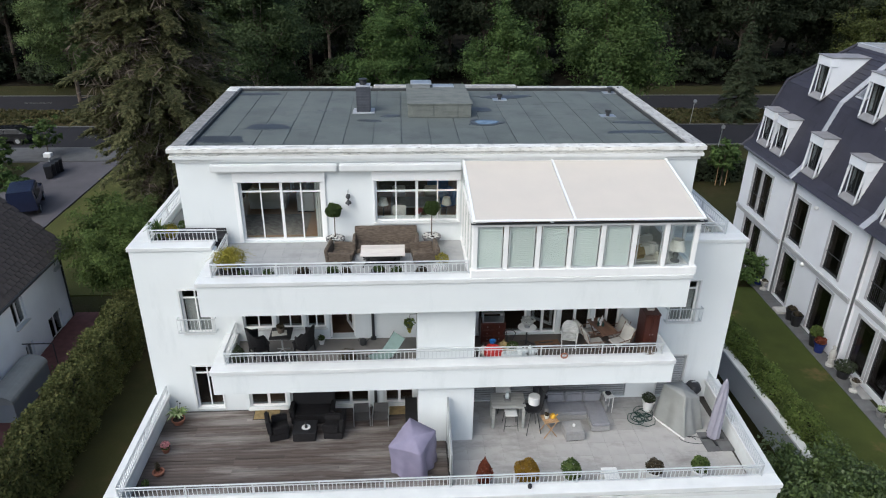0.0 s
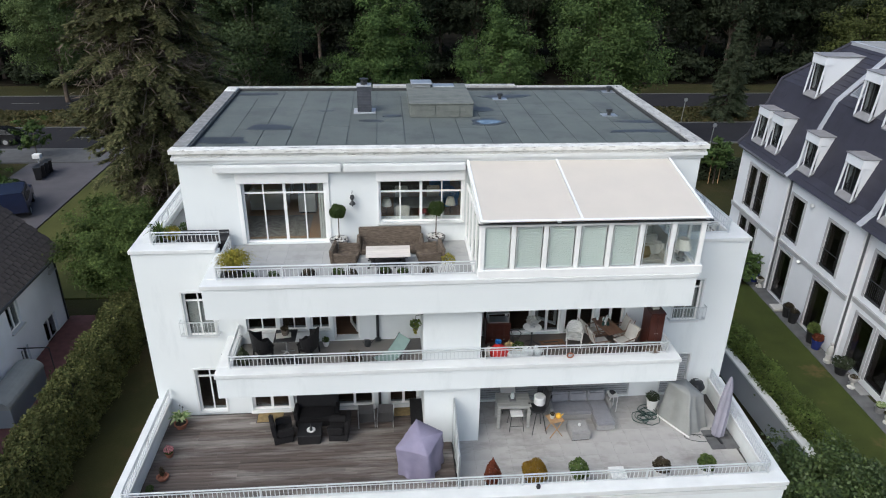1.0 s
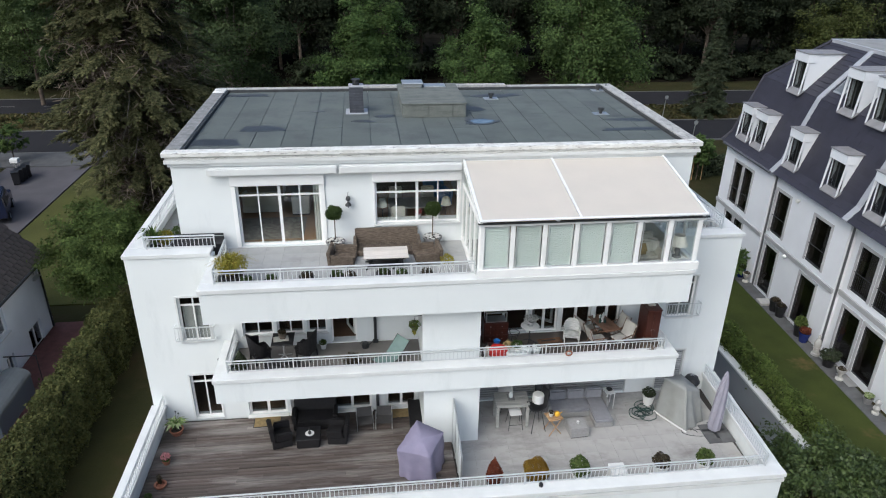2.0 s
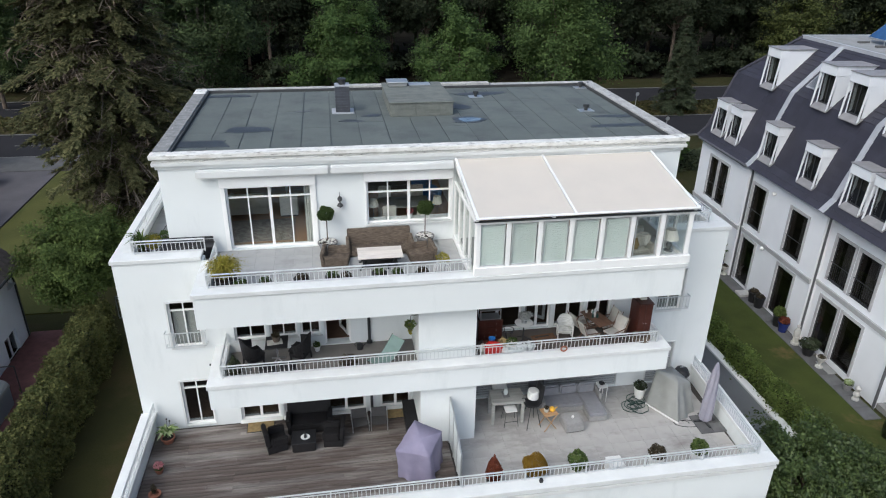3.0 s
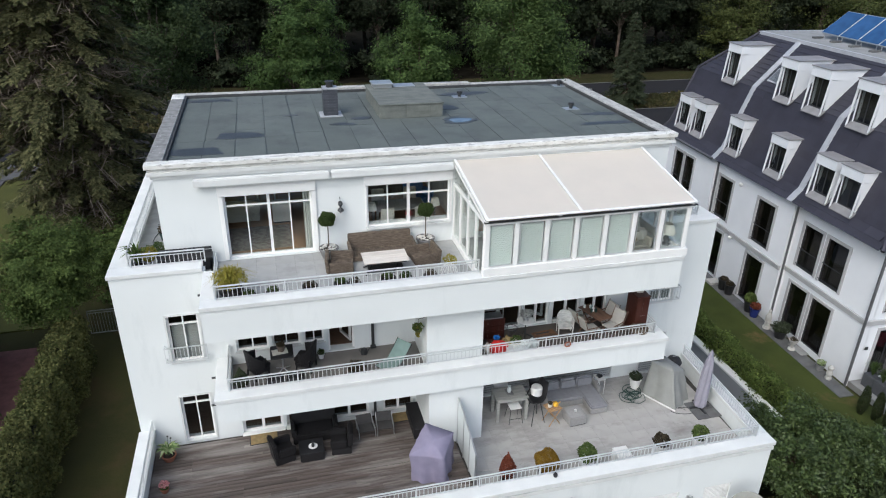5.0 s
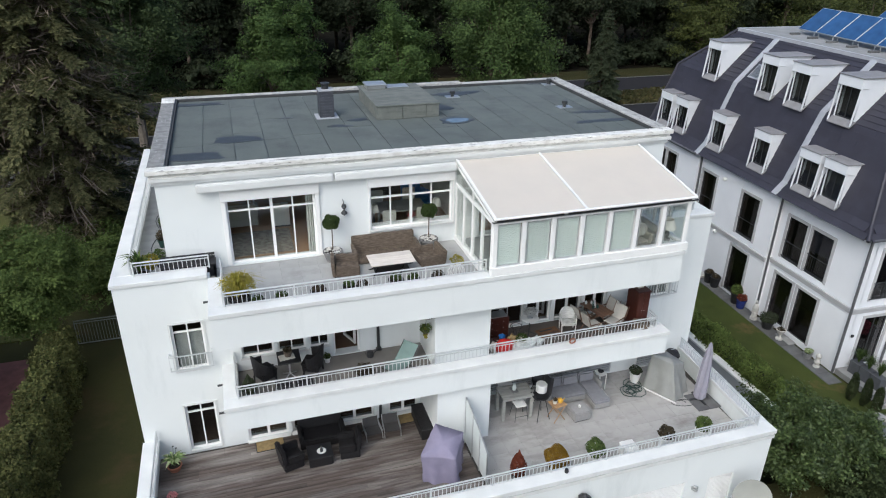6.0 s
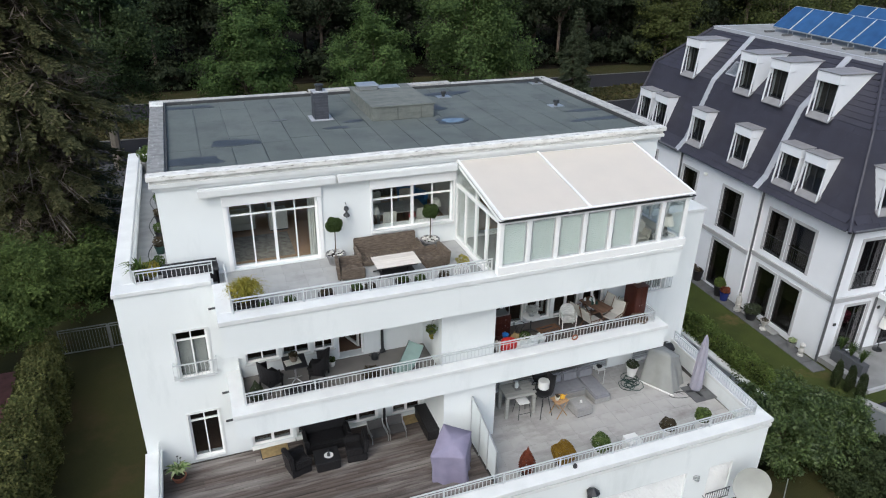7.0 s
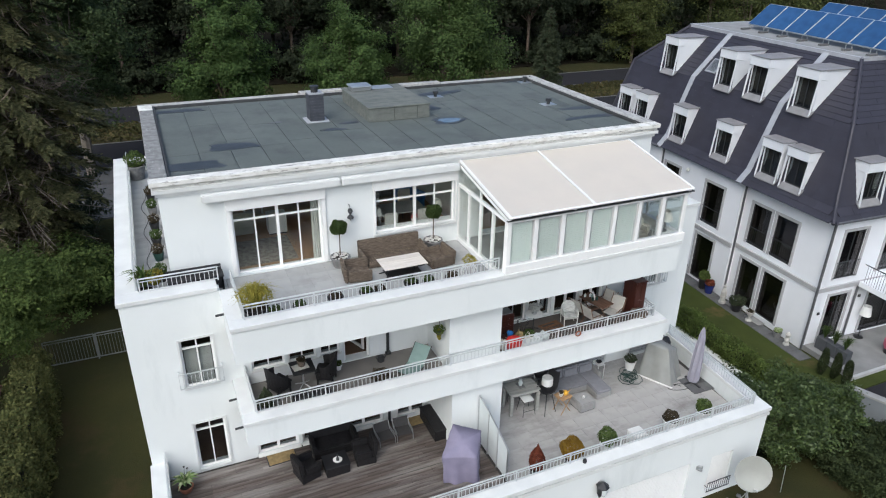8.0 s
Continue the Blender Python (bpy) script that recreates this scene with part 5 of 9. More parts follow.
def course(u, v, side):
    """One course between two heights: (inset, z) low and high; boards of uneven length along it."""
    (i0, z0), (i1, z1) = u, v
    a0, a1 = (EY0, EY1) if side == 'w' else (EX0, EX0 + 9.0)
    lo, hi = a0 + max(i0, i1) * 0.99, (a1 - north_in(max(i0, i1)) * 0.99) if side == 'w' else a1
    p = lo
    r = random.Random(int(z0 * 100) + (0 if side == 'w' else 7))
    while p < hi - 0.05:
        q = min(hi, p + r.choice((0.9, 1.2, 1.5, 1.8)))
        if hi - q < 0.4:
            q = hi
        bm = bmesh.new()
        n = Vector((-(z1 - z0), 0, (i1 - i0))).normalized()
        up = 0.035 + r.uniform(0, 0.006)
        pts = []
        for ii, zz, lift in ((i0, z0, up), (i1, z1, 0.012)):
            for s in (p + 0.004, q - 0.004):
                if side == 'w':
                    pts.append((EX0 + ii + n.x * lift, s, zz + n.z * lift))
                else:
                    pts.append((s, EY0 + ii + n.x * lift, zz + n.z * lift))
        back = []
        for ii, zz in ((i0, z0), (i1, z1)):
            for s in (p + 0.004, q - 0.004):
                back.append((EX0 + ii, s, zz) if side == 'w' else (s, EY0 + ii, zz))
        A = [bm.verts.new(k) for k in pts]
        B = [bm.verts.new(k) for k in back]
        for f in ((A[0], A[1], A[3], A[2]), (A[0], A[1], B[1], B[0]), (A[0], A[2], B[2], B[0]), (A[1], A[3], B[3], B[1])):
            bm.faces.new(f)
        slates.append(bm)
        p = q


PROF = [(0.0, NE), (0.22, NE + 0.26), (0.5, NE + 0.58)]
k = 11
for i in range(1, k + 1):
    PROF.append((0.5 + (I1 - 0.5) * i / k, NE + 0.58 + (Z1 - NE - 0.58) * i / k))
UP = [(I1 + (I2 - I1) * i / 11, Z1 + (Z2 - Z1) * i / 11) for i in range(12)]
for a, b in list(zip(PROF[:-1], PROF[1:])) + list(zip(UP[:-1], UP[1:])):
    course(a, b, 'w')
for a, b in list(zip(PROF[:-1], PROF[1:])) + list(zip(UP[:-1], UP[1:])):
    course(a, b, 's')
for bm in slates:
    npart("slate", bm, NROOF)
# hip caps, zinc bands between the bays, flat roof edge
for north in (False, True):
    g = bmesh.new()
    pts = [(EX0 + i, EY1 - north_in(i) if north else EY0 + i, z + 0.05) for i, z in (PROF[0], PROF[2], PROF[-1], UP[-1])]
    path_tube(g, pts, 0.09, seg=7)
    npart("hip_cap", g, NROOF)
for yc in (32.2, 25.65):
    bm = bmesh.new()
    prof = [(0.0, NE + 0.01), (0.24, NE + 0.28), (0.52, NE + 0.6), (I1 + 0.02, Z1 + 0.02), (I2, Z2 + 0.02)]
    va = []
    for j, (i, z) in enumerate(prof):
        n = Vector((-0.85, 0, 0.52)) if j < 3 else Vector((-0.65, 0, 0.75))
        va.append([bm.verts.new((EX0 + i + n.x * l, yc + s, z + n.z * l)) for s, l in ((-0.19, 0), (-0.16, 0.07), (0.16, 0.07), (0.19, 0))])
    for a, b in zip(va[:-1], va[1:]):
        for q in range(3):
            bm.faces.new((a[q], a[q + 1], b[q + 1], b[q]))
    bm.faces.new(va[0])
    npart("zinc_band", bm, ZINC)
npart("flat_roof", bxs((EX0 + I2 - 0.1, EX1 - I2 + 0.1, EY0 + I2 - 0.1, EY1 - north_in(I2) + 0.1, Z2 - 0.1, Z2 + 0.1)), ZINC)
npart("flat_roof_field", bxs((EX0 + I2 + 0.1, EX1 - I2 - 0.1, EY0 + I2 + 0.1, EY1 - north_in(I2) - 0.1, Z2 + 0.1, Z2 + 0.104)), CONCRETE)


def prism(bm, poly, y0, y1):
    """An upright slab: a polygon in (x, z) drawn out from y0 to y1."""
    A = [bm.verts.new((x, y0, z)) for x, z in poly]
    B = [bm.verts.new((x, y1, z)) for x, z in poly]
    bm.faces.new(A)
    bm.faces.new(B[::-1])
    for i in range(len(poly)):
        j = (i + 1) % len(poly)
        bm.faces.new((A[i], A[j], B[j], B[i]))


def dormer(xf, ya, yb, z0, z1, back):
    """A boxy dormer: white cheeks and head, zinc lid and apron, tall dark window in its front."""
    d = npart("dormer", rbox(xf - 0.16, xf + 0.3, ya - 0.05, yb + 0.05, z1 - 0.46, z1 - 0.02, 0.015), DORMWHITE)
    for y in (ya, yb - 0.06):
        bm = bmesh.new()
        prism(bm, [(xf, z0 - 0.1), (xf, z1 - 0.462), (xf + 0.302, z1 - 0.462), (xf + 0.302, z1 - 0.02), (xf + back, z1 - 0.02)], y, y + 0.06)
        npart("cheek", bm, DORMWHITE, parent=d)
    npart("lid", rbox(xf - 0.2, xf + back + 0.2, ya - 0.09, yb + 0.09, z1 - 0.018, z1 + 0.03, 0.01), LIDZINC, parent=d)
    bm = bmesh.new()
    prism(bm, [(xf + 0.03, z0 + 0.02), (xf - 0.24, z0 - 0.24), (xf - 0.24, z0 - 0.28), (xf + 0.03, z0 - 0.06)], ya - 0.06, yb + 0.06)
    npart("apron", bm, LIDZINC, parent=d)
    for y in (ya - 0.055, yb + 0.015):
        bm = bmesh.new()
        prism(bm, [(xf - 0.25, z0 - 0.2), (xf - 0.17, z0 - 0.12), (xf - 0.03, z1 - 0.462), (xf - 0.13, z1 - 0.462)], y, y + 0.04)
        npart("side_fin", bm, DORMWHITE, parent=d)
    bm = bmesh.new()
    ym = (ya + yb) / 2
    pierced(bm, 'y', xf + 0.02, xf + 0.07, ya + 0.062, yb - 0.062, z0 + 0.02, z1 - 0.464, [(ya + 0.11, ym - 0.025, z0 + 0.08, z1 - 0.5), (ym + 0.025, yb - 0.11, z0 + 0.08, z1 - 0.5)])
    npart("sash", bm, DARKMETAL, parent=d)
    npart("pane", bxs((xf + 0.04, xf + 0.045, ya + 0.1, yb - 0.1, z0 + 0.07, z1 - 0.49)), DARKGLASS, parent=d)
    # dark sheet close behind the pane in place of an unlit room
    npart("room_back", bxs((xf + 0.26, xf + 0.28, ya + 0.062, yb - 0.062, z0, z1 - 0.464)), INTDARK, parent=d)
    npart("curtain", bxs((xf + 0.15, xf + 0.17, ya + 0.12, ya + 0.3, z0 + 0.05, z1 - 0.47)), DIMCURTAIN, parent=d)
    return d


for ya, yb in ((36.0, 37.15), (34.3, 35.45), (30.7, 31.85), (27.12, 28.28), (23.82, 25.0), (22.28, 23.46)):
    dormer(20.24, ya, yb, 8.95, 10.74, 1.15)
for ya, yb in ((33.68, 34.81), (29.0, 30.13), (26.76, 27.94), (23.75, 24.98)):
    dormer(21.32, ya, yb, 12.18, 14.07, 2.05)
# dormers of the south slope: built facing west, then turned a quarter about their middle
for xs in (21.45, 24.6):
    d = dormer(20.24, 27.3 - 0.62, 27.3 + 0.62, 8.95, 10.74, 1.15)
    o = Vector(nb.location)
    d.matrix_basis = Matrix.Translation(Vector((xs + 0.62, 20.42, 0)) - o) @ Matrix.Rotation(radians(90), 4, 'Z') @ Matrix.Translation(o - Vector((20.24, 27.3, 0)))
# roof window between two dormers
bm = rbox(0, 0.9, -0.4, 0.4, -0.02, 0.06, 0.01)
sk = part("roof_window", bm, ZINC, nb)
sk.matrix_basis = Matrix.Translation(Vector((EX0 + 2.0, 31.35, Z1 + 0.42)) - Vector(nb.location)) @ pose(0, 0, 0, 0, -47, 0)
part("pane", bxs((0.08, 0.82, -0.32, 0.32, 0.06, 0.065)), DARKGLASS, sk)
# solar panels on the flat top, in two rows set a little askew
for ox, oy, n in ((25.55, 32.0, 7), (30.0, 31.7, 7)):
    for i in range(n):
        y = oy - 1.45 * i
        s = thing("solar_panel", (ox, y, Z2 + 0.35), "blue solar panel tilted on a roof rack", "solar panel", "solar panels on the roof")
        s.matrix_basis = pose(ox - 0.118 * 1.45 * i, y, Z2 + 0.35, 0, 0, -6.7) @ pose(0, 0, 0, 0, -40, 0)
        part("frame", rbox(0, 1.7, -0.715, 0.715, -0.03, 0.02, 0.008), ALU, s)
        part("solar_sheet", bxs((0.04, 1.66, -0.68, 0.68, 0.02, 0.026)), SOLAR, s)
        for q in (-0.55, 0.55):
            g = bmesh.new()
            tube(g, (0.08, q, -0.03), (-0.12, q, -0.3), 0.025, seg=6)
            part("front_strut", g, ALU, s)
            g = bmesh.new()
            tube(g, (1.5, q, -0.03), (0.72, q, -1.0), 0.025, seg=6)
            part("rear_strut", g, ALU, s)
for i in range(7):
    single("ballast_block", rbox(-0.3, 0.3, -0.1, 0.1, 0, 0.1, 0.01), PAVING, (25.2 - 0.118 * 1.45 * i, 32.4 - 1.45 * i, Z2 + 0.104), "grey concrete ballast block on the flat roof", "block", "ballast blocks on the roof")

# ---- grey retaining wall beside the podium ----
rw = thing("retaining_wall", (14.9, 22, GZ), "grey garden wall with a white coping", "wall", kind="structure")
part("wall", bxs((14.78, 15.02, 16.0, 33.0, -1.6, 1.95)), GREYWALL, rw, world=True)
part("coping", rbox(14.72, 15.08, 16.7, 33.0, 1.952, 2.06, 0.012), CAPWHITE, rw, world=True)
rw2 = thing("boundary_wall", (18.3, 15.4, GZ), "grey boundary wall with a pale coping above a drive", "wall", kind="structure")
bm = bxs((-0.12, 0.12, -7.0, 1.0, -0.4, 1.15))
part("wall", bm, BOUNDGREY, rw2)
part("coping", rbox(-0.18, 0.18, -7.0, 1.05, 1.152, 1.25, 0.012), CONCRETE, rw2)
rw2.rotation_euler[2] = radians(22)

# ---- older house with a dark tiled roof ----
lh = thing("house", (-22, 24, GZ), "pale rendered house with a steep dark brown tiled roof", "house")
LX, LY = -17.2, 31.4
LIFT = 0.45        # wall height above the upper windows
LW = [(26.6, 27.6, 3.45, 4.95), (29.1, 30.35, 1.25, 2.45), (26.85, 27.5, 1.3, 2.4), (31.0 - 0.35, 31.2, 4.35, 4.95)]
bm = bmesh.new()
pierced(bm, 'y', LX - 0.35, LX, 14.0, LY, 0.6, 4.98 + LIFT, LW)
part("east_wall", bm, LWALL, lh, world=True)
bm = bxs((-27, LX - 0.35, LY - 0.35, LY, 0.6, 5.2 + LIFT), (-27, LX - 0.35, 14, 14.35, 0.6, 5.2 + LIFT), (-27, -26.65, 14.35, LY - 0.35, 0.6, 5.2 + LIFT))
vs = [bm.verts.new(p) for p in ((-27, LY - 0.3, 5.2 + LIFT), (LX - 0.35, LY - 0.3, 5.2 + LIFT), (-22.1, LY - 0.3, 9.8 + LIFT), (-27, LY, 5.2 + LIFT), (LX - 0.35, LY, 5.2 + LIFT), (-22.1, LY, 9.8 + LIFT))]
for f in ((0, 1, 2), (5, 4, 3), (0, 1, 4, 3), (1, 2, 5, 4), (2, 0, 3, 5)):
    bm.faces.new([vs[i] for i in f])
part("house_wall", bm, LWALL, lh, world=True)
# unseen wall and floor, dark in place of unlit rooms
part("inner_wall", bxs((-20.5, -20.4, 14.4, 31, 0.6, 5.2), (-26, LX - 0.36, 14.4, 31, 3.0, 3.1)), INTDARK, lh, world=True)
for q in LW:
    window(lh, 'e', LX, *q, mull=((q[0] + q[1]) / 2,), glass=DARKGLASS, sill=0.12)
EX, EZ = -16.85, 4.75 + LIFT
bm = bmesh.new()
vs = [bm.verts.new(p) for p in ((EX, 13.6, EZ), (EX, 31.75, EZ), (-22.1, 31.75, EZ + 5.25), (-22.1, 13.6, EZ + 5.25), (-27.3, 31.75, EZ), (-27.3, 13.6, EZ))]
bm.faces.new(vs[:4])
bm.faces.new((vs[3], vs[2], vs[4], vs[5]))
ob = part("roof", bm, LROOF, lh, world=True)
ob.modifiers.new("thick", 'SOLIDIFY').thickness = 0.16
tm = finish(rbox(-0.2, 0.2, -0.17, 0.17, 0.0, 0.035, 0.008), "roof_tile")
tm.materials.append(LROOF)
big = bmesh.new()
for i in range(22):
    for j in range(50):
        u = 0.17 + 0.33 * i
        y = 31.6 - 0.36 * j - (0.18 if i % 2 else 0)
        x, z = EX - u * 0.7071, EZ + u * 0.7071
        if y < 14:
            continue
        if j < 14 and i < 21:
            o = new("roof_tile", tm)
            o.parent = ob
            o.matrix_basis = Matrix.Translation(Vector((x, y, z + 0.012)) - Vector(lh.location)) @ pose(0, 0, 0, 0, 42, 0)
        else:
            m4 = Matrix.Translation(Vector((x, y, z + 0.012))) @ pose(0, 0, 0, 0, 42, 0)
            vs = box(big, -0.2, 0.2, -0.17, 0.17, 0, 0.035)
            for v in vs:
                v.co = m4 @ v.co
tagged(part("roof_tiles", big, LROOF, ob, world=True), kind="stuff")
g = bmesh.new()
tube(g, (EX + 0.08, 13.6, EZ - 0.05), (EX + 0.08, 31.75, EZ - 0.05), 0.07, seg=8)
tube(g, (LX + 0.06, LY - 0.1, 0.9), (LX + 0.06, LY - 0.1, EZ - 0.1), 0.05, seg=8)
part("gutter", g, DARKMETAL, lh, world=True)

# ---- trees and hedges ----
FG = "edge of the wood"
# near row of street trees
for x, y, h, w, s, m, lb in (
        (-0.9, 59.3, 14.6, 6.6, 11, LEAF_BRIGHT, "bright green young broad-leaved tree by the street"),
        (9.2, 59.2, 12.3, 7.4, 12, LEAF_BRIGHT, "light green broad-leaved tree by the street"),
        (18.1, 58.4, 15.5, 8.6, 13, LEAF_STREET, "bright green broad-leaved tree by the street"),
        (-12.0, 59.6, 17.0, 8.5, 14, LEAF_FOREST, "tall green tree with a bare lower trunk"),
        (-36.2, 79.2, 14.8, 7.4, 15, LEAF_LIFTED, "bright green broad-leaved tree on the verge")):
    broadleaf((x, y, GZ), h, w, m, s, lb, leaf=0.135, n_cl=260, per=150, low=0.2 if m is LEAF_LIFTED else 0.05 if h < 15 else 0.3, trunk_r=0.25 if h != 17.0 else 0.4, peak=0.2 if m is LEAF_LIFTED else 0.5, wob=1.0 if m is LEAF_LIFTED else 0.5, bark=PALEBARK if h == 17.0 else None)
for x, y, h, w, s in ((72.0, 76.0, 12.5, 12.0, 16), (60.5, 86.0, 11.5, 9.0, 17), (84.0, 80.0, 12.0, 11.0, 18)):
    broadleaf((x, y, GZ), h, w, LEAF_OLIVE, s, "broad olive-green tree beyond the street", leaf=0.2, n_cl=170, per=80, low=0.05, trunk_r=0.25)
spruce((36.0, 70.4, GZ), 10.2, 5.2, LEAF_DEEP, 21, "dark young conifer on the verge", whorls=44, twigs=26, tufts=7, tuft=0.26)
# the wood behind: a few tree shapes, set again and again
kinds = []
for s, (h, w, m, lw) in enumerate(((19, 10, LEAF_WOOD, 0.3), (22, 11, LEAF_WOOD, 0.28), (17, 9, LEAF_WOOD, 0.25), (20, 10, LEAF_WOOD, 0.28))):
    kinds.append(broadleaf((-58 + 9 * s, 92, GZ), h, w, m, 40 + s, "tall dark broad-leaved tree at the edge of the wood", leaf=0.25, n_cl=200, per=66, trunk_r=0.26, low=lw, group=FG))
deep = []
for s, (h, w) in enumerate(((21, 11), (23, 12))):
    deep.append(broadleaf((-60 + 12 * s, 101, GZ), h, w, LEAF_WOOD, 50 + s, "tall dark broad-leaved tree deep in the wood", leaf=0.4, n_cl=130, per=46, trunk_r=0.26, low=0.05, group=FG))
rw_ = random.Random(5)
for row, (yy, n, step) in enumerate(((91, 17, 8.4), (99, 22, 7.4), (108, 22, 7.8))):
    for i in range(n):
        x = (-24 if row == 0 else -66) + step * i + rw_.uniform(-2, 2)
        k = rw_.choice(kinds) if row == 0 else rw_.choice(deep)
        sc = rw_.uniform(0.85, 1.2)
        c = copy_thing(k, pose(x, yy + rw_.uniform(-2.5, 2.5), GZ, 0, 0, rw_.uniform(0, 360)))
        c.scale = (sc, sc, sc)
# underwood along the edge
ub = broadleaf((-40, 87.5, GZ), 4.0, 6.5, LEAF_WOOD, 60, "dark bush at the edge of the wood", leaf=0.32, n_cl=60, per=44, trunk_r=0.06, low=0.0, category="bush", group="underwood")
for i in range(26):
    c = copy_thing(ub, pose(-80 + 6.6 * i + rw_.uniform(-2, 2), 90.3 + rw_.uniform(-1, 1.5), GZ, 0, 0, rw_.uniform(0, 360)))
    c.scale = [rw_.uniform(0.5, 1.2)] * 3
# the great spruce
spruce((-14.45, 41.6, GZ), 34.0, 9.2, LEAF_SPRUCE, 31, "huge old brown-green spruce with drooping boughs", whorls=104, twigs=52, tufts=7, low=0.06, column=True, tuft=0.22, girth=0.04, fat=0.3, loose=0.35, flat=0.25)
bm = bmesh.new()
rt_ = random.Random(2)
for i in range(40):
    a = rt_.uniform(-1.9, 0.6)
    z = rt_.uniform(3.5, 11)
    l = rt_.uniform(2.2, 4.6)
    p0 = Vector((0.6 * math.cos(a), 0.6 * math.sin(a), z))
    p1 = p0 + Vector((l * math.cos(a), l * math.sin(a), -0.3 * l))
    tube(bm, p0, p1, 0.035, 0.012, seg=4, caps=False)
    for q in range(3):
        b_ = p0.lerp(p1, rt_.uniform(0.4, 0.9))
        tube(bm, b_, b_ + Vector((rt_.uniform(-0.6, 0.6), rt_.uniform(-0.6, 0.6), rt_.uniform(-0.9, -0.1))), 0.012, 0.005, seg=3, caps=False)
big_spruce = [o for o in scene.objects if o.name.startswith("conifer") and o.parent is None][-1]
tagged(part("dead_twig", bm, PALEBARK, big_spruce), kind="stuff")
# shrub-like tree by the gate
broadleaf((-14.15, 31.2, GZ), 6.5, 3.6, LEAF_GARDEN, 33, "round green garden tree by the gate", leaf=0.078, n_cl=280, per=140, trunk_r=0.12, low=0.34, category="tree")
broadleaf((-13.8, 46.2, GZ), 5.0, 5.6, LEAF_DEEP, 35, "dark garden bush beneath the spruce", leaf=0.12, n_cl=150, per=100, trunk_r=0.08, low=0.0, category="bush")
broadleaf((-12.2, 38.2, GZ), 3.4, 4.6, LEAF_GARDEN, 34, "low green garden bush", leaf=0.1, n_cl=150, per=110, trunk_r=0.06, low=0.0, category="bush")
# hedges
for x0, x1, y0, y1, z1, n, sz, m, s, lb in (
        (-13.85, -12.72, 8.0, 29.8, 3.85, 100000, 0.072, LEAF_HEDGE, 71, "tall clipped hedge with reddish brown tips"),
        (15.1, 15.66, 16.6, 33.0, 2.9, 56000, 0.062, LEAF_HEDGE2, 72, "clipped green hedge behind a wall")):
    h = thing("hedge", ((x0 + x1) / 2, (y0 + y1) / 2, GZ), lb, "hedge")
    me = leaf_block("leaves", x0 - h.location.x, x1 - h.location.x, y0 - h.location.y, y1 - h.location.y, 0, z1 - GZ, n, sz, m, s)
    ob = new("leaves", me)
    ob.parent = h
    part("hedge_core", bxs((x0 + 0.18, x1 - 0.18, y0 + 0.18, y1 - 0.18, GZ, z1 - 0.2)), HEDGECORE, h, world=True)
# laurel bushes in front of the retaining wall
for x, y, hh, w, s in ((13.2, 15.7, 2.95, 3.2, 81), (14.7, 15.4, 2.7, 2.7, 82), (15.75, 15.2, 2.15, 1.8, 83), (13.0, 17.3, 1.9, 1.8, 84), (14.9, 13.6, 1.4, 2.2, 85), (16.2, 13.8, 1.3, 1.8, 86), (15.4, 12.3, 1.2, 2.4, 87), (16.8, 12.2, 1.1, 2.0, 88)):
    broadleaf((x, y, GZ), hh, w, LEAF_LAUREL if s < 85 else LEAF_UNDER, s, "dense glossy green laurel bush", leaf=0.075, n_cl=210, per=110, trunk_r=0.05, low=0.0, wob=0.8, category="bush", group="laurel bushes")

# ---- makers of furniture and plants ----
def blob(bm, c, r, sub=2, sq=(1, 1, 1)):
    g = bmesh.ops.create_icosphere(bm, subdivisions=sub, radius=1)
    for v in g["verts"]:
        v.co = Vector((c[0] + v.co.x * r * sq[0], c[1] + v.co.y * r * sq[1], c[2] + v.co.z * r * sq[2]))


def leafball(parent, name, c, radii, n, size, material, seed, cone=False, wob=0.9):
    r = np.random.default_rng(seed)
    n, size = int(n * 2.2), size * 0.62
    d = r.normal(0, 1, (n, 3))
    d /= np.linalg.norm(d, axis=1)[:, None]
    rad = (0.55 + 0.45 * r.uniform(0, 1, n) ** 0.5) * (1 + 0.1 * np.sin(5 * d[:, 0] + 3 * d[:, 2] + seed))
    p = d * rad[:, None]
    if cone:
        f = np.clip((p[:, 2] + 1) / 2, 0, 1)
        p[:, :2] *= (1.25 * (1 - f) ** 0.8 + 0.05)[:, None]
    p = p * np.array(radii) + np.array(c)
    me = quads(name, p, np.full(n, size), d + np.array([0, 0, 0.4]), material, wob=wob, r=r)
    ob = new(name, me)
    ob.parent = parent
    return ob


def spiky(parent, c, n, ln, material, seed, width=0.03, spread=0.9):
    """Long arching blades from one point."""
    r = np.random.default_rng(seed)
    bm = bmesh.new()
    for i in range(n):
        a = r.uniform(0, 2 * math.pi)
        e = r.uniform(0.15, 1.0) * spread
        l = ln * r.uniform(0.6, 1.1)
        d = Vector((math.cos(a), math.sin(a), 0))
        s = Vector((-d.y, d.x, 0)) * width
        p0 = Vector(c)
        p1 = p0 + d * l * 0.45 * e + Vector((0, 0, l * 0.75))
        p2 = p0 + d * l * 0.95 * e + Vector((0, 0, l * (1.0 - 0.45 * e)))
        v = [bm.verts.new(q) for q in (p0 - s * 0.6, p0 + s * 0.6, p1 + s, p1 - s, p2)]
        bm.faces.new(v[:4])
        bm.faces.new((v[3], v[2], v[4]))
    return part("leaves", bm, material, parent)


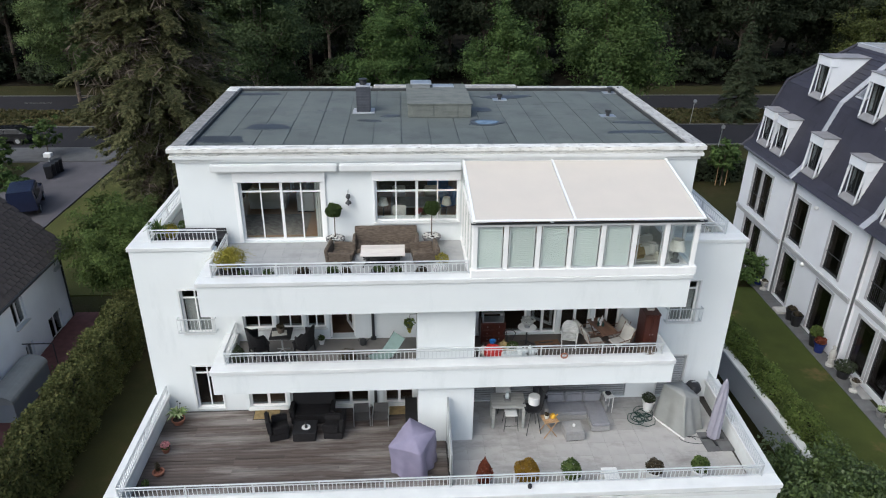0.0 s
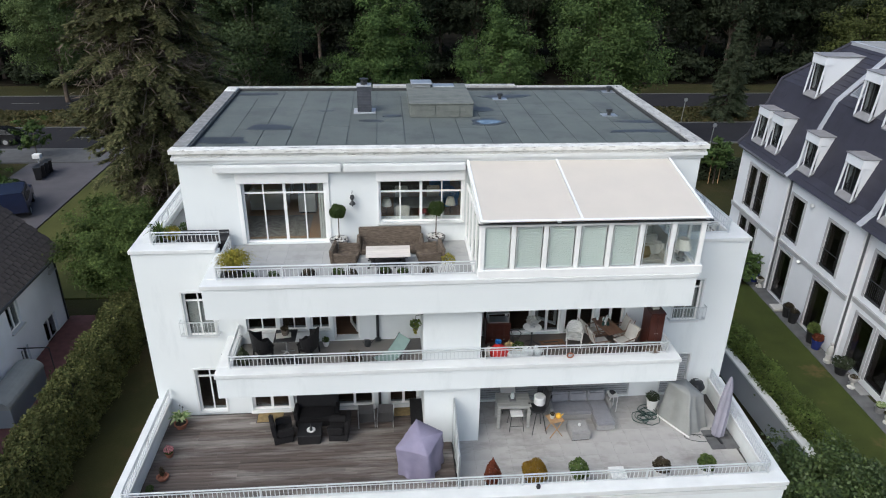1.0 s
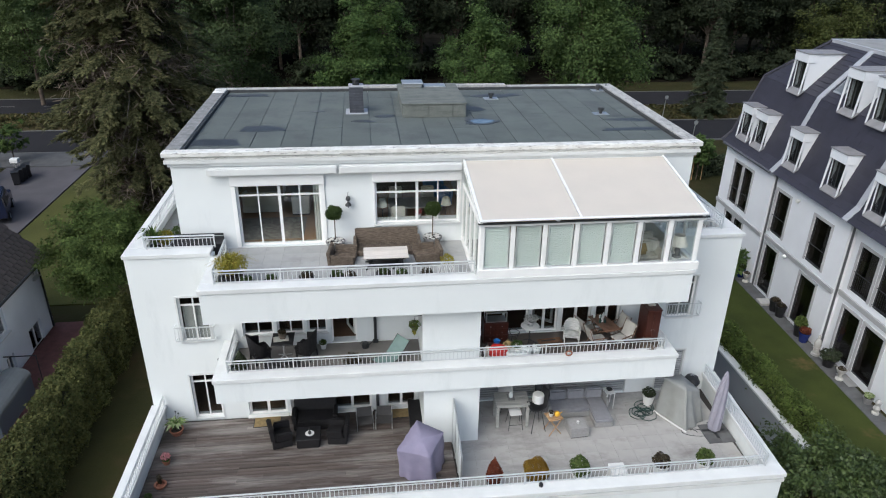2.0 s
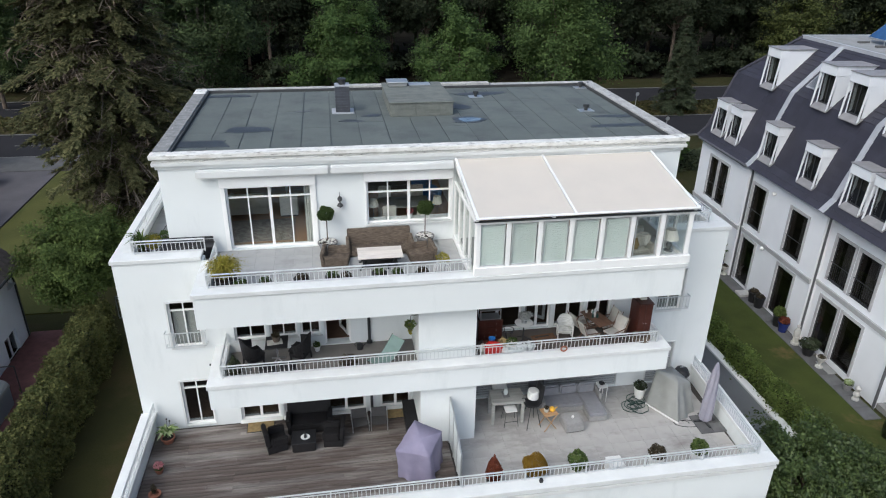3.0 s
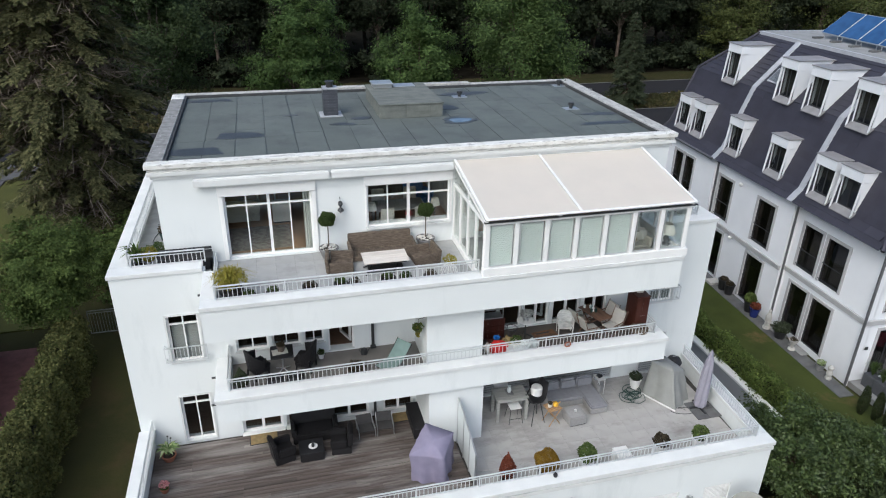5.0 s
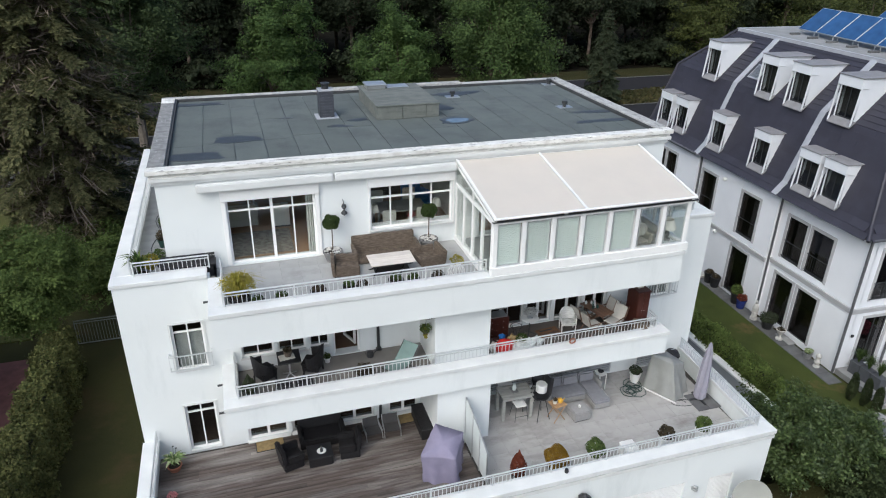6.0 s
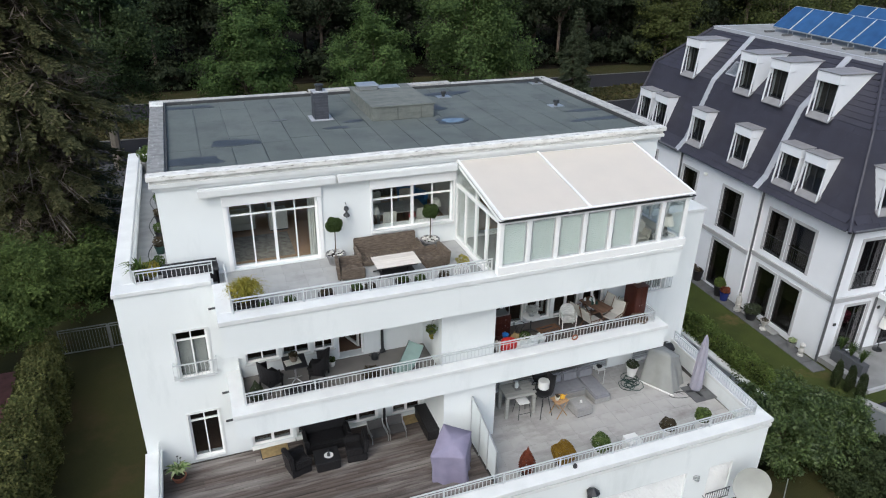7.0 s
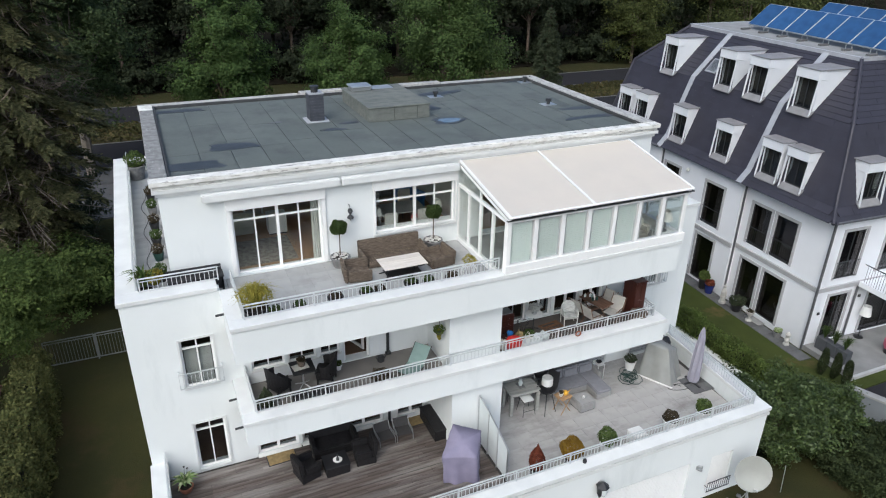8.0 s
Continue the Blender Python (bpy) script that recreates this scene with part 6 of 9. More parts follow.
def potbody(parent, r0, r1, h, material, name="pot"):
    bm = bmesh.new()
    lathe(bm, [(r0, 0), (r1, h - 0.05), (r1 * 1.08, h - 0.05), (r1 * 1.08, h), (r1 * 0.9, h), (r1 * 0.88, h - 0.06), (0.0, h - 0.06)], 18)
    p = part(name, bm, material, parent, smooth=False)
    bm = bmesh.new()
    lathe(bm, [(r1 * 0.87, h - 0.055), (0.0, h - 0.03)], 14)
    part("soil", bm, EARTH, parent)
    return p


def pot_plant(loc, label, pot, plant, r=0.2, h=0.35, pr=0.35, ph=0.4, n=700, leaf=0.07, seed=1, name="potted_plant", cone=False, group=""):
    t = thing(name, loc, label, "potted plant", group)
    potbody(t, r * 0.75, r, h, pot)
    leafball(t, "foliage", (0, 0, h + ph * 0.75), (pr, pr, ph), n, leaf, plant, seed, cone)
    bm = bmesh.new()
    for k in range(5):
        tube(bm, (0.02 * k, 0, h - 0.05), (pr * 0.5 * math.cos(k * 1.3), pr * 0.5 * math.sin(k * 1.3), h + ph * 0.8), 0.012, 0.005, seg=5)
    part("stem", bm, BARK, t)
    return t


def wicker_seat(name, loc, w, d, h, material, label, rz=0, cushion=None, category="armchair", group=""):
    """A woven lounge seat: plinth, seat, back and two arms with rounded edges."""
    t = thing(name, loc, label, category, group, rz=rz)
    part("base", rbox(-w / 2 + 0.02, w / 2 - 0.02, -d / 2 + 0.03, d / 2 - 0.03, 0.03, 0.3, 0.02, 2), material, t)
    part("seat", rbox(-w / 2 + 0.16, w / 2 - 0.16, -d / 2 + 0.01, d / 2 - 0.16, 0.302, 0.42, 0.035, 2), cushion or material, t)
    bm = rbox(-w / 2 + 0.02, w / 2 - 0.02, d / 2 - 0.16, d / 2, 0.302, h, 0.04, 2)
    for v in bm.verts:
        v.co.y += 0.12 * max(0, v.co.z - 0.4)
    part("backrest", bm, material, t)
    for s in (-1, 1):
        bm = rbox(min(s * w / 2, s * (w / 2 - 0.15)), max(s * w / 2, s * (w / 2 - 0.15)), -d / 2, d / 2 - 0.162, 0.302, 0.62, 0.035, 2)
        for v in bm.verts:
            if v.co.z > 0.5:
                v.co.x += s * 0.03
        part("armrest", bm, material, t)
    for sx in (-1, 1):
        for sy in (-1, 1):
            part("leg", bxs((sx * (w / 2 - 0.08) - 0.02, sx * (w / 2 - 0.08) + 0.02, sy * (d / 2 - 0.08) - 0.02, sy * (d / 2 - 0.08) + 0.02, 0, 0.03)), BLACK, t)
    if cushion is None:
        nb_ = max(1, round((w - 0.3) / 0.55))
        ww = (w - 0.34) / nb_
        for i in range(nb_):
            x = -w / 2 + 0.17 + ww * i
            part("seat_pad", rbox(x + 0.004, x + ww - 0.004, -d / 2 + 0.03, d / 2 - 0.18, 0.422, 0.44, 0.008, 2), material, t)
    return t


def tub_chair(loc, material, label, rz=0, group=""):
    """A woven dining chair with a curved high back and closed arms."""
    t = thing("wicker_chair", loc, label, "chair", group, rz=rz)
    bm = bmesh.new()
    n = 14
    lo, hi = [], []
    for i in range(n + 1):
        a = math.radians(-25 + 230 * i / n)
        hgt = 0.66 + 0.3 * max(0, math.sin(a)) ** 1.5
        lo.append([bm.verts.new((0.29 * math.cos(a) * k, 0.27 * math.sin(a) * k, 0.3)) for k in (1.0, 0.88)])
        hi.append([bm.verts.new((0.33 * math.cos(a) * k, 0.33 * math.sin(a) * k, hgt)) for k in (1.0, 0.88)])
    for i in range(n):
        for f in ((lo[i][0], lo[i + 1][0], hi[i + 1][0], hi[i][0]), (lo[i + 1][1], lo[i][1], hi[i][1], hi[i + 1][1]), (hi[i][0], hi[i + 1][0], hi[i + 1][1], hi[i][1])):
            bm.faces.new(f)
    for i in (0, n):
        bm.faces.new((lo[i][0], lo[i][1], hi[i][1], hi[i][0]))
    part("backrest", bm, material, t)
    part("seat", rbox(-0.27, 0.27, -0.29, 0.22, 0.36, 0.43, 0.03, 2), material, t)
    part("apron", rbox(-0.25, 0.25, -0.26, 0.2, 0.18, 0.358, 0.03, 2), material, t)
    for sx in (-0.22, 0.22):
        for sy in (-0.23, 0.2):
            bm = bmesh.new()
            tube(bm, (sx, sy, 0.0), (sx * 0.95, sy * 0.95, 0.2), 0.025, 0.03, seg=7)
            part("leg", bm, material, t)
    t.scale = (1.12, 1.12, 1.14)
    return t


def four_legs(t, w, d, h, s, material, inset=0.0):
    for sx in (-1, 1):
        for sy in (-1, 1):
            x, y = sx * (w / 2 - inset - s / 2), sy * (d / 2 - inset - s / 2)
            part("leg", bxs((x - s / 2, x + s / 2, y - s / 2, y + s / 2, 0, h), w=0.004), material, t)


# ---- roof of the main building ----
sheets = [o for o in bld.children if o.name.startswith("roof_deck")][0]
rs = random.Random(3)
o0 = Vector(bld.location)
x = PX0 + 0.42
while x < PX1 - 0.46:
    x1 = min(PX1 - 0.42, x + 0.98)
    y = PY0 + 0.26
    cuts = [y, y + rs.uniform(1.5, 4.5), y + rs.uniform(5.0, 7.5), PY1 - 0.24]
    for a, b in zip(cuts[:-1], cuts[1:]):
        lift = rs.uniform(0, 0.008)
        bm = rbox(x - o0.x + 0.004, x1 - o0.x - rs.uniform(0.006, 0.026), a - o0.y, b - o0.y - 0.012, 13.172 - o0.z, 13.19 + lift - o0.z, 0.005)
        part("roofing_sheet", bm, BITUMEN, sheets)
    x = x1


def patch(cx, cy, rx, ry, seed, material=None, name="roof_patch", z=13.204, label="", square=False):
    r = random.Random(seed)
    bm = bmesh.new()
    n = 30
    p = 0.5 if square else 1.0
    ph = [r.uniform(0, 6) for _ in range(3)]
    top, low = [], []
    for i in range(n):
        a = 2 * math.pi * i / n
        k = 1 + (0.06 if square else 0.16) * math.sin(2 * a + ph[0]) + 0.1 * math.sin(3 * a + ph[1]) + 0.06 * math.sin(5 * a + ph[2]) + r.uniform(-0.04, 0.04)
        u, v = math.cos(a), math.sin(a)
        u, v = rx * k * math.copysign(abs(u) ** p, u), ry * k * math.copysign(abs(v) ** p, v)
        top.append(bm.verts.new((cx + u, cy + v, z)))
        low.append(bm.verts.new((cx + u, cy + v, z - 0.012)))
    bm.faces.new(top)
    for i in range(n):
        j = (i + 1) % n
        bm.faces.new((low[i], low[j], top[j], top[i]))
    return wpart(name, bm, material or BITPATCH, label)


for k, (cx, cy, rx, ry) in enumerate(((-4.95, 24.2, 0.75, 0.36), (-1.35, 25.0, 0.42, 0.2), (-6.3, 22.6, 0.85, 0.4), (-6.2, 29.5, 0.9, 0.22), (-3.1, 26.6, 0.25, 0.14), (4.3, 28.9, 1.15, 0.32), (8.9, 30.0, 0.7, 0.2), (8.6, 24.6, 0.75, 0.2), (8.3, 23.3, 1.0, 0.2), (2.95, 26.7, 0.55, 0.35), (-0.55, 25.7, 0.4, 0.2))):
    patch(cx, cy, rx, ry, 10 + k, square=k in (0, 2, 3, 8))
patch(2.95, 24.7, 0.72, 0.42, 77, z=13.206)
patch(3.0, 24.7, 0.5, 0.26, 78, PUDDLE, "puddle", 13.211, "shallow rain puddle")

ch = thing("chimney", (-1.62, 26.5, 13.18), "dark slate-clad chimney with a metal pipe cap", "chimney")
part("shaft", rbox(-0.26, 0.26, -0.26, 0.26, 0.02, 1.0, 0.01), SLATECLAD, ch)
part("flashing", rbox(-0.42, 0.42, -0.42, 0.42, 0, 0.035, 0.01), ZINC, ch)
part("cap_plate", rbox(-0.28, 0.28, -0.28, 0.28, 1.002, 1.05, 0.01), ZINC, ch)
bm = bmesh.new()
lathe(bm, [(0.13, 1.05), (0.13, 1.22), (0.17, 1.23), (0.17, 1.27), (0.0, 1.3)], 14)
part("pipe", bm, DARKMETAL, ch)
for i in range(9):
    part("slate_course", rbox(-0.268, 0.268, -0.268, 0.268, 0.06 + 0.104 * i, 0.15 + 0.104 * i, 0.004), SLATECLAD, ch)

hb = thing("roof_hatch_box", (1.3, 27.2, 13.18), "low felt-covered roof box with a light vent on top", "roof box")
part("body", rbox(-1.2, 1.2, -1.75, 1.75, 0, 0.5, 0.02), HATCHFELT, hb)
part("lid", rbox(-1.24, 1.24, -1.8, 1.8, 0.502, 0.56, 0.015), HATCHFELT, hb)
for xx in (-1.2, -0.22, 0.7):
    part("cladding_sheet", rbox(xx + 0.01, xx + (0.96 if xx < -0.3 else (0.9 if xx < 0 else 0.49)), -1.775, -1.752, 0.02, 0.49, 0.004), HATCHFELT, hb)
part("hatch", rbox(-1.0, -0.25, 0.9, 1.55, 0.562, 0.7, 0.02), ALU, hb, "grey metal roof vent")
part("hatch_lid", rbox(-1.06, -0.19, 0.84, 1.61, 0.702, 0.76, 0.02), ALU, hb)
part("skylight", rbox(-0.15, 0.75, 1.0, 1.6, 0.562, 0.6, 0.02), ALU, hb)
for vx, vy in ((4.0, 28.4), (7.85, 25.6), (9.1, 29.7)):
    v = thing("roof_vent", (vx, vy, 13.19), "small dark vent pipe with a grey flashing plate", "roof vent", "roof vents")
    part("plate", rbox(-0.3, 0.3, -0.22, 0.22, 0, 0.02, 0.006), ALU, v)
    bm = bmesh.new()
    lathe(bm, [(0.07, 0.02), (0.07, 0.14), (0.12, 0.15), (0.12, 0.24), (0.09, 0.26), (0.0, 0.26)], 12)
    part("pipe", bm, DARKMETAL, v)
bm = bmesh.new()
path_tube(bm, [(9.0, 29.95, 13.23), (9.2, 29.9, 13.3), (9.5, 30.0, 13.3), (9.6, 30.1, 13.36)], 0.03)
single("drain_pipe", bm, DARKMETAL, label="short dark pipe lying at the roof corner", category="pipe")

# ---- upper terrace ----
def tiled(host, x0, x1, y0, y1, z, step, material, gap=0.005, name="tile", thick=0.04):
    """Square tiles with open joints over a bed."""
    nx, ny = max(1, round((x1 - x0) / step)), max(1, round((y1 - y0) / step))
    sx, sy = (x1 - x0) / nx, (y1 - y0) / ny
    part("bed", bxs((x0, x1, y0, y1, z - thick, z - 0.01)), GROUT, host, world=True)
    me = finish(rbox(-sx / 2 + gap / 2, sx / 2 - gap / 2, -sy / 2 + gap / 2, sy / 2 - gap / 2, -0.01, 0, 0.003), name)
    me.materials.append(material)
    r = random.Random(nx * 31 + ny)
    for i in range(nx):
        for j in range(ny):
            shared(name, me, host, Vector((x0 + sx * (i + 0.5), y0 + sy * (j + 0.5), z + r.uniform(-0.002, 0.002))) - Vector(host.location))


f3 = thing("terrace_floor", (-2, 19.7, 9.94), "grey square terrace tiles of the upper terrace", "floor", kind="structure")
tiled(f3, -5.94, 1.8, 18.2, 21.298, 9.95, 0.6, TILE2)
f3b = thing("terrace_floor", (-8, 27, 9.94), "grey tiles of the narrow side terrace", "floor", kind="structure")
tiled(f3b, -8.56, -7.46, 20.36, 32.9, 9.95, 0.6, TILE2)
f3c = thing("terrace_floor", (10.3, 27, 9.94), "grey tiles of the narrow side terrace", "floor", kind="structure")
tiled(f3c, 9.76, 10.86, 20.36, 32.9, 9.95, 0.6, TILE2)
f3d = thing("conservatory_floor", (5.2, 19.6, 9.94), "grey tiled conservatory floor", "floor", kind="structure")
tiled(f3d, 1.99, 8.45, 18.22, 21.298, 9.95, 0.6, TILE2)
f3e = thing("terrace_floor", (-6.7, 20.8, 9.94), "grey tiles beside the terrace door wall", "floor", kind="structure")
tiled(f3e, -7.45, -5.95, 20.36, 21.298, 9.95, 0.6, TILE2)

def woven_seat(name, loc, w, d, h, arm, label, rz=0, category="armchair", group=""):
    """A woven box seat with thin sides, a low slatted seat and sloping arms."""
    t = thing(name, loc, label, category, group, rz=rz)
    part("base", rbox(-w / 2 + 0.1, w / 2 - 0.1, -d / 2 + 0.02, d / 2 - 0.12, 0.03, 0.17, 0.012), WICKER, t)
    n = max(7, round((w - 0.24) / 0.085))
    sw = (w - 0.24) / n
    for i in range(n):
        x = -w / 2 + 0.12 + sw * i
        part("slat", rbox(x + 0.016, x + sw - 0.016, -d / 2 + 0.03, d / 2 - 0.13, 0.172, 0.205, 0.004), WICKER, t)
    bm = rbox(-w / 2 + 0.002, w / 2 - 0.002, d / 2 - 0.11, d / 2, 0.03, h, 0.025, 2)
    for v in bm.verts:
        v.co.y += 0.16 * max(0, v.co.z - 0.25)
    part("backrest", bm, WICKER, t)
    for s in (-1, 1):
        bm = rbox(min(s * w / 2, s * (w / 2 - 0.1)), max(s * w / 2, s * (w / 2 - 0.1)), -d / 2, d / 2 - 0.112, 0.03, arm, 0.022, 2)
        for v in bm.verts:
            if v.co.z > 0.3:
                v.co.x += s * 0.05
                v.co.z += (h - arm) * 0.2 * max(0.0, (v.co.y + d * 0.1) / d)
        part("armrest", bm, WICKER, t)
    for sx in (-1, 1):
        for sy in (-1, 1):
            part("leg", bxs((sx * (w / 2 - 0.08) - 0.02, sx * (w / 2 - 0.08) + 0.02, sy * (d / 2 - 0.08) - 0.02, sy * (d / 2 - 0.08) + 0.02, 0, 0.03)), BLACK, t)
    return t


GW = "wicker lounge set"
woven_seat("wicker_sofa", (-0.76, 20.66, 9.95), 2.1, 0.85, 0.66, 0.44, "brown woven wicker sofa on the terrace", category="sofa", group=GW)
woven_seat("wicker_armchair", (-2.2, 19.95, 9.95), 0.86, 0.84, 0.5, 0.41, "brown woven wicker armchair on the terrace", rz=82, group=GW)
woven_seat("wicker_armchair", (0.5, 19.92, 9.95), 0.86, 0.84, 0.5, 0.38, "brown woven wicker armchair on the terrace", rz=-84, group=GW)
lt = thing("lounge_table", (-0.84, 19.58, 9.95), "bleached plank table on a black crossed trestle", "table")
for i in range(6):
    part("plank", rbox(-0.7, 0.7, -0.45 + 0.15 * i, -0.306 + 0.15 * i, 0.66, 0.7, 0.004), PALEWOOD, lt)
for s in (-0.42, 0.42):
    bm = bmesh.new()
    tube(bm, (s - 0.22, -0.33, 0), (s + 0.22, 0.33, 0.62), 0.03, seg=7)
    tube(bm, (s - 0.22, 0.33, 0), (s + 0.22, -0.33, 0.62), 0.03, seg=7)
    part("trestle", bm, BLACK, lt)
part("table_frame", rbox(-0.62, 0.62, -0.38, 0.38, 0.55, 0.658, 0.006), BLACK, lt)
# black board added for the dark mass of legs and shadow underneath
part("lower_shelf", rbox(-0.55, 0.55, -0.3, 0.3, 0.16, 0.2, 0.006), BLACK, lt)
lt.scale = (1, 0.92, 0.66)


def topiary(loc, seed):
    t = thing("topiary_tree", loc, "small clipped ball tree in a grey pot with white pebbles", "potted plant", "topiary trees")
    potbody(t, 0.22, 0.3, 0.34, GREYPOT)
    r = random.Random(seed)
    bm = bmesh.new()
    for i in range(46):
        a, q = r.uniform(0, 6.28), 0.26 * math.sqrt(r.random())
        blob(bm, (q * math.cos(a), q * math.sin(a), 0.33 + r.uniform(0, 0.05)), r.uniform(0.03, 0.05), 1, (1, 1, 0.7))
    tagged(part("gravel_fill", bm, GRAVEL, t), kind="stuff")
    bm = bmesh.new()
    tube(bm, (0, 0, 0.3), (0.01, 0, 1.2), 0.02, 0.016, seg=7)
    part("stem", bm, BARK, t)
    leafball(t, "crown", (0, 0, 1.34), (0.27, 0.27, 0.24), 1500, 0.05, LEAF_SHRUB, seed)


topiary((-2.45, 20.86, 9.95), 1)
topiary((0.78, 20.95, 9.95), 2)
t = thing("ornamental_grass", (-5.45, 18.75, 9.95), "golden yellow bamboo-like grass in a low pot", "potted plant")
potbody(t, 0.25, 0.32, 0.3, BLACK)
leafball(t, "foliage", (0, 0, 0.66), (0.5, 0.45, 0.3), 420, 0.06, LEAF_GOLD, 5, wob=1.4)
spiky(t, (0, 0, 0.28), 420, 0.78, LEAF_GOLD, 6, 0.009, 1.15)
t = thing("yucca_plant", (-8.2, 20.95, 9.95), "yellow-green spiky plant in a pot at the terrace corner", "potted plant")
potbody(t, 0.18, 0.24, 0.32, GREYPOT)
spiky(t, (0, 0, 0.28), 46, 0.85, LEAF_POT, 8, 0.03)
leafball(t, "foliage", (0.25, 0.2, 0.55), (0.28, 0.24, 0.24), 350, 0.07, LEAF_GOLD, 9)
pb = thing("garden_bench", (-6.82, 20.85, 9.95), "dark slatted bench against the white wall", "bench")
part("seat", rbox(-0.62, 0.62, -0.22, 0.22, 0.38, 0.44, 0.01), BLACK, pb)
part("front_panel", rbox(-0.6, 0.6, -0.2, -0.17, 0.06, 0.378, 0.006), BLACK, pb)
for i in range(2):
    part("slat", rbox(-0.6, 0.6, 0.2, 0.23, 0.44 + 0.09 * i, 0.51 + 0.09 * i, 0.004), DARKMETAL, pb)
four_legs(pb, 1.2, 0.4, 0.38, 0.05, DARKMETAL)
pb.scale = (1.28, 1, 1.12)
for k, (px, py, m, pr, hh) in enumerate(((-3.25, 18.55, BLACK, 0.22, 0.26), (-4.3, 18.5, BLACK, 0.18, 0.22), (-2.35, 18.5, GREYPOT, 0.2, 0.28), (-1.95, 18.45, BLACK, 0.18, 0.25), (-0.95, 18.5, BLACK, 0.22, 0.3), (-0.4, 18.5, GREYPOT, 0.18, 0.25), (0.35, 18.45, BLACK, 0.2, 0.25), (-5.0, 18.42, GREYPOT, 0.22, 0.24))):
    pot_plant((px, py, 9.95), "low dark pot with sparse green plants behind the railing", BLACK if k % 3 else m, LEAF_SHRUB if k % 3 else LEAF_BROWN, pr, hh, 0.17, 0.09, 90, 0.06, 90 + k, group="pots along the terrace railing")
o = thing("wire_ball_planter", (0.95, 18.5, 9.95), "white wire ball planter with yellow flowers", "planter")
bm = bmesh.new()
for k in range(8):
    pts = [(0.26 * math.cos(a) * math.cos(k * math.pi / 8), 0.26 * math.cos(a) * math.sin(k * math.pi / 8), 0.28 + 0.26 * math.sin(a)) for a in [2 * math.pi * i / 16 for i in range(17)]]
    path_tube(bm, pts, 0.008, 4)
part("wire", bm, WHITEPL, o)
leafball(o, "blossom", (0.05, 0.1, 0.62), (0.22, 0.2, 0.16), 220, 0.05, LEAF_GOLD, 12)
# wall ornament
wo = thing("wall_bell", (-1.98, 21.3, 11.45), "dark metal bell ornament on the white wall", "wall ornament")
bm = bmesh.new()
path_tube(bm, [(0, -0.002, 0.42), (0, -0.12, 0.4), (0, -0.16, 0.32)], 0.014)
part("bracket", bm, DARKMETAL, wo)
bm = bmesh.new()
lathe(bm, [(0.0, 0.33), (0.08, 0.3), (0.11, 0.22), (0.06, 0.14), (0.02, 0.12), (0.05, 0.08), (0.13, 0.0), (0.14, -0.03), (0.05, -0.06), (0.02, -0.12), (0.0, -0.14)], 12, (0, -0.16, 0))
part("bell", bm, DARKMETAL, wo)
wo.scale = (0.75, 1, 0.9)
# side terrace: pots, troughs and a hose
for k, (py, m, pl) in enumerate(((21.9, BLACK, LEAF_SHRUB), (23.4, GREENHOSE, LEAF_BROWN), (24.6, BLACK, LEAF_SHRUB), (26.0, BLACK, LEAF_BROWN), (27.5, GREYPOT, LEAF_SHRUB), (29.0, BLACK, LEAF_BROWN))):
    pot_plant((-7.72, py, 9.95), "small dark pot plant against the penthouse wall", m, pl, 0.16, 0.28, 0.2, 0.18, 180, 0.06, 120 + k, group="pots along the penthouse wall")
pot_plant((-8.1, 31.8, 9.95), "large grey tub with a green shrub", GREYPOT, LEAF_POT, 0.36, 0.6, 0.42, 0.35, 500, 0.08, 131)
bm = bmesh.new()
path_tube(bm, [(-8.0 + 0.1 * math.sin(k * 0.9), 21.5 + 0.35 * k, 9.97) for k in range(24)], 0.014, 5)
single("garden_hose", bm, BLACK, label="thin dark hose lying along the side terrace", category="hose")

# ---- inside the conservatory and the penthouse ----
wicker_seat("cream_settee", (7.25, 18.95, 9.95), 1.3, 0.8, 0.95, CREAMCUSH, "cream upholstered settee inside the conservatory", rz=8, category="sofa", cushion=CREAMCUSH)
for k, (cx, cy, cz, rz, tilt, m) in enumerate(((6.88, 18.86, 10.38, 30, -14, CREAMCUSH), (7.16, 18.95, 10.38, 8, -18, PALEPAD), (7.42, 18.9, 10.38, -12, -14, CREAMCUSH), (7.64, 18.98, 10.4, -30, -16, PALEPAD), (7.28, 18.74, 10.38, 18, -30, TANMAT), (7.02, 18.66, 10.38, 44, -40, PALEPAD))):
    bm = rbox(-0.23, 0.23, -0.09, 0.09, 0, 0.44, 0.085, 3)
    c = single("cushion", bm, m, (cx, cy, cz), "plump cushion leaning on a cream settee", "cushion", "settee cushions", rz=rz)
    c.matrix_basis = c.matrix_basis @ pose(0, 0, 0, tilt, 0, 0)
st = thing("side_table", (8.2, 18.32, 9.95), "small white side table beside the window", "table")
part("tabletop", rbox(-0.25, 0.25, -0.25, 0.25, 0.5, 0.54, 0.01), WHITEPL, st)
four_legs(st, 0.5, 0.5, 0.5, 0.04, WHITEPL)


def lamp(loc, label, s=1.0, group=""):
    t = thing("table_lamp", loc, label, "lamp", group)
    bm = bmesh.new()
    lathe(bm, [(0.1 * s, 0), (0.1 * s, 0.02), (0.03 * s, 0.04), (0.07 * s, 0.15), (0.02 * s, 0.26), (0.015 * s, 0.36)], 12)
    part("base", bm, GREYPOT, t)
    bm = bmesh.new()
    lathe(bm, [(0.2 * s, 0.3), (0.12 * s, 0.52), (0.115 * s, 0.52), (0.19 * s, 0.3)], 16)
    part("shade", bm, PALEPAD, t)
    t.scale = (1, 1, s)


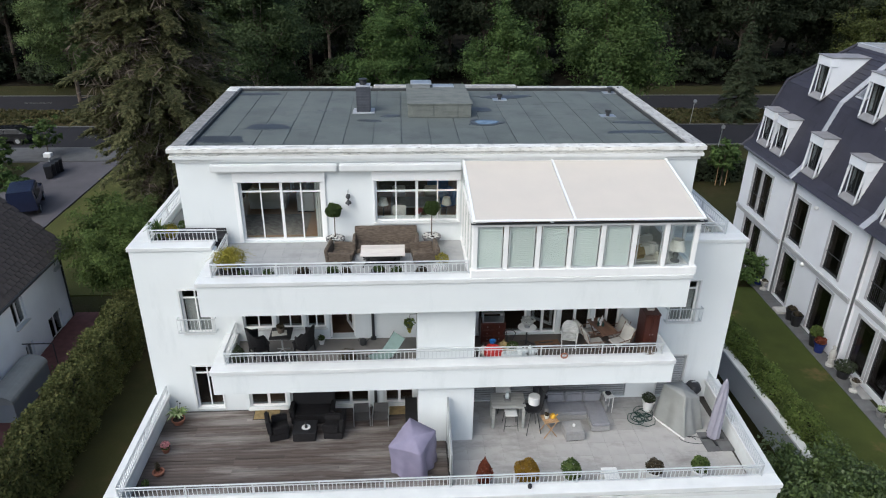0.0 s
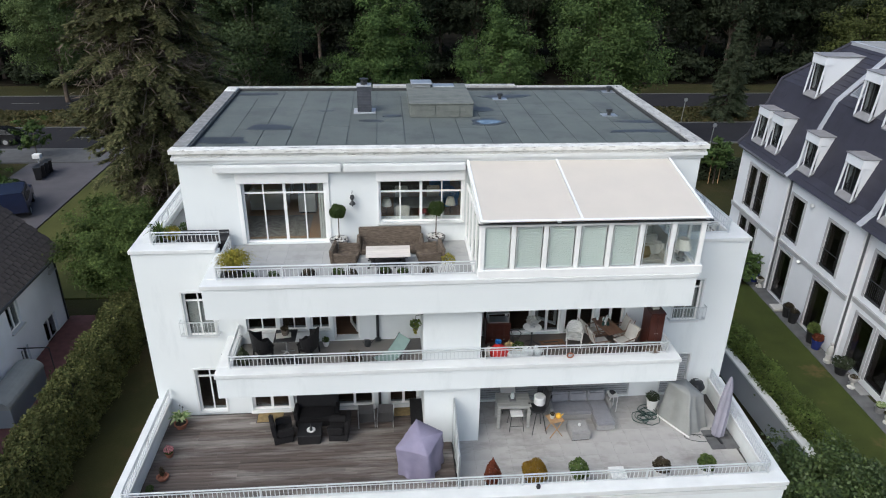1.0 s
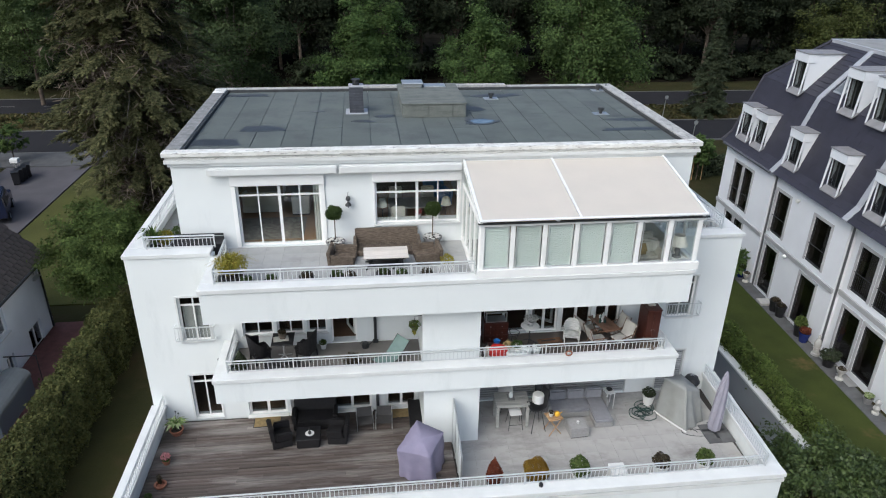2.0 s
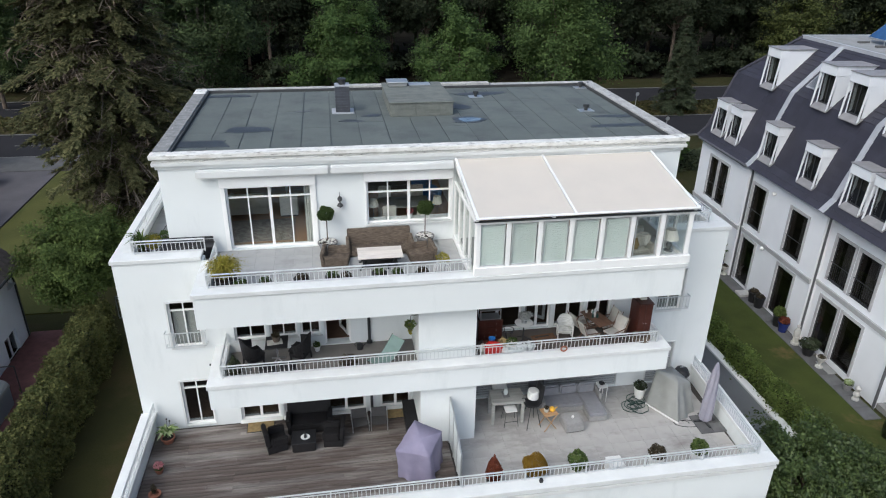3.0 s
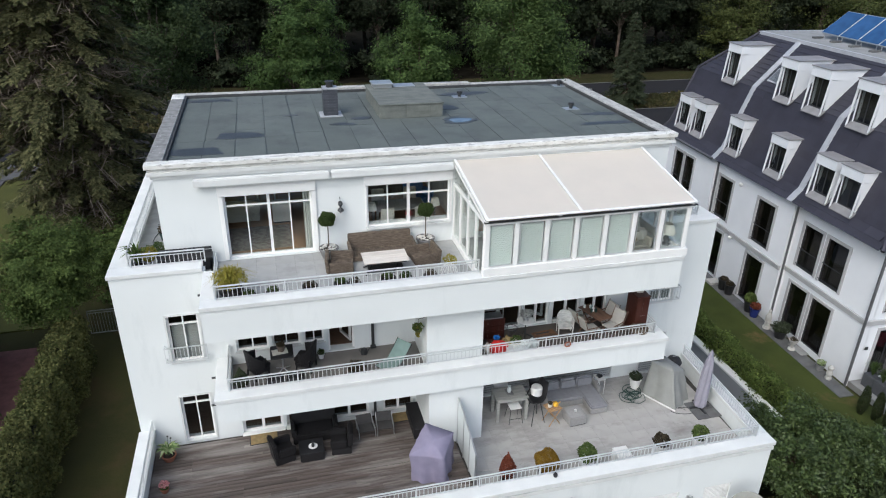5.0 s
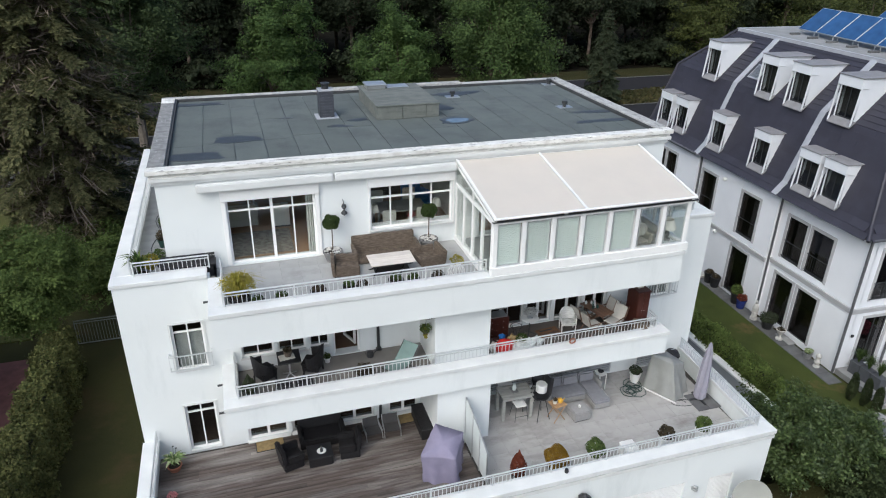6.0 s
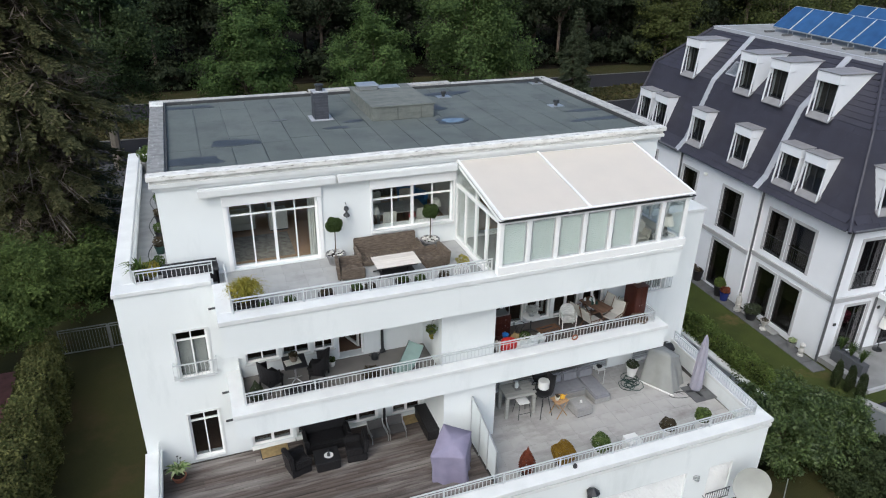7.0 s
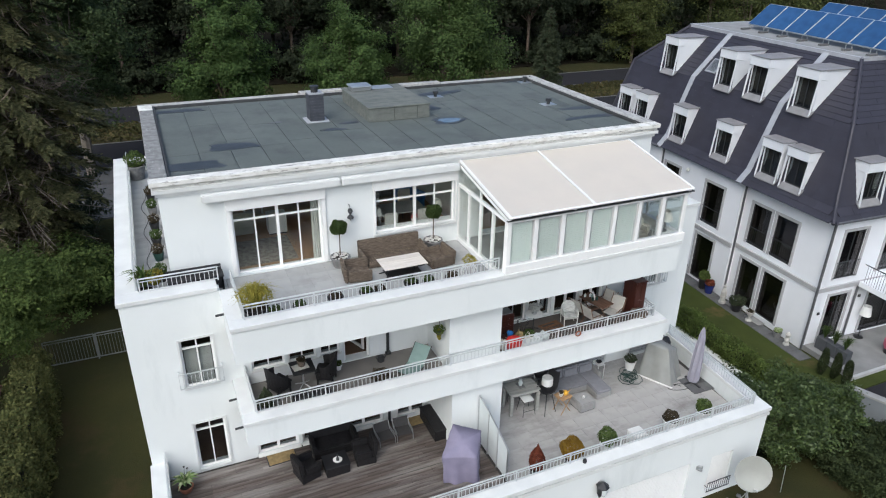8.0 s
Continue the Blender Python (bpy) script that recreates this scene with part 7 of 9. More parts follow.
lamp((8.2, 18.32, 10.49), "white table lamp with a cream shade", 1.4)
for xx in (-0.85, 1.35):
    t = thing("floor_lamp", (xx, 21.95, 9.985), "slim floor lamp with a cream shade behind the window", "lamp")
    bm = bmesh.new()
    lathe(bm, [(0.13, 0), (0.13, 0.02), (0.012, 0.04), (0.012, 1.1)], 12)
    part("stand", bm, DARKMETAL, t)
    bm = bmesh.new()
    lathe(bm, [(0.18, 1.05), (0.12, 1.3), (0.115, 1.3), (0.17, 1.05)], 16)
    part("shade", bm, CREAMCUSH, t)
dt = thing("dining_table", (0.3, 23.0, 9.985), "pale dining table inside the penthouse", "table")
part("tabletop", rbox(-0.9, 0.9, -0.5, 0.5, 0.7, 0.75, 0.01), GREYWOOD, dt)
four_legs(dt, 1.8, 1.0, 0.7, 0.08, GREYWOOD)
for k, (cx, cy, rz) in enumerate(((-0.3, 22.25, 180), (0.9, 22.25, 180), (-0.3, 23.8, 0), (0.9, 23.8, 0))):
    c = thing("dining_chair", (cx, cy, 9.985), "upholstered cream dining chair inside the penthouse", "chair", "dining chairs", rz=rz)
    part("seat", rbox(-0.24, 0.24, -0.24, 0.24, 0.42, 0.5, 0.03, 2), CREAMCUSH, c)
    part("backrest", rbox(-0.24, 0.24, 0.18, 0.25, 0.502, 1.0, 0.03, 2), CREAMCUSH, c)
    four_legs(c, 0.46, 0.46, 0.42, 0.04, BROWNWOOD)
wicker_seat("cream_sofa", (-5.25, 24.62, 9.985), 1.4, 0.85, 0.85, CREAMCUSH, "cream upholstered sofa inside the penthouse", rz=180, category="sofa", cushion=CREAMCUSH)
wh = thing("white_sideboard", (-3.8, 24.15, 9.985), "white low sideboard inside the penthouse", "cabinet")
part("body", rbox(-0.7, 0.7, -0.22, 0.22, 0.05, 0.75, 0.01), WHITEPL, wh)
part("plinth", bxs((-0.66, 0.66, -0.2, 0.2, 0, 0.048)), BLACK, wh)
for k in range(2):
    part("door", rbox(-0.68 + 0.69 * k, -0.01 + 0.69 * k, -0.24, -0.222, 0.08, 0.72, 0.004), WHITEPL, wh)
wh.scale = (0.45, 1, 1)
sb = thing("sideboard", (-6.6, 26.5, 9.985), "dark sideboard against an inner wall", "cabinet")
part("body", rbox(-0.25, 0.25, -1.0, 1.0, 0.06, 0.9, 0.01), INTDARK, sb)
part("plinth", bxs((-0.2, 0.2, -0.95, 0.95, 0, 0.058)), BLACK, sb)
ct = thing("console_table", (-4.3, 26.3, 9.985), "white console table inside the penthouse", "table")
part("tabletop", rbox(-0.35, 0.35, -0.3, 0.3, 0.5, 0.55, 0.01), WHITEPL, ct)
four_legs(ct, 0.7, 0.6, 0.5, 0.06, WHITEPL)
single("rug", rbox(-1.35, 1.35, -0.95, 0.95, 0, 0.012, 0.004), RUGMAT, (-4.92, 22.8, 9.986), "grey-brown patterned rug on the parquet floor", "rug")
for xx, zz in ((-2.98, 0),):
    bm = bmesh.new()
    n = 16
    rows = [[bm.verts.new((xx + 0.3 * (i / n) - 0.15, 21.62 + 0.05 * math.sin(i * 1.7), z)) for i in range(n + 1)] for z in (10.0, 12.4)]
    for i in range(n):
        bm.faces.new((rows[0][i], rows[0][i + 1], rows[1][i + 1], rows[1][i]))
    ob = single("curtain", bm, CURTAIN, label="white gathered curtain beside the terrace door", category="curtain")
    ob.modifiers.new("thick", 'SOLIDIFY').thickness = 0.004
# armchair shape added in place of a blue cloth
wicker_seat("blue_armchair", (1.35, 24.6, 9.985), 0.9, 0.85, 1.0, BLUE, "armchair shape standing in for a dark blue cloth inside the penthouse", rz=20, cushion=BLUE)
wk = thing("kitchen_unit", (0.2, 26.3, 9.985), "cluttered sideboard inside the penthouse", "cabinet")
part("body", rbox(-1.3, 1.3, -0.3, 0.3, 0, 0.9, 0.01), INTDARK, wk)
part("worktop", rbox(-1.34, 1.34, -0.34, 0.34, 0.902, 0.94, 0.006), GREYWOOD, wk)
for k, (cx, w, h, m) in enumerate(((-0.9, 0.3, 0.25, WHITEPL), (-0.4, 0.2, 0.35, GREYPOT), (0.1, 0.25, 0.2, WHITEPL), (0.6, 0.3, 0.42, BLACK), (1.1, 0.2, 0.5, BLUE))):
    single("storage_box", rbox(-w / 2, w / 2, -0.12, 0.12, 0, h, 0.01), m, (0.2 + cx, 26.3, 10.926), "small household box on a sideboard", "box", "things on the sideboard")
wpart("window_board", bxs((-1.12, 1.74, 21.48, 21.75, 10.684, 10.71)), FRAMEWHITE)
tp = thing("flower_vase", (0.35, 21.6, 10.71), "pink flowers in a small pot on the window sill", "potted plant")
potbody(tp, 0.07, 0.09, 0.14, WHITEPL)
leafball(tp, "blossom", (0, 0, 0.22), (0.13, 0.1, 0.1), 120, 0.04, leafmat("pink_flowers", (0.5, 0.08, 0.12), (0.6, 0.2, 0.2)), 3)

# ---- middle balcony, first half ----
ZB = 6.85
tub_chair((-5.02, 19.2, ZB), BLACKWICKER, "black woven wicker balcony chair", 120, "black wicker chairs")
tub_chair((-3.5, 19.25, ZB), BLACKWICKER, "black woven wicker balcony chair", -115, "black wicker chairs")
bt = thing("balcony_table", (-4.24, 19.26, ZB), "square black table on a chrome pedestal", "table")
part("tabletop", rbox(-0.35, 0.35, -0.37, 0.37, 0.71, 0.75, 0.01), BLACK, bt)
bm = bmesh.new()
tube(bm, (0, 0, 0.1), (0, 0, 0.71), 0.03, seg=8)
for k in range(4):
    a = math.pi / 4 + k * math.pi / 2
    tube(bm, (0, 0, 0.14), (0.3 * math.cos(a), 0.3 * math.sin(a), 0.015), 0.018, seg=6)
part("pedestal", bm, ALU, bt)
single("table_runner", rbox(-0.24, 0.24, -0.16, 0.16, 0, 0.008, 0.003), CREAMCUSH, (-4.3, 19.25, ZB + 0.752), "cream cloth lying on a black table", "cloth", rz=8)
bk = thing("wicker_basket", (-4.25, 19.3, ZB + 0.76), "round brown wicker basket with dried flowers", "basket")
bm = bmesh.new()
lathe(bm, [(0.1, 0), (0.14, 0.16), (0.13, 0.2), (0.1, 0.2), (0.1, 0.05), (0, 0.04)], 14)
part("bowl", bm, WICKER, bk)
leafball(bk, "dried_flowers", (0, 0, 0.24), (0.13, 0.13, 0.1), 140, 0.05, LEAF_BROWN, 7)
pot_plant((-3.0, 19.72, ZB), "small white pot with a green plant", WHITEPL, LEAF_POT, 0.1, 0.18, 0.12, 0.09, 90, 0.05, 201)
pot_plant((-5.5, 18.5, ZB), "dark green clipped cone bush in a grey pot", GREYPOT, LEAF_DEEP, 0.2, 0.25, 0.26, 0.36, 700, 0.05, 202, cone=True)
pot_plant((-2.0, 18.5, ZB), "dark leafy plant in a low pot", BLACK, LEAF_BROWN, 0.2, 0.2, 0.3, 0.18, 350, 0.06, 203)
wc = thing("watering_can", (-1.6, 19.65, ZB), "dark metal watering can on the balcony floor", "watering can")
bm = bmesh.new()
lathe(bm, [(0.16, 0), (0.17, 0.08), (0.15, 0.24), (0.1, 0.28), (0.0, 0.28)], 14)
part("can", bm, DARKMETAL, wc)
bm = bmesh.new()
tube(bm, (0.14, 0, 0.1), (0.36, 0, 0.34), 0.025, 0.018, seg=7)
part("spout", bm, DARKMETAL, wc)
bm = bmesh.new()
path_tube(bm, [(-0.14, 0, 0.1), (-0.24, 0, 0.22), (-0.16, 0, 0.34), (0.05, 0, 0.3)], 0.014)
part("handle", bm, DARKMETAL, wc)
wc.scale = (0.72, 0.72, 0.72)
bm = bmesh.new()
tube(bm, (-1.25, 19.93, ZB + 0.03), (-1.25, 19.93, 9.14), 0.05, seg=10)
dp = thing("rain_pipe", (-1.25, 19.93, ZB + 0.02), "dark rain downpipe on the white balcony wall", "downpipe")
part("pipe", bm, DARKMETAL, dp, world=True)
part("shoe", bxs((-1.34, -1.16, 19.84, 19.98, ZB + 0.021, ZB + 0.1), w=0.01), DARKMETAL, dp, world=True)
bm = bmesh.new()
tube(bm, (-1.25, 19.93, 4.0), (-1.25, 19.93, 6.3), 0.05, seg=10)
single("rain_pipe", bm, DARKMETAL, label="dark rain downpipe on the white wall", category="downpipe")
dk = thing("deck_chair", (-0.92, 18.58, ZB), "sea-green canvas deck chair, reclined", "deck chair", rz=-52)
bm = bmesh.new()
pts = [(0.0, -0.4, 0.36), (0, -0.1, 0.32), (0, 0.22, 0.36), (0, 0.5, 0.72), (0, 0.72, 1.06)]
va = [(bm.verts.new((-0.28, p[1], p[2])), bm.verts.new((0.28, p[1], p[2]))) for p in pts]
for a, b in zip(va[:-1], va[1:]):
    bm.faces.new((a[0], a[1], b[1], b[0]))
ob = part("canvas", bm, SEAGREEN, dk)
ob.modifiers.new("thick", 'SOLIDIFY').thickness = 0.01
dk.scale = (1, 1, 0.68)
for s in (-0.3, 0.3):
    bm = bmesh.new()
    path_tube(bm, [(s, -0.44, 0.33), (s, 0.25, 0.33), (s, 0.74, 1.07)], 0.016)
    tube(bm, (s, -0.4, 0.33), (s, -0.15, 0.0), 0.016, seg=6)
    tube(bm, (s, 0.2, 0.33), (s, 0.5, 0.0), 0.016, seg=6)
    part("side_frame", bm, DARKMETAL, dk)
hp = thing("hanging_basket", (0.208, 18.5, 8.06), "hanging flower pot with yellow-green trailing leaves", "hanging basket")
bm = bmesh.new()
path_tube(bm, [(0.0, 0, 0.62), (-0.22, 0, 0.6), (-0.24, 0, 0.28)], 0.01, 5)
part("bracket", bm, DARKMETAL, hp)
bm = bmesh.new()
lathe(bm, [(0.06, 0.1), (0.13, 0.25), (0.12, 0.27), (0, 0.25)], 12, (-0.24, 0, 0))
part("pot", bm, BLACK, hp)
leafball(hp, "foliage", (-0.24, 0, 0.3), (0.19, 0.19, 0.13), 150, 0.06, LEAF_HEDGE2, 9)
leafball(hp, "trailing_leaves", (-0.24, 0, 0.14), (0.09, 0.09, 0.2), 70, 0.07, LEAF_GOLD, 10)
for k, (bx, by) in enumerate(((-4.5, 18.4), (-3.9, 18.4))):
    single("storage_box", rbox(-0.26, 0.26, -0.2, 0.2, 0, 0.4, 0.015), BLACK, (bx, by, ZB + 0.02), "dark plastic storage box behind the railing", "box", "boxes on the balcony")

# ---- middle balcony, second half ----
cd = thing("chest_of_drawers", (2.82, 19.68, ZB + 0.02), "mahogany chest of drawers with a glass top", "cabinet")
part("body", rbox(-0.42, 0.42, -0.24, 0.24, 0.05, 0.82, 0.01), REDWOOD, cd)
for i in range(3):
    d = part("drawer", rbox(-0.38, 0.38, -0.262, -0.242, 0.1 + 0.24 * i, 0.31 + 0.24 * i, 0.006), REDWOOD, cd)
    for s in (-0.2, 0.2):
        bm = bmesh.new()
        blob(bm, (s, -0.272, 0.2 + 0.24 * i), 0.016, 1)
        part("knob", bm, ALU, d)
four_legs(cd, 0.84, 0.48, 0.05, 0.06, REDWOOD)
gb = thing("glass_case", (2.82, 19.66, ZB + 0.842), "small glass show case on a chest", "case")
part("frame", bxs((-0.36, 0.36, -0.2, 0.2, 0, 0.03), (-0.36, -0.33, -0.2, -0.17, 0.03, 0.34), (0.33, 0.36, -0.2, -0.17, 0.03, 0.34), (-0.36, -0.33, 0.17, 0.2, 0.03, 0.34), (0.33, 0.36, 0.17, 0.2, 0.03, 0.34), (-0.36, 0.36, -0.2, 0.2, 0.34, 0.36)), ALU, gb)
bm = bmesh.new()
r = random.Random(4)
for i in range(5):
    a = i * 1.26
    tube(bm, (0, 0, 0.02), (0.1 * math.cos(a), 0.1 * math.sin(a), 0.16), 0.1, 0.14, seg=7)
blob(bm, (0.0, 0.0, 0.14), 0.24, 2, (1.2, 0.9, 0.6))
for v in bm.verts:
    v.co += Vector((r.uniform(-0.02, 0.02), r.uniform(-0.02, 0.02), r.uniform(-0.01, 0.02)))
bmesh.ops.scale(bm, vec=(1.2, 1.0, 2.0), verts=bm.verts[:])
single("red_bag", bm, RED, (2.72, 18.5, ZB + 0.02), "bright red crumpled bag behind the railing", "bag")
b2 = thing("bucket", (2.72, 18.78, ZB + 0.4), "blue plastic bucket on a heap of things", "bucket")
bm = bmesh.new()
lathe(bm, [(0.1, 0), (0.14, 0.2), (0.15, 0.21), (0.13, 0.2), (0.09, 0.02), (0, 0.02)], 14)
part("tub", bm, BLUE, b2)
b2.scale = (0.8, 0.8, 0.8)
single("storage_crate", rbox(-0.3, 0.3, -0.16, 0.16, 0, 0.38, 0.02), REDWOOD, (2.75, 18.82, ZB + 0.02), "brown wooden crate behind the railing", "crate")
sk2 = thing("garden_sack", (3.35, 18.6, ZB + 0.02), "crumpled pale green sack", "sack")
bm = bmesh.new()
blob(bm, (0, 0, 0.24), 0.25, 2, (1, 0.8, 1))
for v in bm.verts:
    v.co += Vector((r.uniform(-0.03, 0.03), r.uniform(-0.03, 0.03), r.uniform(-0.02, 0.03)))
    v.co.z = max(0, v.co.z)
part("body", bm, CREAMCUSH, sk2)
leafball(sk2, "plant", (0, 0, 0.48), (0.2, 0.18, 0.12), 150, 0.06, LEAF_SHRUB, 14)
for k, (sx, sy, sr, m, lb) in enumerate(((3.05, 18.75, 0.22, TANMAT, "crumpled tan paper sack on the balcony"), (3.62, 18.5, 0.2, FROST, "crumpled clear plastic bag behind the railing"), (2.45, 18.7, 0.17, CREAMCUSH, "crumpled white carrier bag"), (4.0, 18.62, 0.15, FROST, "crumpled clear plastic bag behind the railing"))):
    bm = bmesh.new()
    blob(bm, (0, 0, sr * 1.1), sr, 3, (1.1, 0.9, 1.15))
    for v in bm.verts:
        q = noise.noise((v.co.x * 9 + k * 7, v.co.y * 9, v.co.z * 9))
        v.co += Vector((v.co.x, v.co.y, 0.3)) * 0.5 * q
        v.co.z = max(0, v.co.z)
    single("crumpled_bag", bm, m, (sx, sy, ZB + 0.02), lb, "bag", "bags on the balcony")
ws = thing("wire_stand", (3.3, 18.95, ZB + 0.02), "thin dark wire plant stand", "stand")
for k in range(3):
    a = k * 2.094
    bm = bmesh.new()
    path_tube(bm, [(0.22 * math.cos(a), 0.22 * math.sin(a), 0.0), (0.06 * math.cos(a), 0.06 * math.sin(a), 0.35), (0.2 * math.cos(a), 0.2 * math.sin(a), 0.72)], 0.012, 5)
    part("leg", bm, BLACK, ws)
bm = bmesh.new()
path_tube(bm, [(0.2 * math.cos(a), 0.2 * math.sin(a), 0.72) for a in [2 * math.pi * i / 16 for i in range(17)]], 0.012, 5)
part("ring", bm, BLACK, ws)
bx2 = thing("plastic_tub", (3.3, 18.36, ZB + 0.02), "clear plastic tub behind the railing", "tub")
part("tub", rbox(-0.34, 0.34, -0.13, 0.13, 0, 0.36, 0.03), FROST, bx2)
rt = thing("bistro_table", (3.95, 19.3, ZB + 0.02), "round white bistro table with a silver centrepiece", "table")
bm = bmesh.new()
lathe(bm, [(0.3, 0.7), (0.32, 0.715), (0.3, 0.73), (0, 0.73)], 24)
part("tabletop", bm, WHITEPL, rt)
bm = bmesh.new()
tube(bm, (0, 0, 0.05), (0, 0, 0.7), 0.025, seg=8)
for k in range(3):
    tube(bm, (0, 0, 0.18), (0.28 * math.cos(k * 2.09), 0.28 * math.sin(k * 2.09), 0.01), 0.018, seg=6)
part("pedestal", bm, DARKMETAL, rt)
se = thing("silver_centrepiece", (3.95, 19.3, ZB + 0.75), "ornate silver bowl with white flowers", "centrepiece")
bm = bmesh.new()
lathe(bm, [(0.1, 0), (0.03, 0.06), (0.16, 0.14), (0.2, 0.2), (0, 0.17)], 16)
part("bowl", bm, ALU, se)
leafball(se, "blossom", (0, 0, 0.26), (0.24, 0.22, 0.13), 220, 0.06, leafmat("white_petals", (0.5, 0.52, 0.5), (0.6, 0.6, 0.58)), 15)
dm = thing("doormat", (4.72, 19.3, ZB + 0.02), "brown coir doormat with dark block lettering", "mat", rz=6)
part("mat", rbox(-0.42, 0.42, -0.26, 0.26, 0, 0.016, 0.004), COIRBROWN, dm)
fc = bpy.data.curves.new("lettering", 'FONT')
fc.body = "HOME"
fc.size = 0.24
fc.align_x = 'CENTER'
fc.extrude = 0.003
fo = new("lettering", fc)
fm = bpy.data.meshes.new_from_object(fo.evaluated_get(bpy.context.evaluated_depsgraph_get()))
bpy.data.objects.remove(fo)
fm.materials.append(BLACK)
fo = new("lettering", fm)
fo.parent = dm
fo.matrix_basis = pose(0, -0.2, 0.018)
part("bar", bxs((-0.3, 0.22, 0.1, 0.16, 0.016, 0.019)), BLACK, dm)

wa = thing("rattan_armchair", (5.42, 19.28, ZB + 0.02), "white rattan armchair with a rounded back", "chair", rz=-14)
wa.scale = (0.86, 0.86, 0.92)
RATTAN = streaked("white_rattan", (0.42, 0.42, 0.4), (0.68, 0.68, 0.66), (3, 3, 30), rough=0.6, scale=2.0, bump=0.5)
bm = bmesh.new()
rows = []
for j in range(7):
    v = j / 6
    rows.append([bm.verts.new((0.29 * (1 + 0.05 * v) * u, 0.27 - 0.14 * u * u + 0.07 * v, 0.4 + 0.44 * v * (1 - 0.45 * u ** 4))) for u in [k / 7 - 1 for k in range(15)]])
for a, b in zip(rows[:-1], rows[1:]):
    for i in range(14):
        bm.faces.new((a[i], a[i + 1], b[i + 1], b[i]))
rim = [v.co.copy() for v in rows[-1]]
ob = part("backrest", bm, RATTAN, wa)
ob.modifiers.new("thick", 'SOLIDIFY').thickness = 0.02
bm = bmesh.new()
path_tube(bm, [(-0.29, 0.13, 0.02)] + [tuple(p) for p in rim] + [(0.29, 0.13, 0.02)], 0.022)
part("back_hoop", bm, RATTAN, wa)
part("seat", rbox(-0.28, 0.28, -0.27, 0.22, 0.37, 0.42, 0.03, 2), RATTAN, wa)
part("apron", rbox(-0.26, 0.26, -0.25, 0.18, 0.3, 0.368, 0.02, 1), RATTAN, wa)
for s in (-1, 1):
    bm = bmesh.new()
    path_tube(bm, [(s * 0.27, -0.26, 0.0), (s * 0.29, -0.27, 0.4), (s * 0.31, -0.22, 0.59), (s * 0.33, -0.05, 0.63), (s * 0.31, 0.14, 0.64)], 0.022)
    part("armrest", bm, RATTAN, wa)
    part("side_panel", rbox(s * 0.29 - 0.012, s * 0.29 + 0.012, -0.22, 0.12, 0.38, 0.6, 0.01), RATTAN, wa)

dtb = thing("balcony_dining_table", (6.52, 19.25, ZB + 0.02), "brown wooden folding table laid with bottles", "table", rz=106)
for i in range(4):
    part("plank", rbox(-0.55, 0.55, -0.3 + 0.15 * i, -0.156 + 0.15 * i, 0.7, 0.735, 0.004), BROWNWOOD, dtb)
for s in (-0.25, 0.25):
    bm = bmesh.new()
    tube(bm, (-0.45, s, 0), (0.4, s, 0.7), 0.022, seg=6)
    tube(bm, (0.45, s, 0), (-0.4, s, 0.7), 0.022, seg=6)
    part("trestle", bm, BROWNWOOD, dtb)


def recliner(loc, rz):
    t = thing("folding_recliner", loc, "folding armchair with thick cream cushions", "chair", "cream cushioned chairs", rz=rz)
    part("seat_cushion", rbox(-0.24, 0.24, -0.28, 0.2, 0.4, 0.47, 0.03, 2), LINEN, t)
    bm = rbox(-0.24, 0.24, 0.2, 0.27, 0.42, 1.08, 0.03, 2)
    for v in bm.verts:
        v.co.y += 0.28 * (v.co.z - 0.42)
    part("back_cushion", bm, LINEN, t)
    for s in (-0.27, 0.27):
        bm = bmesh.new()
        path_tube(bm, [(s, -0.32, 0), (s, 0.1, 0.42), (s, 0.28, 0.5), (s, 0.46, 1.1)], 0.014)
        tube(bm, (s, 0.35, 0), (s, -0.1, 0.62), 0.014, seg=6)
        tube(bm, (s, -0.25, 0.62), (s, 0.3, 0.64), 0.02, seg=6)
        part("side_frame", bm, BROWNWOOD, t)
    t.scale = (1, 1, 0.78)
    return t


recliner((6.1, 19.5, ZB + 0.02), 108)
recliner((6.2, 18.88, ZB + 0.02), 100)
recliner((7.02, 18.88, ZB + 0.02), -66)
recliner((6.98, 19.42, ZB + 0.02), -76)
rb = random.Random(8)
for k in range(7):
    m = (FROST, GREENHOSE, WHITEPL, SEAGREEN)[k % 4]
    b = thing("bottle", (6.3 + 0.05 * k + rb.uniform(-0.05, 0.05), 19.42 + rb.uniform(-0.2, 0.2), ZB + 0.757), "small bottle or glass on the balcony table", "bottle", "bottles on the table")
    bm = bmesh.new()
    h = rb.uniform(0.12, 0.3)
    lathe(bm, [(0.04, 0), (0.045, h * 0.6), (0.018, h * 0.75), (0.018, h), (0, h)], 10)
    part("body", bm, m, b)
cb = thing("mahogany_cabinet", (7.98, 18.98, ZB + 0.02), "tall mahogany cabinet at the end of the balcony", "cabinet")
part("body", rbox(-0.24, 0.24, -0.36, 0.36, 0.05, 1.6, 0.01), REDWOOD, cb)
part("top", rbox(-0.26, 0.26, -0.39, 0.38, 1.602, 1.65, 0.012), REDWOOD, cb)
cb.scale = (1, 0.92, 0.9)
part("plinth", bxs((-0.22, 0.22, -0.34, 0.34, 0, 0.048)), REDWOOD, cb)
for y0, y1 in ((-0.22, -0.004), (0.004, 0.22)):
    d = part("door", rbox(y0, y1, -0.38, -0.362, 0.12, 1.55, 0.006), REDWOOD, cb)
    bm = bmesh.new()
    blob(bm, (y1 - 0.04 if y0 < 0 else y0 + 0.04, -0.39, 0.82), 0.016, 1)
    part("knob", bm, ALU, d)
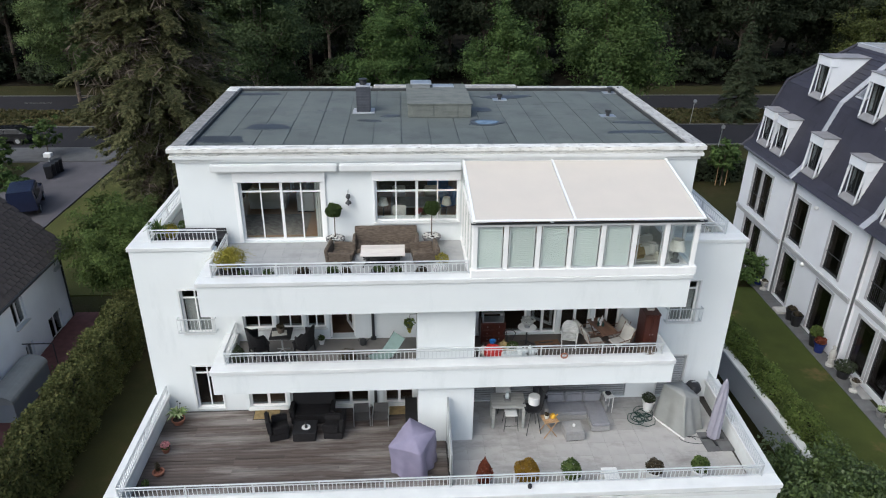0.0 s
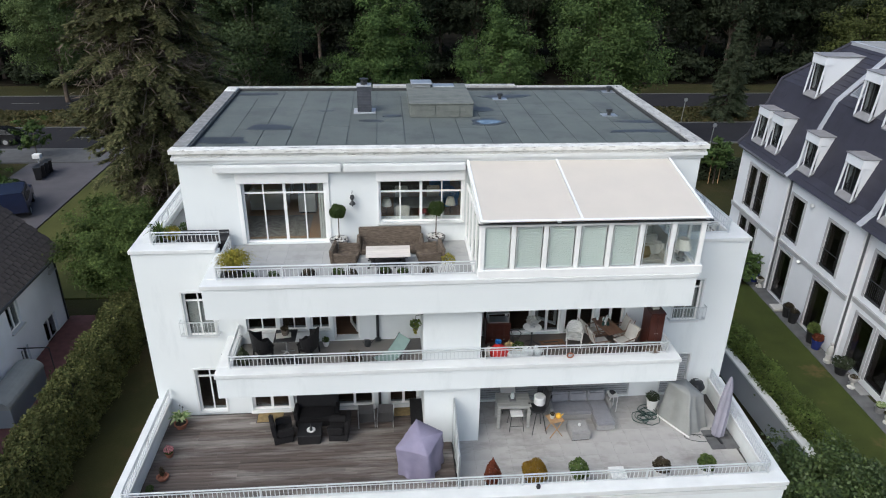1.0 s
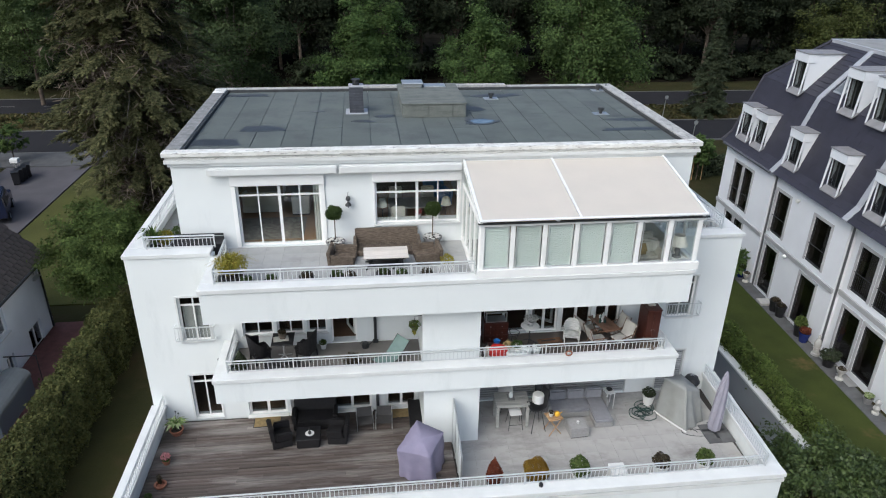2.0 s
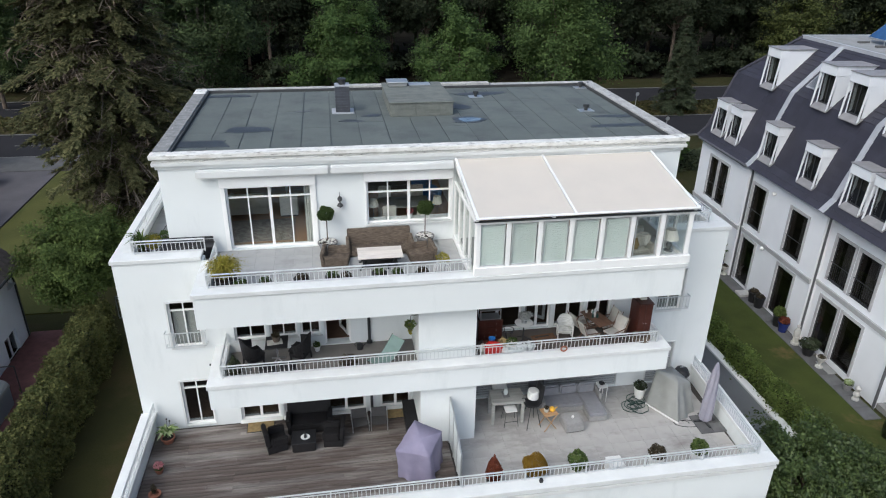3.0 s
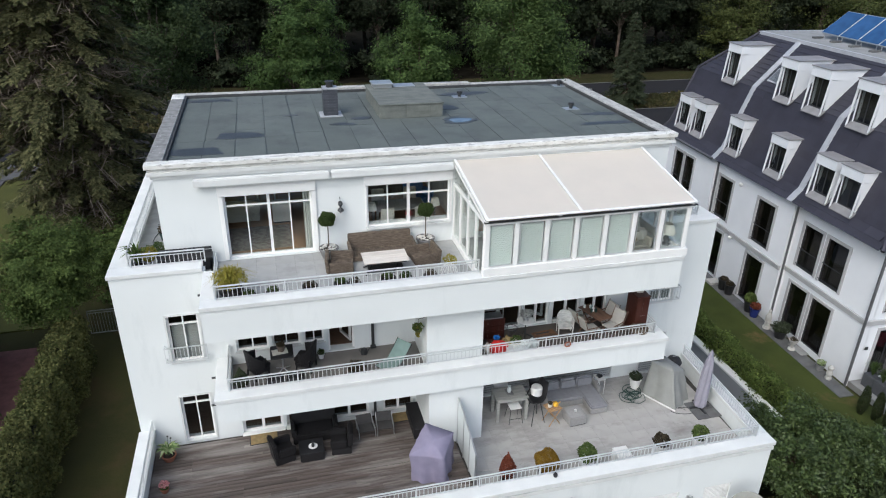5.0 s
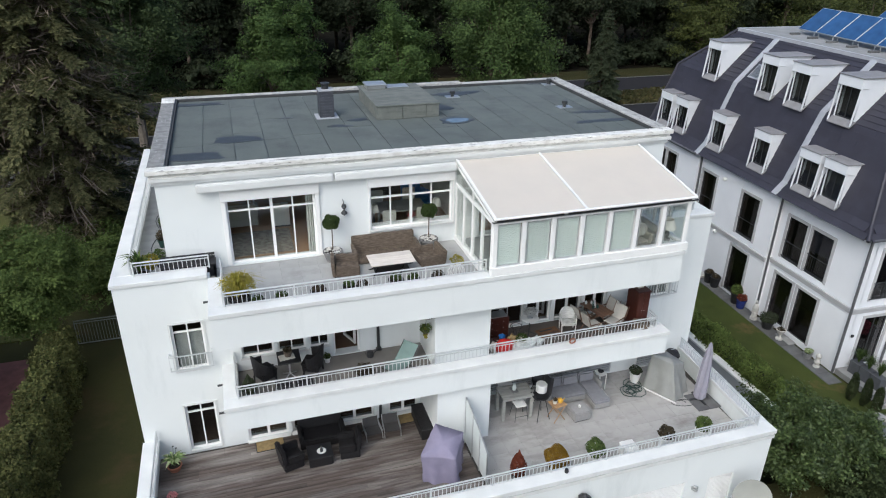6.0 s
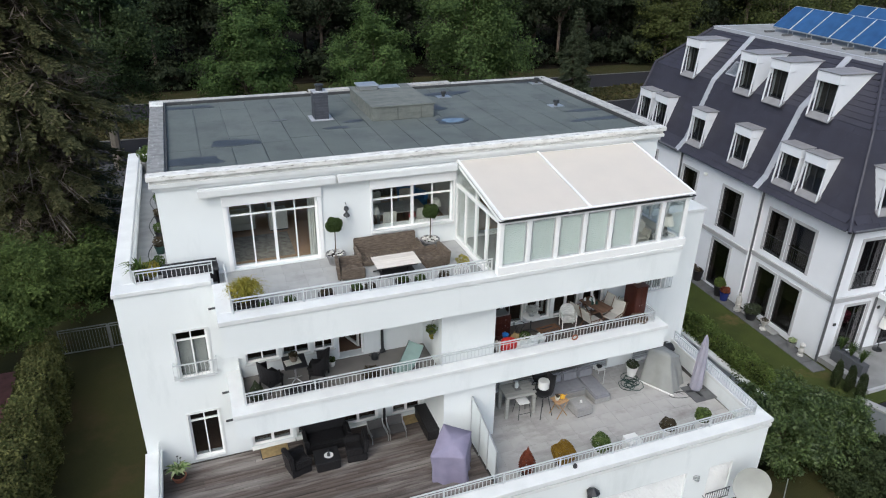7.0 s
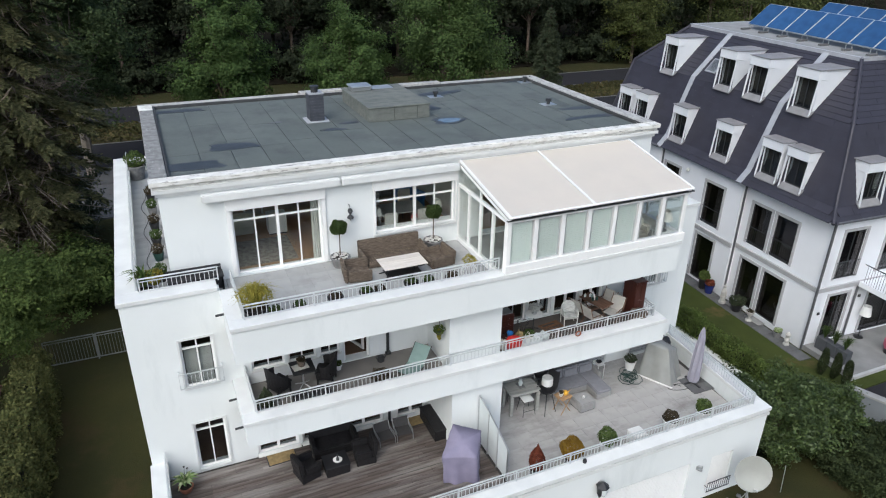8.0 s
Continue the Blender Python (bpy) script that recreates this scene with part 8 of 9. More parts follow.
single("folded_cloth", rbox(-0.12, 0.12, -0.1, 0.1, 0, 0.08, 0.02), CREAMCUSH, (7.98, 19.0, ZB + 1.505), "folded cream cloth on a cabinet", "cloth")
ps = thing("round_stool", (7.82, 18.4, ZB + 0.02), "round brown upholstered stool", "stool")
bm = bmesh.new()
lathe(bm, [(0.28, 0.0), (0.32, 0.1), (0.32, 0.38), (0.29, 0.44), (0, 0.46)], 20)
part("seat", bm, WICKER, ps)
tb = thing("terracotta_ornament", (4.95, 18.0, 7.19), "small terracotta ring ornament on the coping", "ornament")
bm = bmesh.new()
path_tube(bm, [(0.1 * math.cos(a), 0, 0.1 + 0.09 * math.sin(a)) for a in [2 * math.pi * i / 12 for i in range(13)]], 0.025, 6)
part("ring", bm, TERRACOTTA, tb)

# ---- timber deck ----
ZD = 4.0
dk1 = thing("timber_deck", (-3.6, 17.5, ZD - 0.03), "weathered grey-brown timber deck boards", "deck", kind="structure")
rd = random.Random(12)
meshes = {}
y = 15.19
while y < YF - 0.16:
    x = X0 + 0.36
    while x < 1.12:
        ln = rd.choice((1.6, 2.2, 2.8, 3.4))
        if x < X0 + 0.4:
            ln = rd.choice((1.2, 2.0, 2.8))
        x1 = min(1.14, x + ln)
        if 1.14 - x1 < 0.4:
            x1 = 1.14
        key = round(x1 - x, 2)
        if key not in meshes:
            me = finish(rbox(0.002, key - 0.004, 0.002, 0.139, -0.03, 0, 0.004), "deck_board")
            me.materials.append(DECK)
            meshes[key] = me
        shared("deck_board", meshes[key], dk1, Vector((x, y, ZD + rd.uniform(-0.002, 0.002))) - Vector(dk1.location))
        x = x1
    y += 0.145 if abs(y - 17.2) > 0.1 else 0.17
tf = thing("terrace_paving", (6, 17.5, ZD - 0.03), "pale grey square paving of the lower terrace", "floor", kind="structure")
tiled(tf, 1.25, XP - 0.36, 15.19, YF - 0.005, ZD, 0.6, TILE, thick=0.06, name="paving_tile")

BW = "black wicker lounge set"
wicker_seat("wicker_sofa", (-3.42, 19.35, ZD), 1.5, 0.8, 0.95, BLACKWICKER, "black wicker sofa with black cushions", category="sofa", group=BW)
wicker_seat("wicker_armchair", (-4.52, 18.5, ZD), 0.72, 0.7, 0.85, BLACKWICKER, "black wicker armchair on the deck", rz=105, group=BW)
wicker_seat("wicker_armchair", (-2.62, 18.5, ZD), 0.72, 0.7, 0.85, BLACKWICKER, "black wicker armchair on the deck", rz=-95, group=BW)
ct2 = thing("coffee_table", (-3.6, 18.4, ZD), "low black wicker coffee table", "table", BW)
part("body", rbox(-0.38, 0.38, -0.32, 0.32, 0.03, 0.38, 0.02, 2), BLACKWICKER, ct2)
part("tabletop", rbox(-0.4, 0.4, -0.34, 0.34, 0.382, 0.4, 0.005), BLACK, ct2)
part("foot", bxs((-0.34, 0.34, -0.28, 0.28, 0, 0.028)), BLACK, ct2)
tr = thing("silver_tray", (-3.55, 18.35, ZD + 0.4), "round silver dish with a dark candle holder", "dish")
bm = bmesh.new()
lathe(bm, [(0.1, 0), (0.15, 0.03), (0.14, 0.035), (0.09, 0.012), (0, 0.012)], 18)
part("dish", bm, WHITEPL, tr)
bm = bmesh.new()
lathe(bm, [(0.05, 0.015), (0.05, 0.1), (0.02, 0.13), (0.02, 0.24), (0, 0.25)], 12)
part("candle_holder", bm, DARKMETAL, tr)


def sling_chair(loc, rz):
    t = thing("folding_chair", loc, "grey sling folding chair leaning on the wall", "chair", "folding chairs", rz=rz)
    bm = bxs((-0.26, 0.26, -0.25, 0.2, 0.42, 0.435))
    part("seat", bm, DARKSLING, t)
    bm = bxs((-0.26, 0.26, 0.2, 0.215, 0.44, 0.98))
    for v in bm.verts:
        v.co.y += 0.25 * (v.co.z - 0.44)
    part("backrest", bm, DARKSLING, t)
    for s in (-0.28, 0.28):
        bm = bmesh.new()
        path_tube(bm, [(s, -0.28, 0.0), (s, -0.26, 0.43), (s, 0.2, 0.44), (s, 0.35, 1.0)], 0.014)
        tube(bm, (s, 0.3, 0), (s, 0.1, 0.43), 0.014, seg=6)
        tube(bm, (s, -0.26, 0.62), (s, 0.24, 0.64), 0.018, seg=6)
        part("side_frame", bm, ALU, t)
    t.scale = (1.0, 1.0, 0.52)


sling_chair((-1.72, 19.1, ZD), 4)
sling_chair((-1.06, 19.1, ZD), -3)
bn = thing("storage_bench", (0.02, 19.05, ZD), "dark brown storage bench against the dividing wall", "bench", rz=0)
part("body", rbox(-0.2, 0.22, -0.7, 0.7, 0, 0.5, 0.015), BLACKWICKER, bn)
part("lid", rbox(-0.22, 0.23, -0.73, 0.73, 0.502, 0.56, 0.015), BLACKWICKER, bn)
bn.scale = (1, 1, 0.8)
for xx, yy in ((-5.1, 19.6), (-0.42, 19.62)):
    m = thing("doormat", (xx, yy, ZD), "tan coir doormat with a dark rim", "mat", "doormats", rz=2)
    part("rim", rbox(-0.47, 0.47, -0.27, 0.27, 0, 0.012, 0.003), BLACK, m)
    part("mat_top", rbox(-0.44, 0.44, -0.24, 0.24, 0.012, 0.022, 0.003), TANMAT, m)


GRILL_AT = (0.05, 16.72, ZD)

# frosted screen between the terraces
sc = thing("privacy_screen", (1.19, 16.9, ZD), "frosted glass screen in an aluminium frame between the terraces", "screen")
ys_ = [15.3, 15.85, 16.5, 17.15, 17.86]
zt_ = [5.05, 5.25, 5.5, 5.72, 5.88]
for yy, zz in list(zip(ys_, zt_))[1:]:
    part("post", bxs((1.165, 1.215, yy - 0.02, yy + 0.02, ZD, zz)), ALU, sc, world=True)
for k in range(1, 4):
    bm = bmesh.new()
    a, b = ys_[k] + 0.022, ys_[k + 1] - 0.022
    za, zb = zt_[k] - 0.03, zt_[k + 1] - 0.03
    vs = [bm.verts.new((xx, yy, zz)) for xx in (1.183, 1.197) for yy, zz in ((a, ZD + 0.06), (b, ZD + 0.06), (b, zb), (a, za))]
    for f in ((0, 1, 2, 3), (7, 6, 5, 4), (0, 1, 5, 4), (1, 2, 6, 5), (2, 3, 7, 6), (3, 0, 4, 7)):
        bm.faces.new([vs[i] for i in f])
    part("panel", bm, FROST, sc, world=True)
    bm = bmesh.new()
    tube(bm, (1.19, ys_[k], zt_[k]), (1.19, ys_[k + 1], zt_[k + 1]), 0.025, seg=6)
    part("top_rail", bm, ALU, sc, world=True)

# pots on the deck
hs = thing("hosta_plant", (-8.08, 19.3, ZD), "large variegated hosta in a terracotta pot", "potted plant")
potbody(hs, 0.2, 0.26, 0.24, TERRACOTTA)
spiky(hs, (0, 0, 0.22), 70, 0.55, LEAF_HOSTA, 31, 0.06, 1.1)
bm = bmesh.new()
for k in range(2):
    tube(bm, (0.03 * k, 0, 0.3), (0.05 + 0.1 * k, 0.1, 1.05 - 0.1 * k), 0.008, seg=5)
    blob(bm, (0.05 + 0.1 * k, 0.1, 1.05 - 0.1 * k), 0.04, 1)
part("flower_stalk", bm, DARKMETAL, hs)
hs.scale = (0.82, 0.82, 0.82)
fl = thing("flowering_plant", (-8.08, 17.85, ZD), "pink flowering plant in a terracotta pot", "potted plant")
potbody(fl, 0.13, 0.17, 0.2, TERRACOTTA)
leafball(fl, "leaves", (0, 0, 0.28), (0.2, 0.2, 0.12), 160, 0.06, LEAF_SHRUB, 32)
leafball(fl, "blossom", (0, 0, 0.38), (0.22, 0.2, 0.13), 180, 0.06, leafmat("pink_blossom", (0.55, 0.18, 0.2), (0.75, 0.4, 0.4)), 33)
fl.scale = (0.72, 0.72, 0.8)
ba = thing("handled_basket", (-8.02, 16.85, ZD), "round terracotta-coloured basket with an upright plant", "basket")
bm = bmesh.new()
lathe(bm, [(0.2, 0), (0.26, 0.12), (0.24, 0.14), (0.18, 0.13), (0.16, 0.03), (0, 0.03)], 18)
part("basket", bm, TERRACOTTA, ba)
leafball(ba, "plant", (0, 0, 0.35), (0.1, 0.1, 0.25), 160, 0.06, LEAF_BROWN, 34)
ba.scale = (0.75, 0.75, 0.8)
pot_plant((-8.2, 16.2, ZD), "small dark pot plant in the corner of the deck", BLACK, LEAF_SHRUB, 0.1, 0.16, 0.13, 0.1, 90, 0.05, 35)

# ---- paved terrace ----
gt = thing("terrace_table", (3.36, 18.82, ZD), "weathered grey wooden bar-height table", "table", rz=-2)
for i in range(5):
    part("plank", rbox(-0.58, 0.58, -0.375 + 0.15 * i, -0.231 + 0.15 * i, 0.94, 0.98, 0.004), GREYWOOD, gt)
part("apron", bxs((-0.55, 0.55, -0.35, 0.35, 0.85, 0.938)), GREYWOOD, gt)
four_legs(gt, 1.15, 0.74, 0.85, 0.11, GREYWOOD)
vs_ = thing("table_vase", (3.34, 18.86, ZD + 0.98), "glass vase and tray on a table", "vase")
part("tray", rbox(-0.12, 0.12, -0.18, 0.18, 0, 0.02, 0.005), GREYPOT, vs_)
bm = bmesh.new()
lathe(bm, [(0.06, 0.02), (0.08, 0.12), (0.05, 0.22), (0.06, 0.26), (0, 0.24)], 12)
part("vase", bm, FROST, vs_)


def shell_chair(loc, rz, material, label, legs, high=1.3):
    t = thing("shell_chair", loc, label, "chair", "shell chairs", rz=rz)
    bm = bmesh.new()
    n = 10
    prof = [(-0.24, 0.46), (-0.1, 0.43), (0.1, 0.43), (0.2, 0.5), (0.25, 0.68), (0.28, 0.86)]
    rows = [[bm.verts.new((0.25 * (1 - 0.25 * max(0, z - 0.6)) * (2 * i / n - 1), y, z + 0.06 * (2 * i / n - 1) ** 2)) for i in range(n + 1)] for y, z in prof]
    for a, b in zip(rows[:-1], rows[1:]):
        for i in range(n):
            bm.faces.new((a[i], a[i + 1], b[i + 1], b[i]))
    ob = part("shell", bm, material, t, smooth=True)
    ob.modifiers.new("thick", 'SOLIDIFY').thickness = 0.015
    for sx in (-1, 1):
        for sy in (-1, 1):
            bm = bmesh.new()
            tube(bm, (sx * 0.12, sy * 0.1, 0.44), (sx * 0.24, sy * 0.24, 0), 0.013, seg=6)
            part("leg", bm, legs, t)
    t.scale = (1.1, 1.1, high)


bs = thing("bar_stool", (3.44, 18.52, ZD), "white bar stool with thin dark metal legs", "stool")
bm = rbox(-0.21, 0.21, -0.19, 0.19, 0.58, 0.62, 0.018, 2)
for v in bm.verts:
    v.co.z += 0.5 * v.co.x ** 2 + 0.25 * max(0, v.co.y) ** 2
part("seat", bm, WHITEPL, bs)
for sx in (-1, 1):
    bm = bmesh.new()
    path_tube(bm, [(sx * 0.25, -0.24, 0.01), (sx * 0.19, -0.16, 0.575), (sx * 0.19, 0.16, 0.575), (sx * 0.25, 0.24, 0.01)], 0.011, 6)
    part("leg_frame", bm, DARKMETAL, bs)
bm = bmesh.new()
tube(bm, (-0.228, -0.21, 0.22), (0.228, -0.21, 0.22), 0.009, seg=6)
part("foot_rest", bm, DARKMETAL, bs)
shell_chair((3.35, 19.55, ZD), 3, WHITEPL, "white plastic shell chair with dark legs", DARKMETAL)
shell_chair((4.15, 18.35, ZD), -80, BLACK, "tall black shell chair with dark metal legs", DARKMETAL, 1.9)
shell_chair((4.65, 19.5, ZD), -15, BLACK, "black shell chair with dark metal legs", DARKMETAL)
ln = thing("round_lantern", (4.2, 18.46, ZD + 1.06), "round white paper lantern standing on a black chair", "lantern")
bm = bmesh.new()
lathe(bm, [(0.18, 0), (0.2, 0.02), (0.2, 0.28), (0.18, 0.31), (0, 0.31)], 20)
part("shade", bm, WHITEPL, ln)
ft = thing("folding_side_table", (4.7, 18.12, ZD), "light teak folding side table", "table", rz=12)
ft.scale = (1.05, 1.05, 1.3)
for i in range(5):
    part("slat", rbox(-0.24, 0.24, -0.22 + 0.09 * i, -0.14 + 0.09 * i, 0.5, 0.52, 0.003), TEAK, ft)
for s in (-0.19, 0.19):
    bm = bmesh.new()
    tube(bm, (-0.22, s, 0), (0.2, s, 0.5), 0.016, seg=6)
    tube(bm, (0.22, s, 0), (-0.2, s, 0.5), 0.016, seg=6)
    part("leg", bm, TEAK, ft)
pot_plant((4.6, 18.12, ZD + 0.677), "small cream pot with a little plant on a side table", CREAMCUSH, LEAF_BROWN, 0.08, 0.14, 0.08, 0.06, 60, 0.04, 36)
yj = thing("yellow_jug", (4.82, 18.14, ZD + 0.677), "bright yellow ceramic watering jug", "jug")
bm = bmesh.new()
lathe(bm, [(0.08, 0), (0.1, 0.06), (0.07, 0.13), (0.05, 0.15), (0, 0.15)], 14)
part("body", bm, YELLOW, yj)
bm = bmesh.new()
tube(bm, (0.08, 0, 0.06), (0.17, 0, 0.14), 0.018, 0.012, seg=6)
part("spout", bm, YELLOW, yj)

so = thing("corner_sofa", (5.82, 19.12, ZD), "grey woven corner sofa with grey cushions and a chaise", "sofa")
part("base", rbox(-1.15, 0.45, -0.42, 0.42, 0.03, 0.26, 0.02, 2), GREYWICKER, so)
part("chaise_base", rbox(0.452, 1.2, -1.15, 0.42, 0.03, 0.26, 0.02, 2), GREYWICKER, so)
part("backrest", rbox(-1.15, 1.2, 0.422, 0.55, 0.03, 0.68, 0.03, 2), GREYWICKER, so)
bm = rbox(-1.29, -1.152, -0.42, 0.55, 0.03, 0.6, 0.03, 2)
part("armrest", bm, GREYWICKER, so)
part("armrest", rbox(1.202, 1.33, -0.2, 0.55, 0.03, 0.6, 0.03, 2), GREYWICKER, so)
part("seat_cushion", rbox(-1.14, 0.44, -0.44, 0.3, 0.262, 0.42, 0.04, 2), GREYCUSH, so)
part("chaise_cushion", rbox(0.455, 1.19, -1.17, 0.3, 0.262, 0.42, 0.04, 2), GREYCUSH, so)
for i in range(3):
    bm = rbox(-1.12 + 0.77 * i, -0.38 + 0.77 * i, 0.22, 0.42, 0.425, 0.82, 0.06, 2)
    for v in bm.verts:
        v.co.y += 0.2 * (v.co.z - 0.5)
    part("back_cushion", bm, GREYCUSH, so)
for sx in (-1.1, 1.12):
    for sy in (-0.35, 0.45):
        part("foot", bxs((sx - 0.03, sx + 0.03, sy - 0.03, sy + 0.03, 0, 0.03)), BLACK, so)
so.scale = (0.87, 0.87, 0.9)
pf = thing("footstool", (5.53, 18.02, ZD), "square grey woven footstool", "footstool", rz=4)
part("body", rbox(-0.33, 0.33, -0.33, 0.33, 0.03, 0.3, 0.02, 2), GREYWICKER, pf)
part("cushion", rbox(-0.33, 0.33, -0.33, 0.33, 0.302, 0.38, 0.03, 2), GREYWICKER, pf)
part("foot", bxs((-0.3, 0.3, -0.3, 0.3, 0, 0.028)), BLACK, pf)
cn = thing("candle", (5.55, 18.03, ZD + 0.38), "short white candle on a footstool", "candle")
bm = bmesh.new()
lathe(bm, [(0.045, 0), (0.045, 0.07), (0, 0.07)], 12)
part("wax", bm, WHITEPL, cn)
ms = thing("metal_side_table", (7.08, 19.3, ZD), "white metal side table with a dark bowl", "table")
part("tabletop", rbox(-0.16, 0.16, -0.2, 0.2, 0.66, 0.68, 0.004), WHITEPL, ms)
four_legs(ms, 0.3, 0.38, 0.66, 0.025, WHITEPL)
bw = thing("dark_bowl", (7.07, 19.3, ZD + 0.68), "dark bowl on a side table", "bowl")
bm = bmesh.new()
lathe(bm, [(0.06, 0), (0.12, 0.07), (0.11, 0.075), (0.05, 0.02), (0, 0.02)], 14)
part("body", bm, BLACK, bw)
pot_plant((8.58, 19.25, ZD), "dark green heather in a tall white pot", WHITEPL, LEAF_DEEP, 0.21, 0.42, 0.25, 0.15, 380, 0.05, 37)
# coiled green hose
bm = bmesh.new()
rh = random.Random(6)
pts = []
for k in range(150):
    a = k * 0.42
    q = 0.22 + 0.1 * math.sin(k * 0.13) + rh.uniform(-0.02, 0.02)
    pts.append((0.25 * math.sin(k * 0.04) + q * math.cos(a), -0.25 * math.cos(k * 0.05) + q * math.sin(a), 0.02 + 0.0006 * k + rh.uniform(0, 0.02)))
path_tube(bm, pts, 0.014, 5)
single("garden_hose", bm, GREENHOSE, (8.2, 18.82, ZD), "tangled dark green garden hose on the paving", "hose")
# grey tarpaulin over stacked furniture
t = thing("covered_furniture", (9.25, 18.7, ZD), "stacked garden furniture under a grey tarpaulin with a pale hem", "cover")


def cloth_box(parent, base, top, material, seed, name="cloth", n=14, m=14, fold=0.04):
    """A cover stretched over a box: four base corners, four top corners with heights, folds near the hem."""
    bm = bmesh.new()
    rings = []
    for j in range(m + 1):
        f = j / m
        rg = []
        for c in range(4):
            b0, b1, t0, t1 = Vector((*base[c], 0.02)), Vector((*base[(c + 1) % 4], 0.02)), Vector(top[c]), Vector(top[(c + 1) % 4])
            for i in range(n):
                g = i / n
                p = b0.lerp(b1, g).lerp(t0.lerp(t1, g), f)
                w = fold * (1 - f) ** 0.8 * math.sin(g * 11 + c * 2.1 + seed) + 0.03 * noise.noise((g * 5 + c * 5, f * 4, seed)) + 0.012 * noise.noise((g * 13 + c * 5, f * 9, seed))
                o = Vector((p.x, p.y, 0)).normalized()
                sag = 0.05 * math.sin(math.pi * f) * math.sin(math.pi * g)
                rg.append(bm.verts.new(p + o * (w - sag)))
        rings.append(rg)
    for a, b in zip(rings[:-1], rings[1:]):
        for i in range(len(a)):
            j = (i + 1) % len(a)
            bm.faces.new((a[i], a[j], b[j], b[i]))
    c = bm.verts.new(sum((v.co for v in rings[-1]), Vector()) / len(rings[-1]) + Vector((0, 0, 0.02)))
    for i in range(4 * n):
        bm.faces.new((rings[-1][i], rings[-1][(i + 1) % (4 * n)], c))
    return part(name, bm, material, parent, smooth=True)


cloth_box(t, [(-0.56, 0.12), (0.08, -1.07), (0.98, -0.55), (0.45, 0.8)], [(-0.45, 0.05, 1.54), (0.08, -0.55, 1.42), (0.68, -0.38, 1.22), (0.4, 0.5, 1.28)], GREYTARP, 1, "tarpaulin", fold=0.05)
bm = bmesh.new()
path_tube(bm, [(-0.62, 0.12, 0.03), (-0.3, -0.5, 0.035), (0.05, -1.12, 0.03)], 0.03, 6)
part("hem_rope", bm, WHITEPL, t)
bm = bmesh.new()
path_tube(bm, [(9.35 + 0.35 * math.cos(a * 1.1) + 0.06 * a, 17.55 + 0.2 * math.sin(a), ZD + 0.015) for a in [0.35 * i for i in range(26)]], 0.012, 5)
single("power_cable", bm, BLACK, label="thin dark cable curling over the paving", category="cable")
kg = thing("kettle_grill", (10.15, 19.3, ZD), "black round kettle barbecue with a domed lid", "barbecue")
bm = bmesh.new()
lathe(bm, [(0.05, 0.55), (0.2, 0.6), (0.28, 0.75), (0.28, 0.78), (0.2, 0.92), (0, 0.98)], 18)
part("kettle", bm, BLACK, kg)
bm = bmesh.new()
tube(bm, (-0.08, 0, 0.99), (0.08, 0, 0.99), 0.015, seg=6)
part("lid_handle", bm, ALU, kg)
kg.scale = (1.05, 1.05, 1.15)
for k in range(3):
    bm = bmesh.new()
    tube(bm, (0.1 * math.cos(k * 2.1), 0.1 * math.sin(k * 2.1), 0.58), (0.3 * math.cos(k * 2.1), 0.3 * math.sin(k * 2.1), 0), 0.014, seg=6)
    part("leg", bm, DARKMETAL, kg)
g_ = thing("covered_grill", GRILL_AT, "barbecue hidden under a lilac-grey fabric cover", "grill cover")
cloth_box(g_, [(-0.72, -0.25), (0.3, -0.64), (0.7, 0.2), (-0.25, 0.6)], [(-0.8, -0.2, 1.1), (0.18, -0.62, 1.1), (0.7, 0.12, 1.38), (-0.12, 0.5, 1.62)], LILAC, 4, "cover", fold=0.05)
# dark slabs and the closed parasol
for i in range(2):
    for j in range(2):
        single("base_slab", rbox(-0.235, 0.235, -0.235, 0.235, 0, 0.035, 0.006), PAVING, (10.1 + 0.48 * i, 17.2 + 0.48 * j, ZD), "dark square ballast slab on the paving", "slab", "ballast slabs")
pr = thing("closed_parasol", (10.28, 17.58, ZD + 0.035), "tall closed parasol in grey-lilac fabric on a cross foot", "parasol")
pr.matrix_basis = pr.matrix_basis @ pose(0, 0, 0, -1.5, 2, 0)
part("cross_foot", bxs((-0.4, 0.4, -0.04, 0.04, 0, 0.04), (-0.04, 0.04, -0.4, -0.042, 0, 0.04), (-0.04, 0.04, 0.042, 0.4, 0, 0.04)), DARKMETAL, pr)
bm = bmesh.new()
tube(bm, (0, 0, 0.04), (0, 0, 2.4), 0.025, seg=8)
part("pole", bm, ALU, pr)
bm = bmesh.new()
n = 24
rings = []
for z, rr_ in ((0.05, 0.15), (0.12, 0.2), (0.9, 0.185), (1.5, 0.16), (2.0, 0.12), (2.3, 0.065), (2.42, 0.02)):
    rings.append([bm.verts.new((rr_ * (1 + 0.13 * math.cos(8 * a)) * math.cos(a + 0.15 * z), rr_ * (1 + 0.13 * math.cos(8 * a)) * math.sin(a + 0.15 * z), z)) for a in [2 * math.pi * i / n for i in range(n)]])
for a, b in zip(rings[:-1], rings[1:]):
    for i in range(n):
        j = (i + 1) % n
        bm.faces.new((a[i], a[j], b[j], b[i]))
bm.faces.new(rings[-1])
bm.faces.new(rings[0][::-1])
part("folded_canopy", bm, PARASOL, pr)
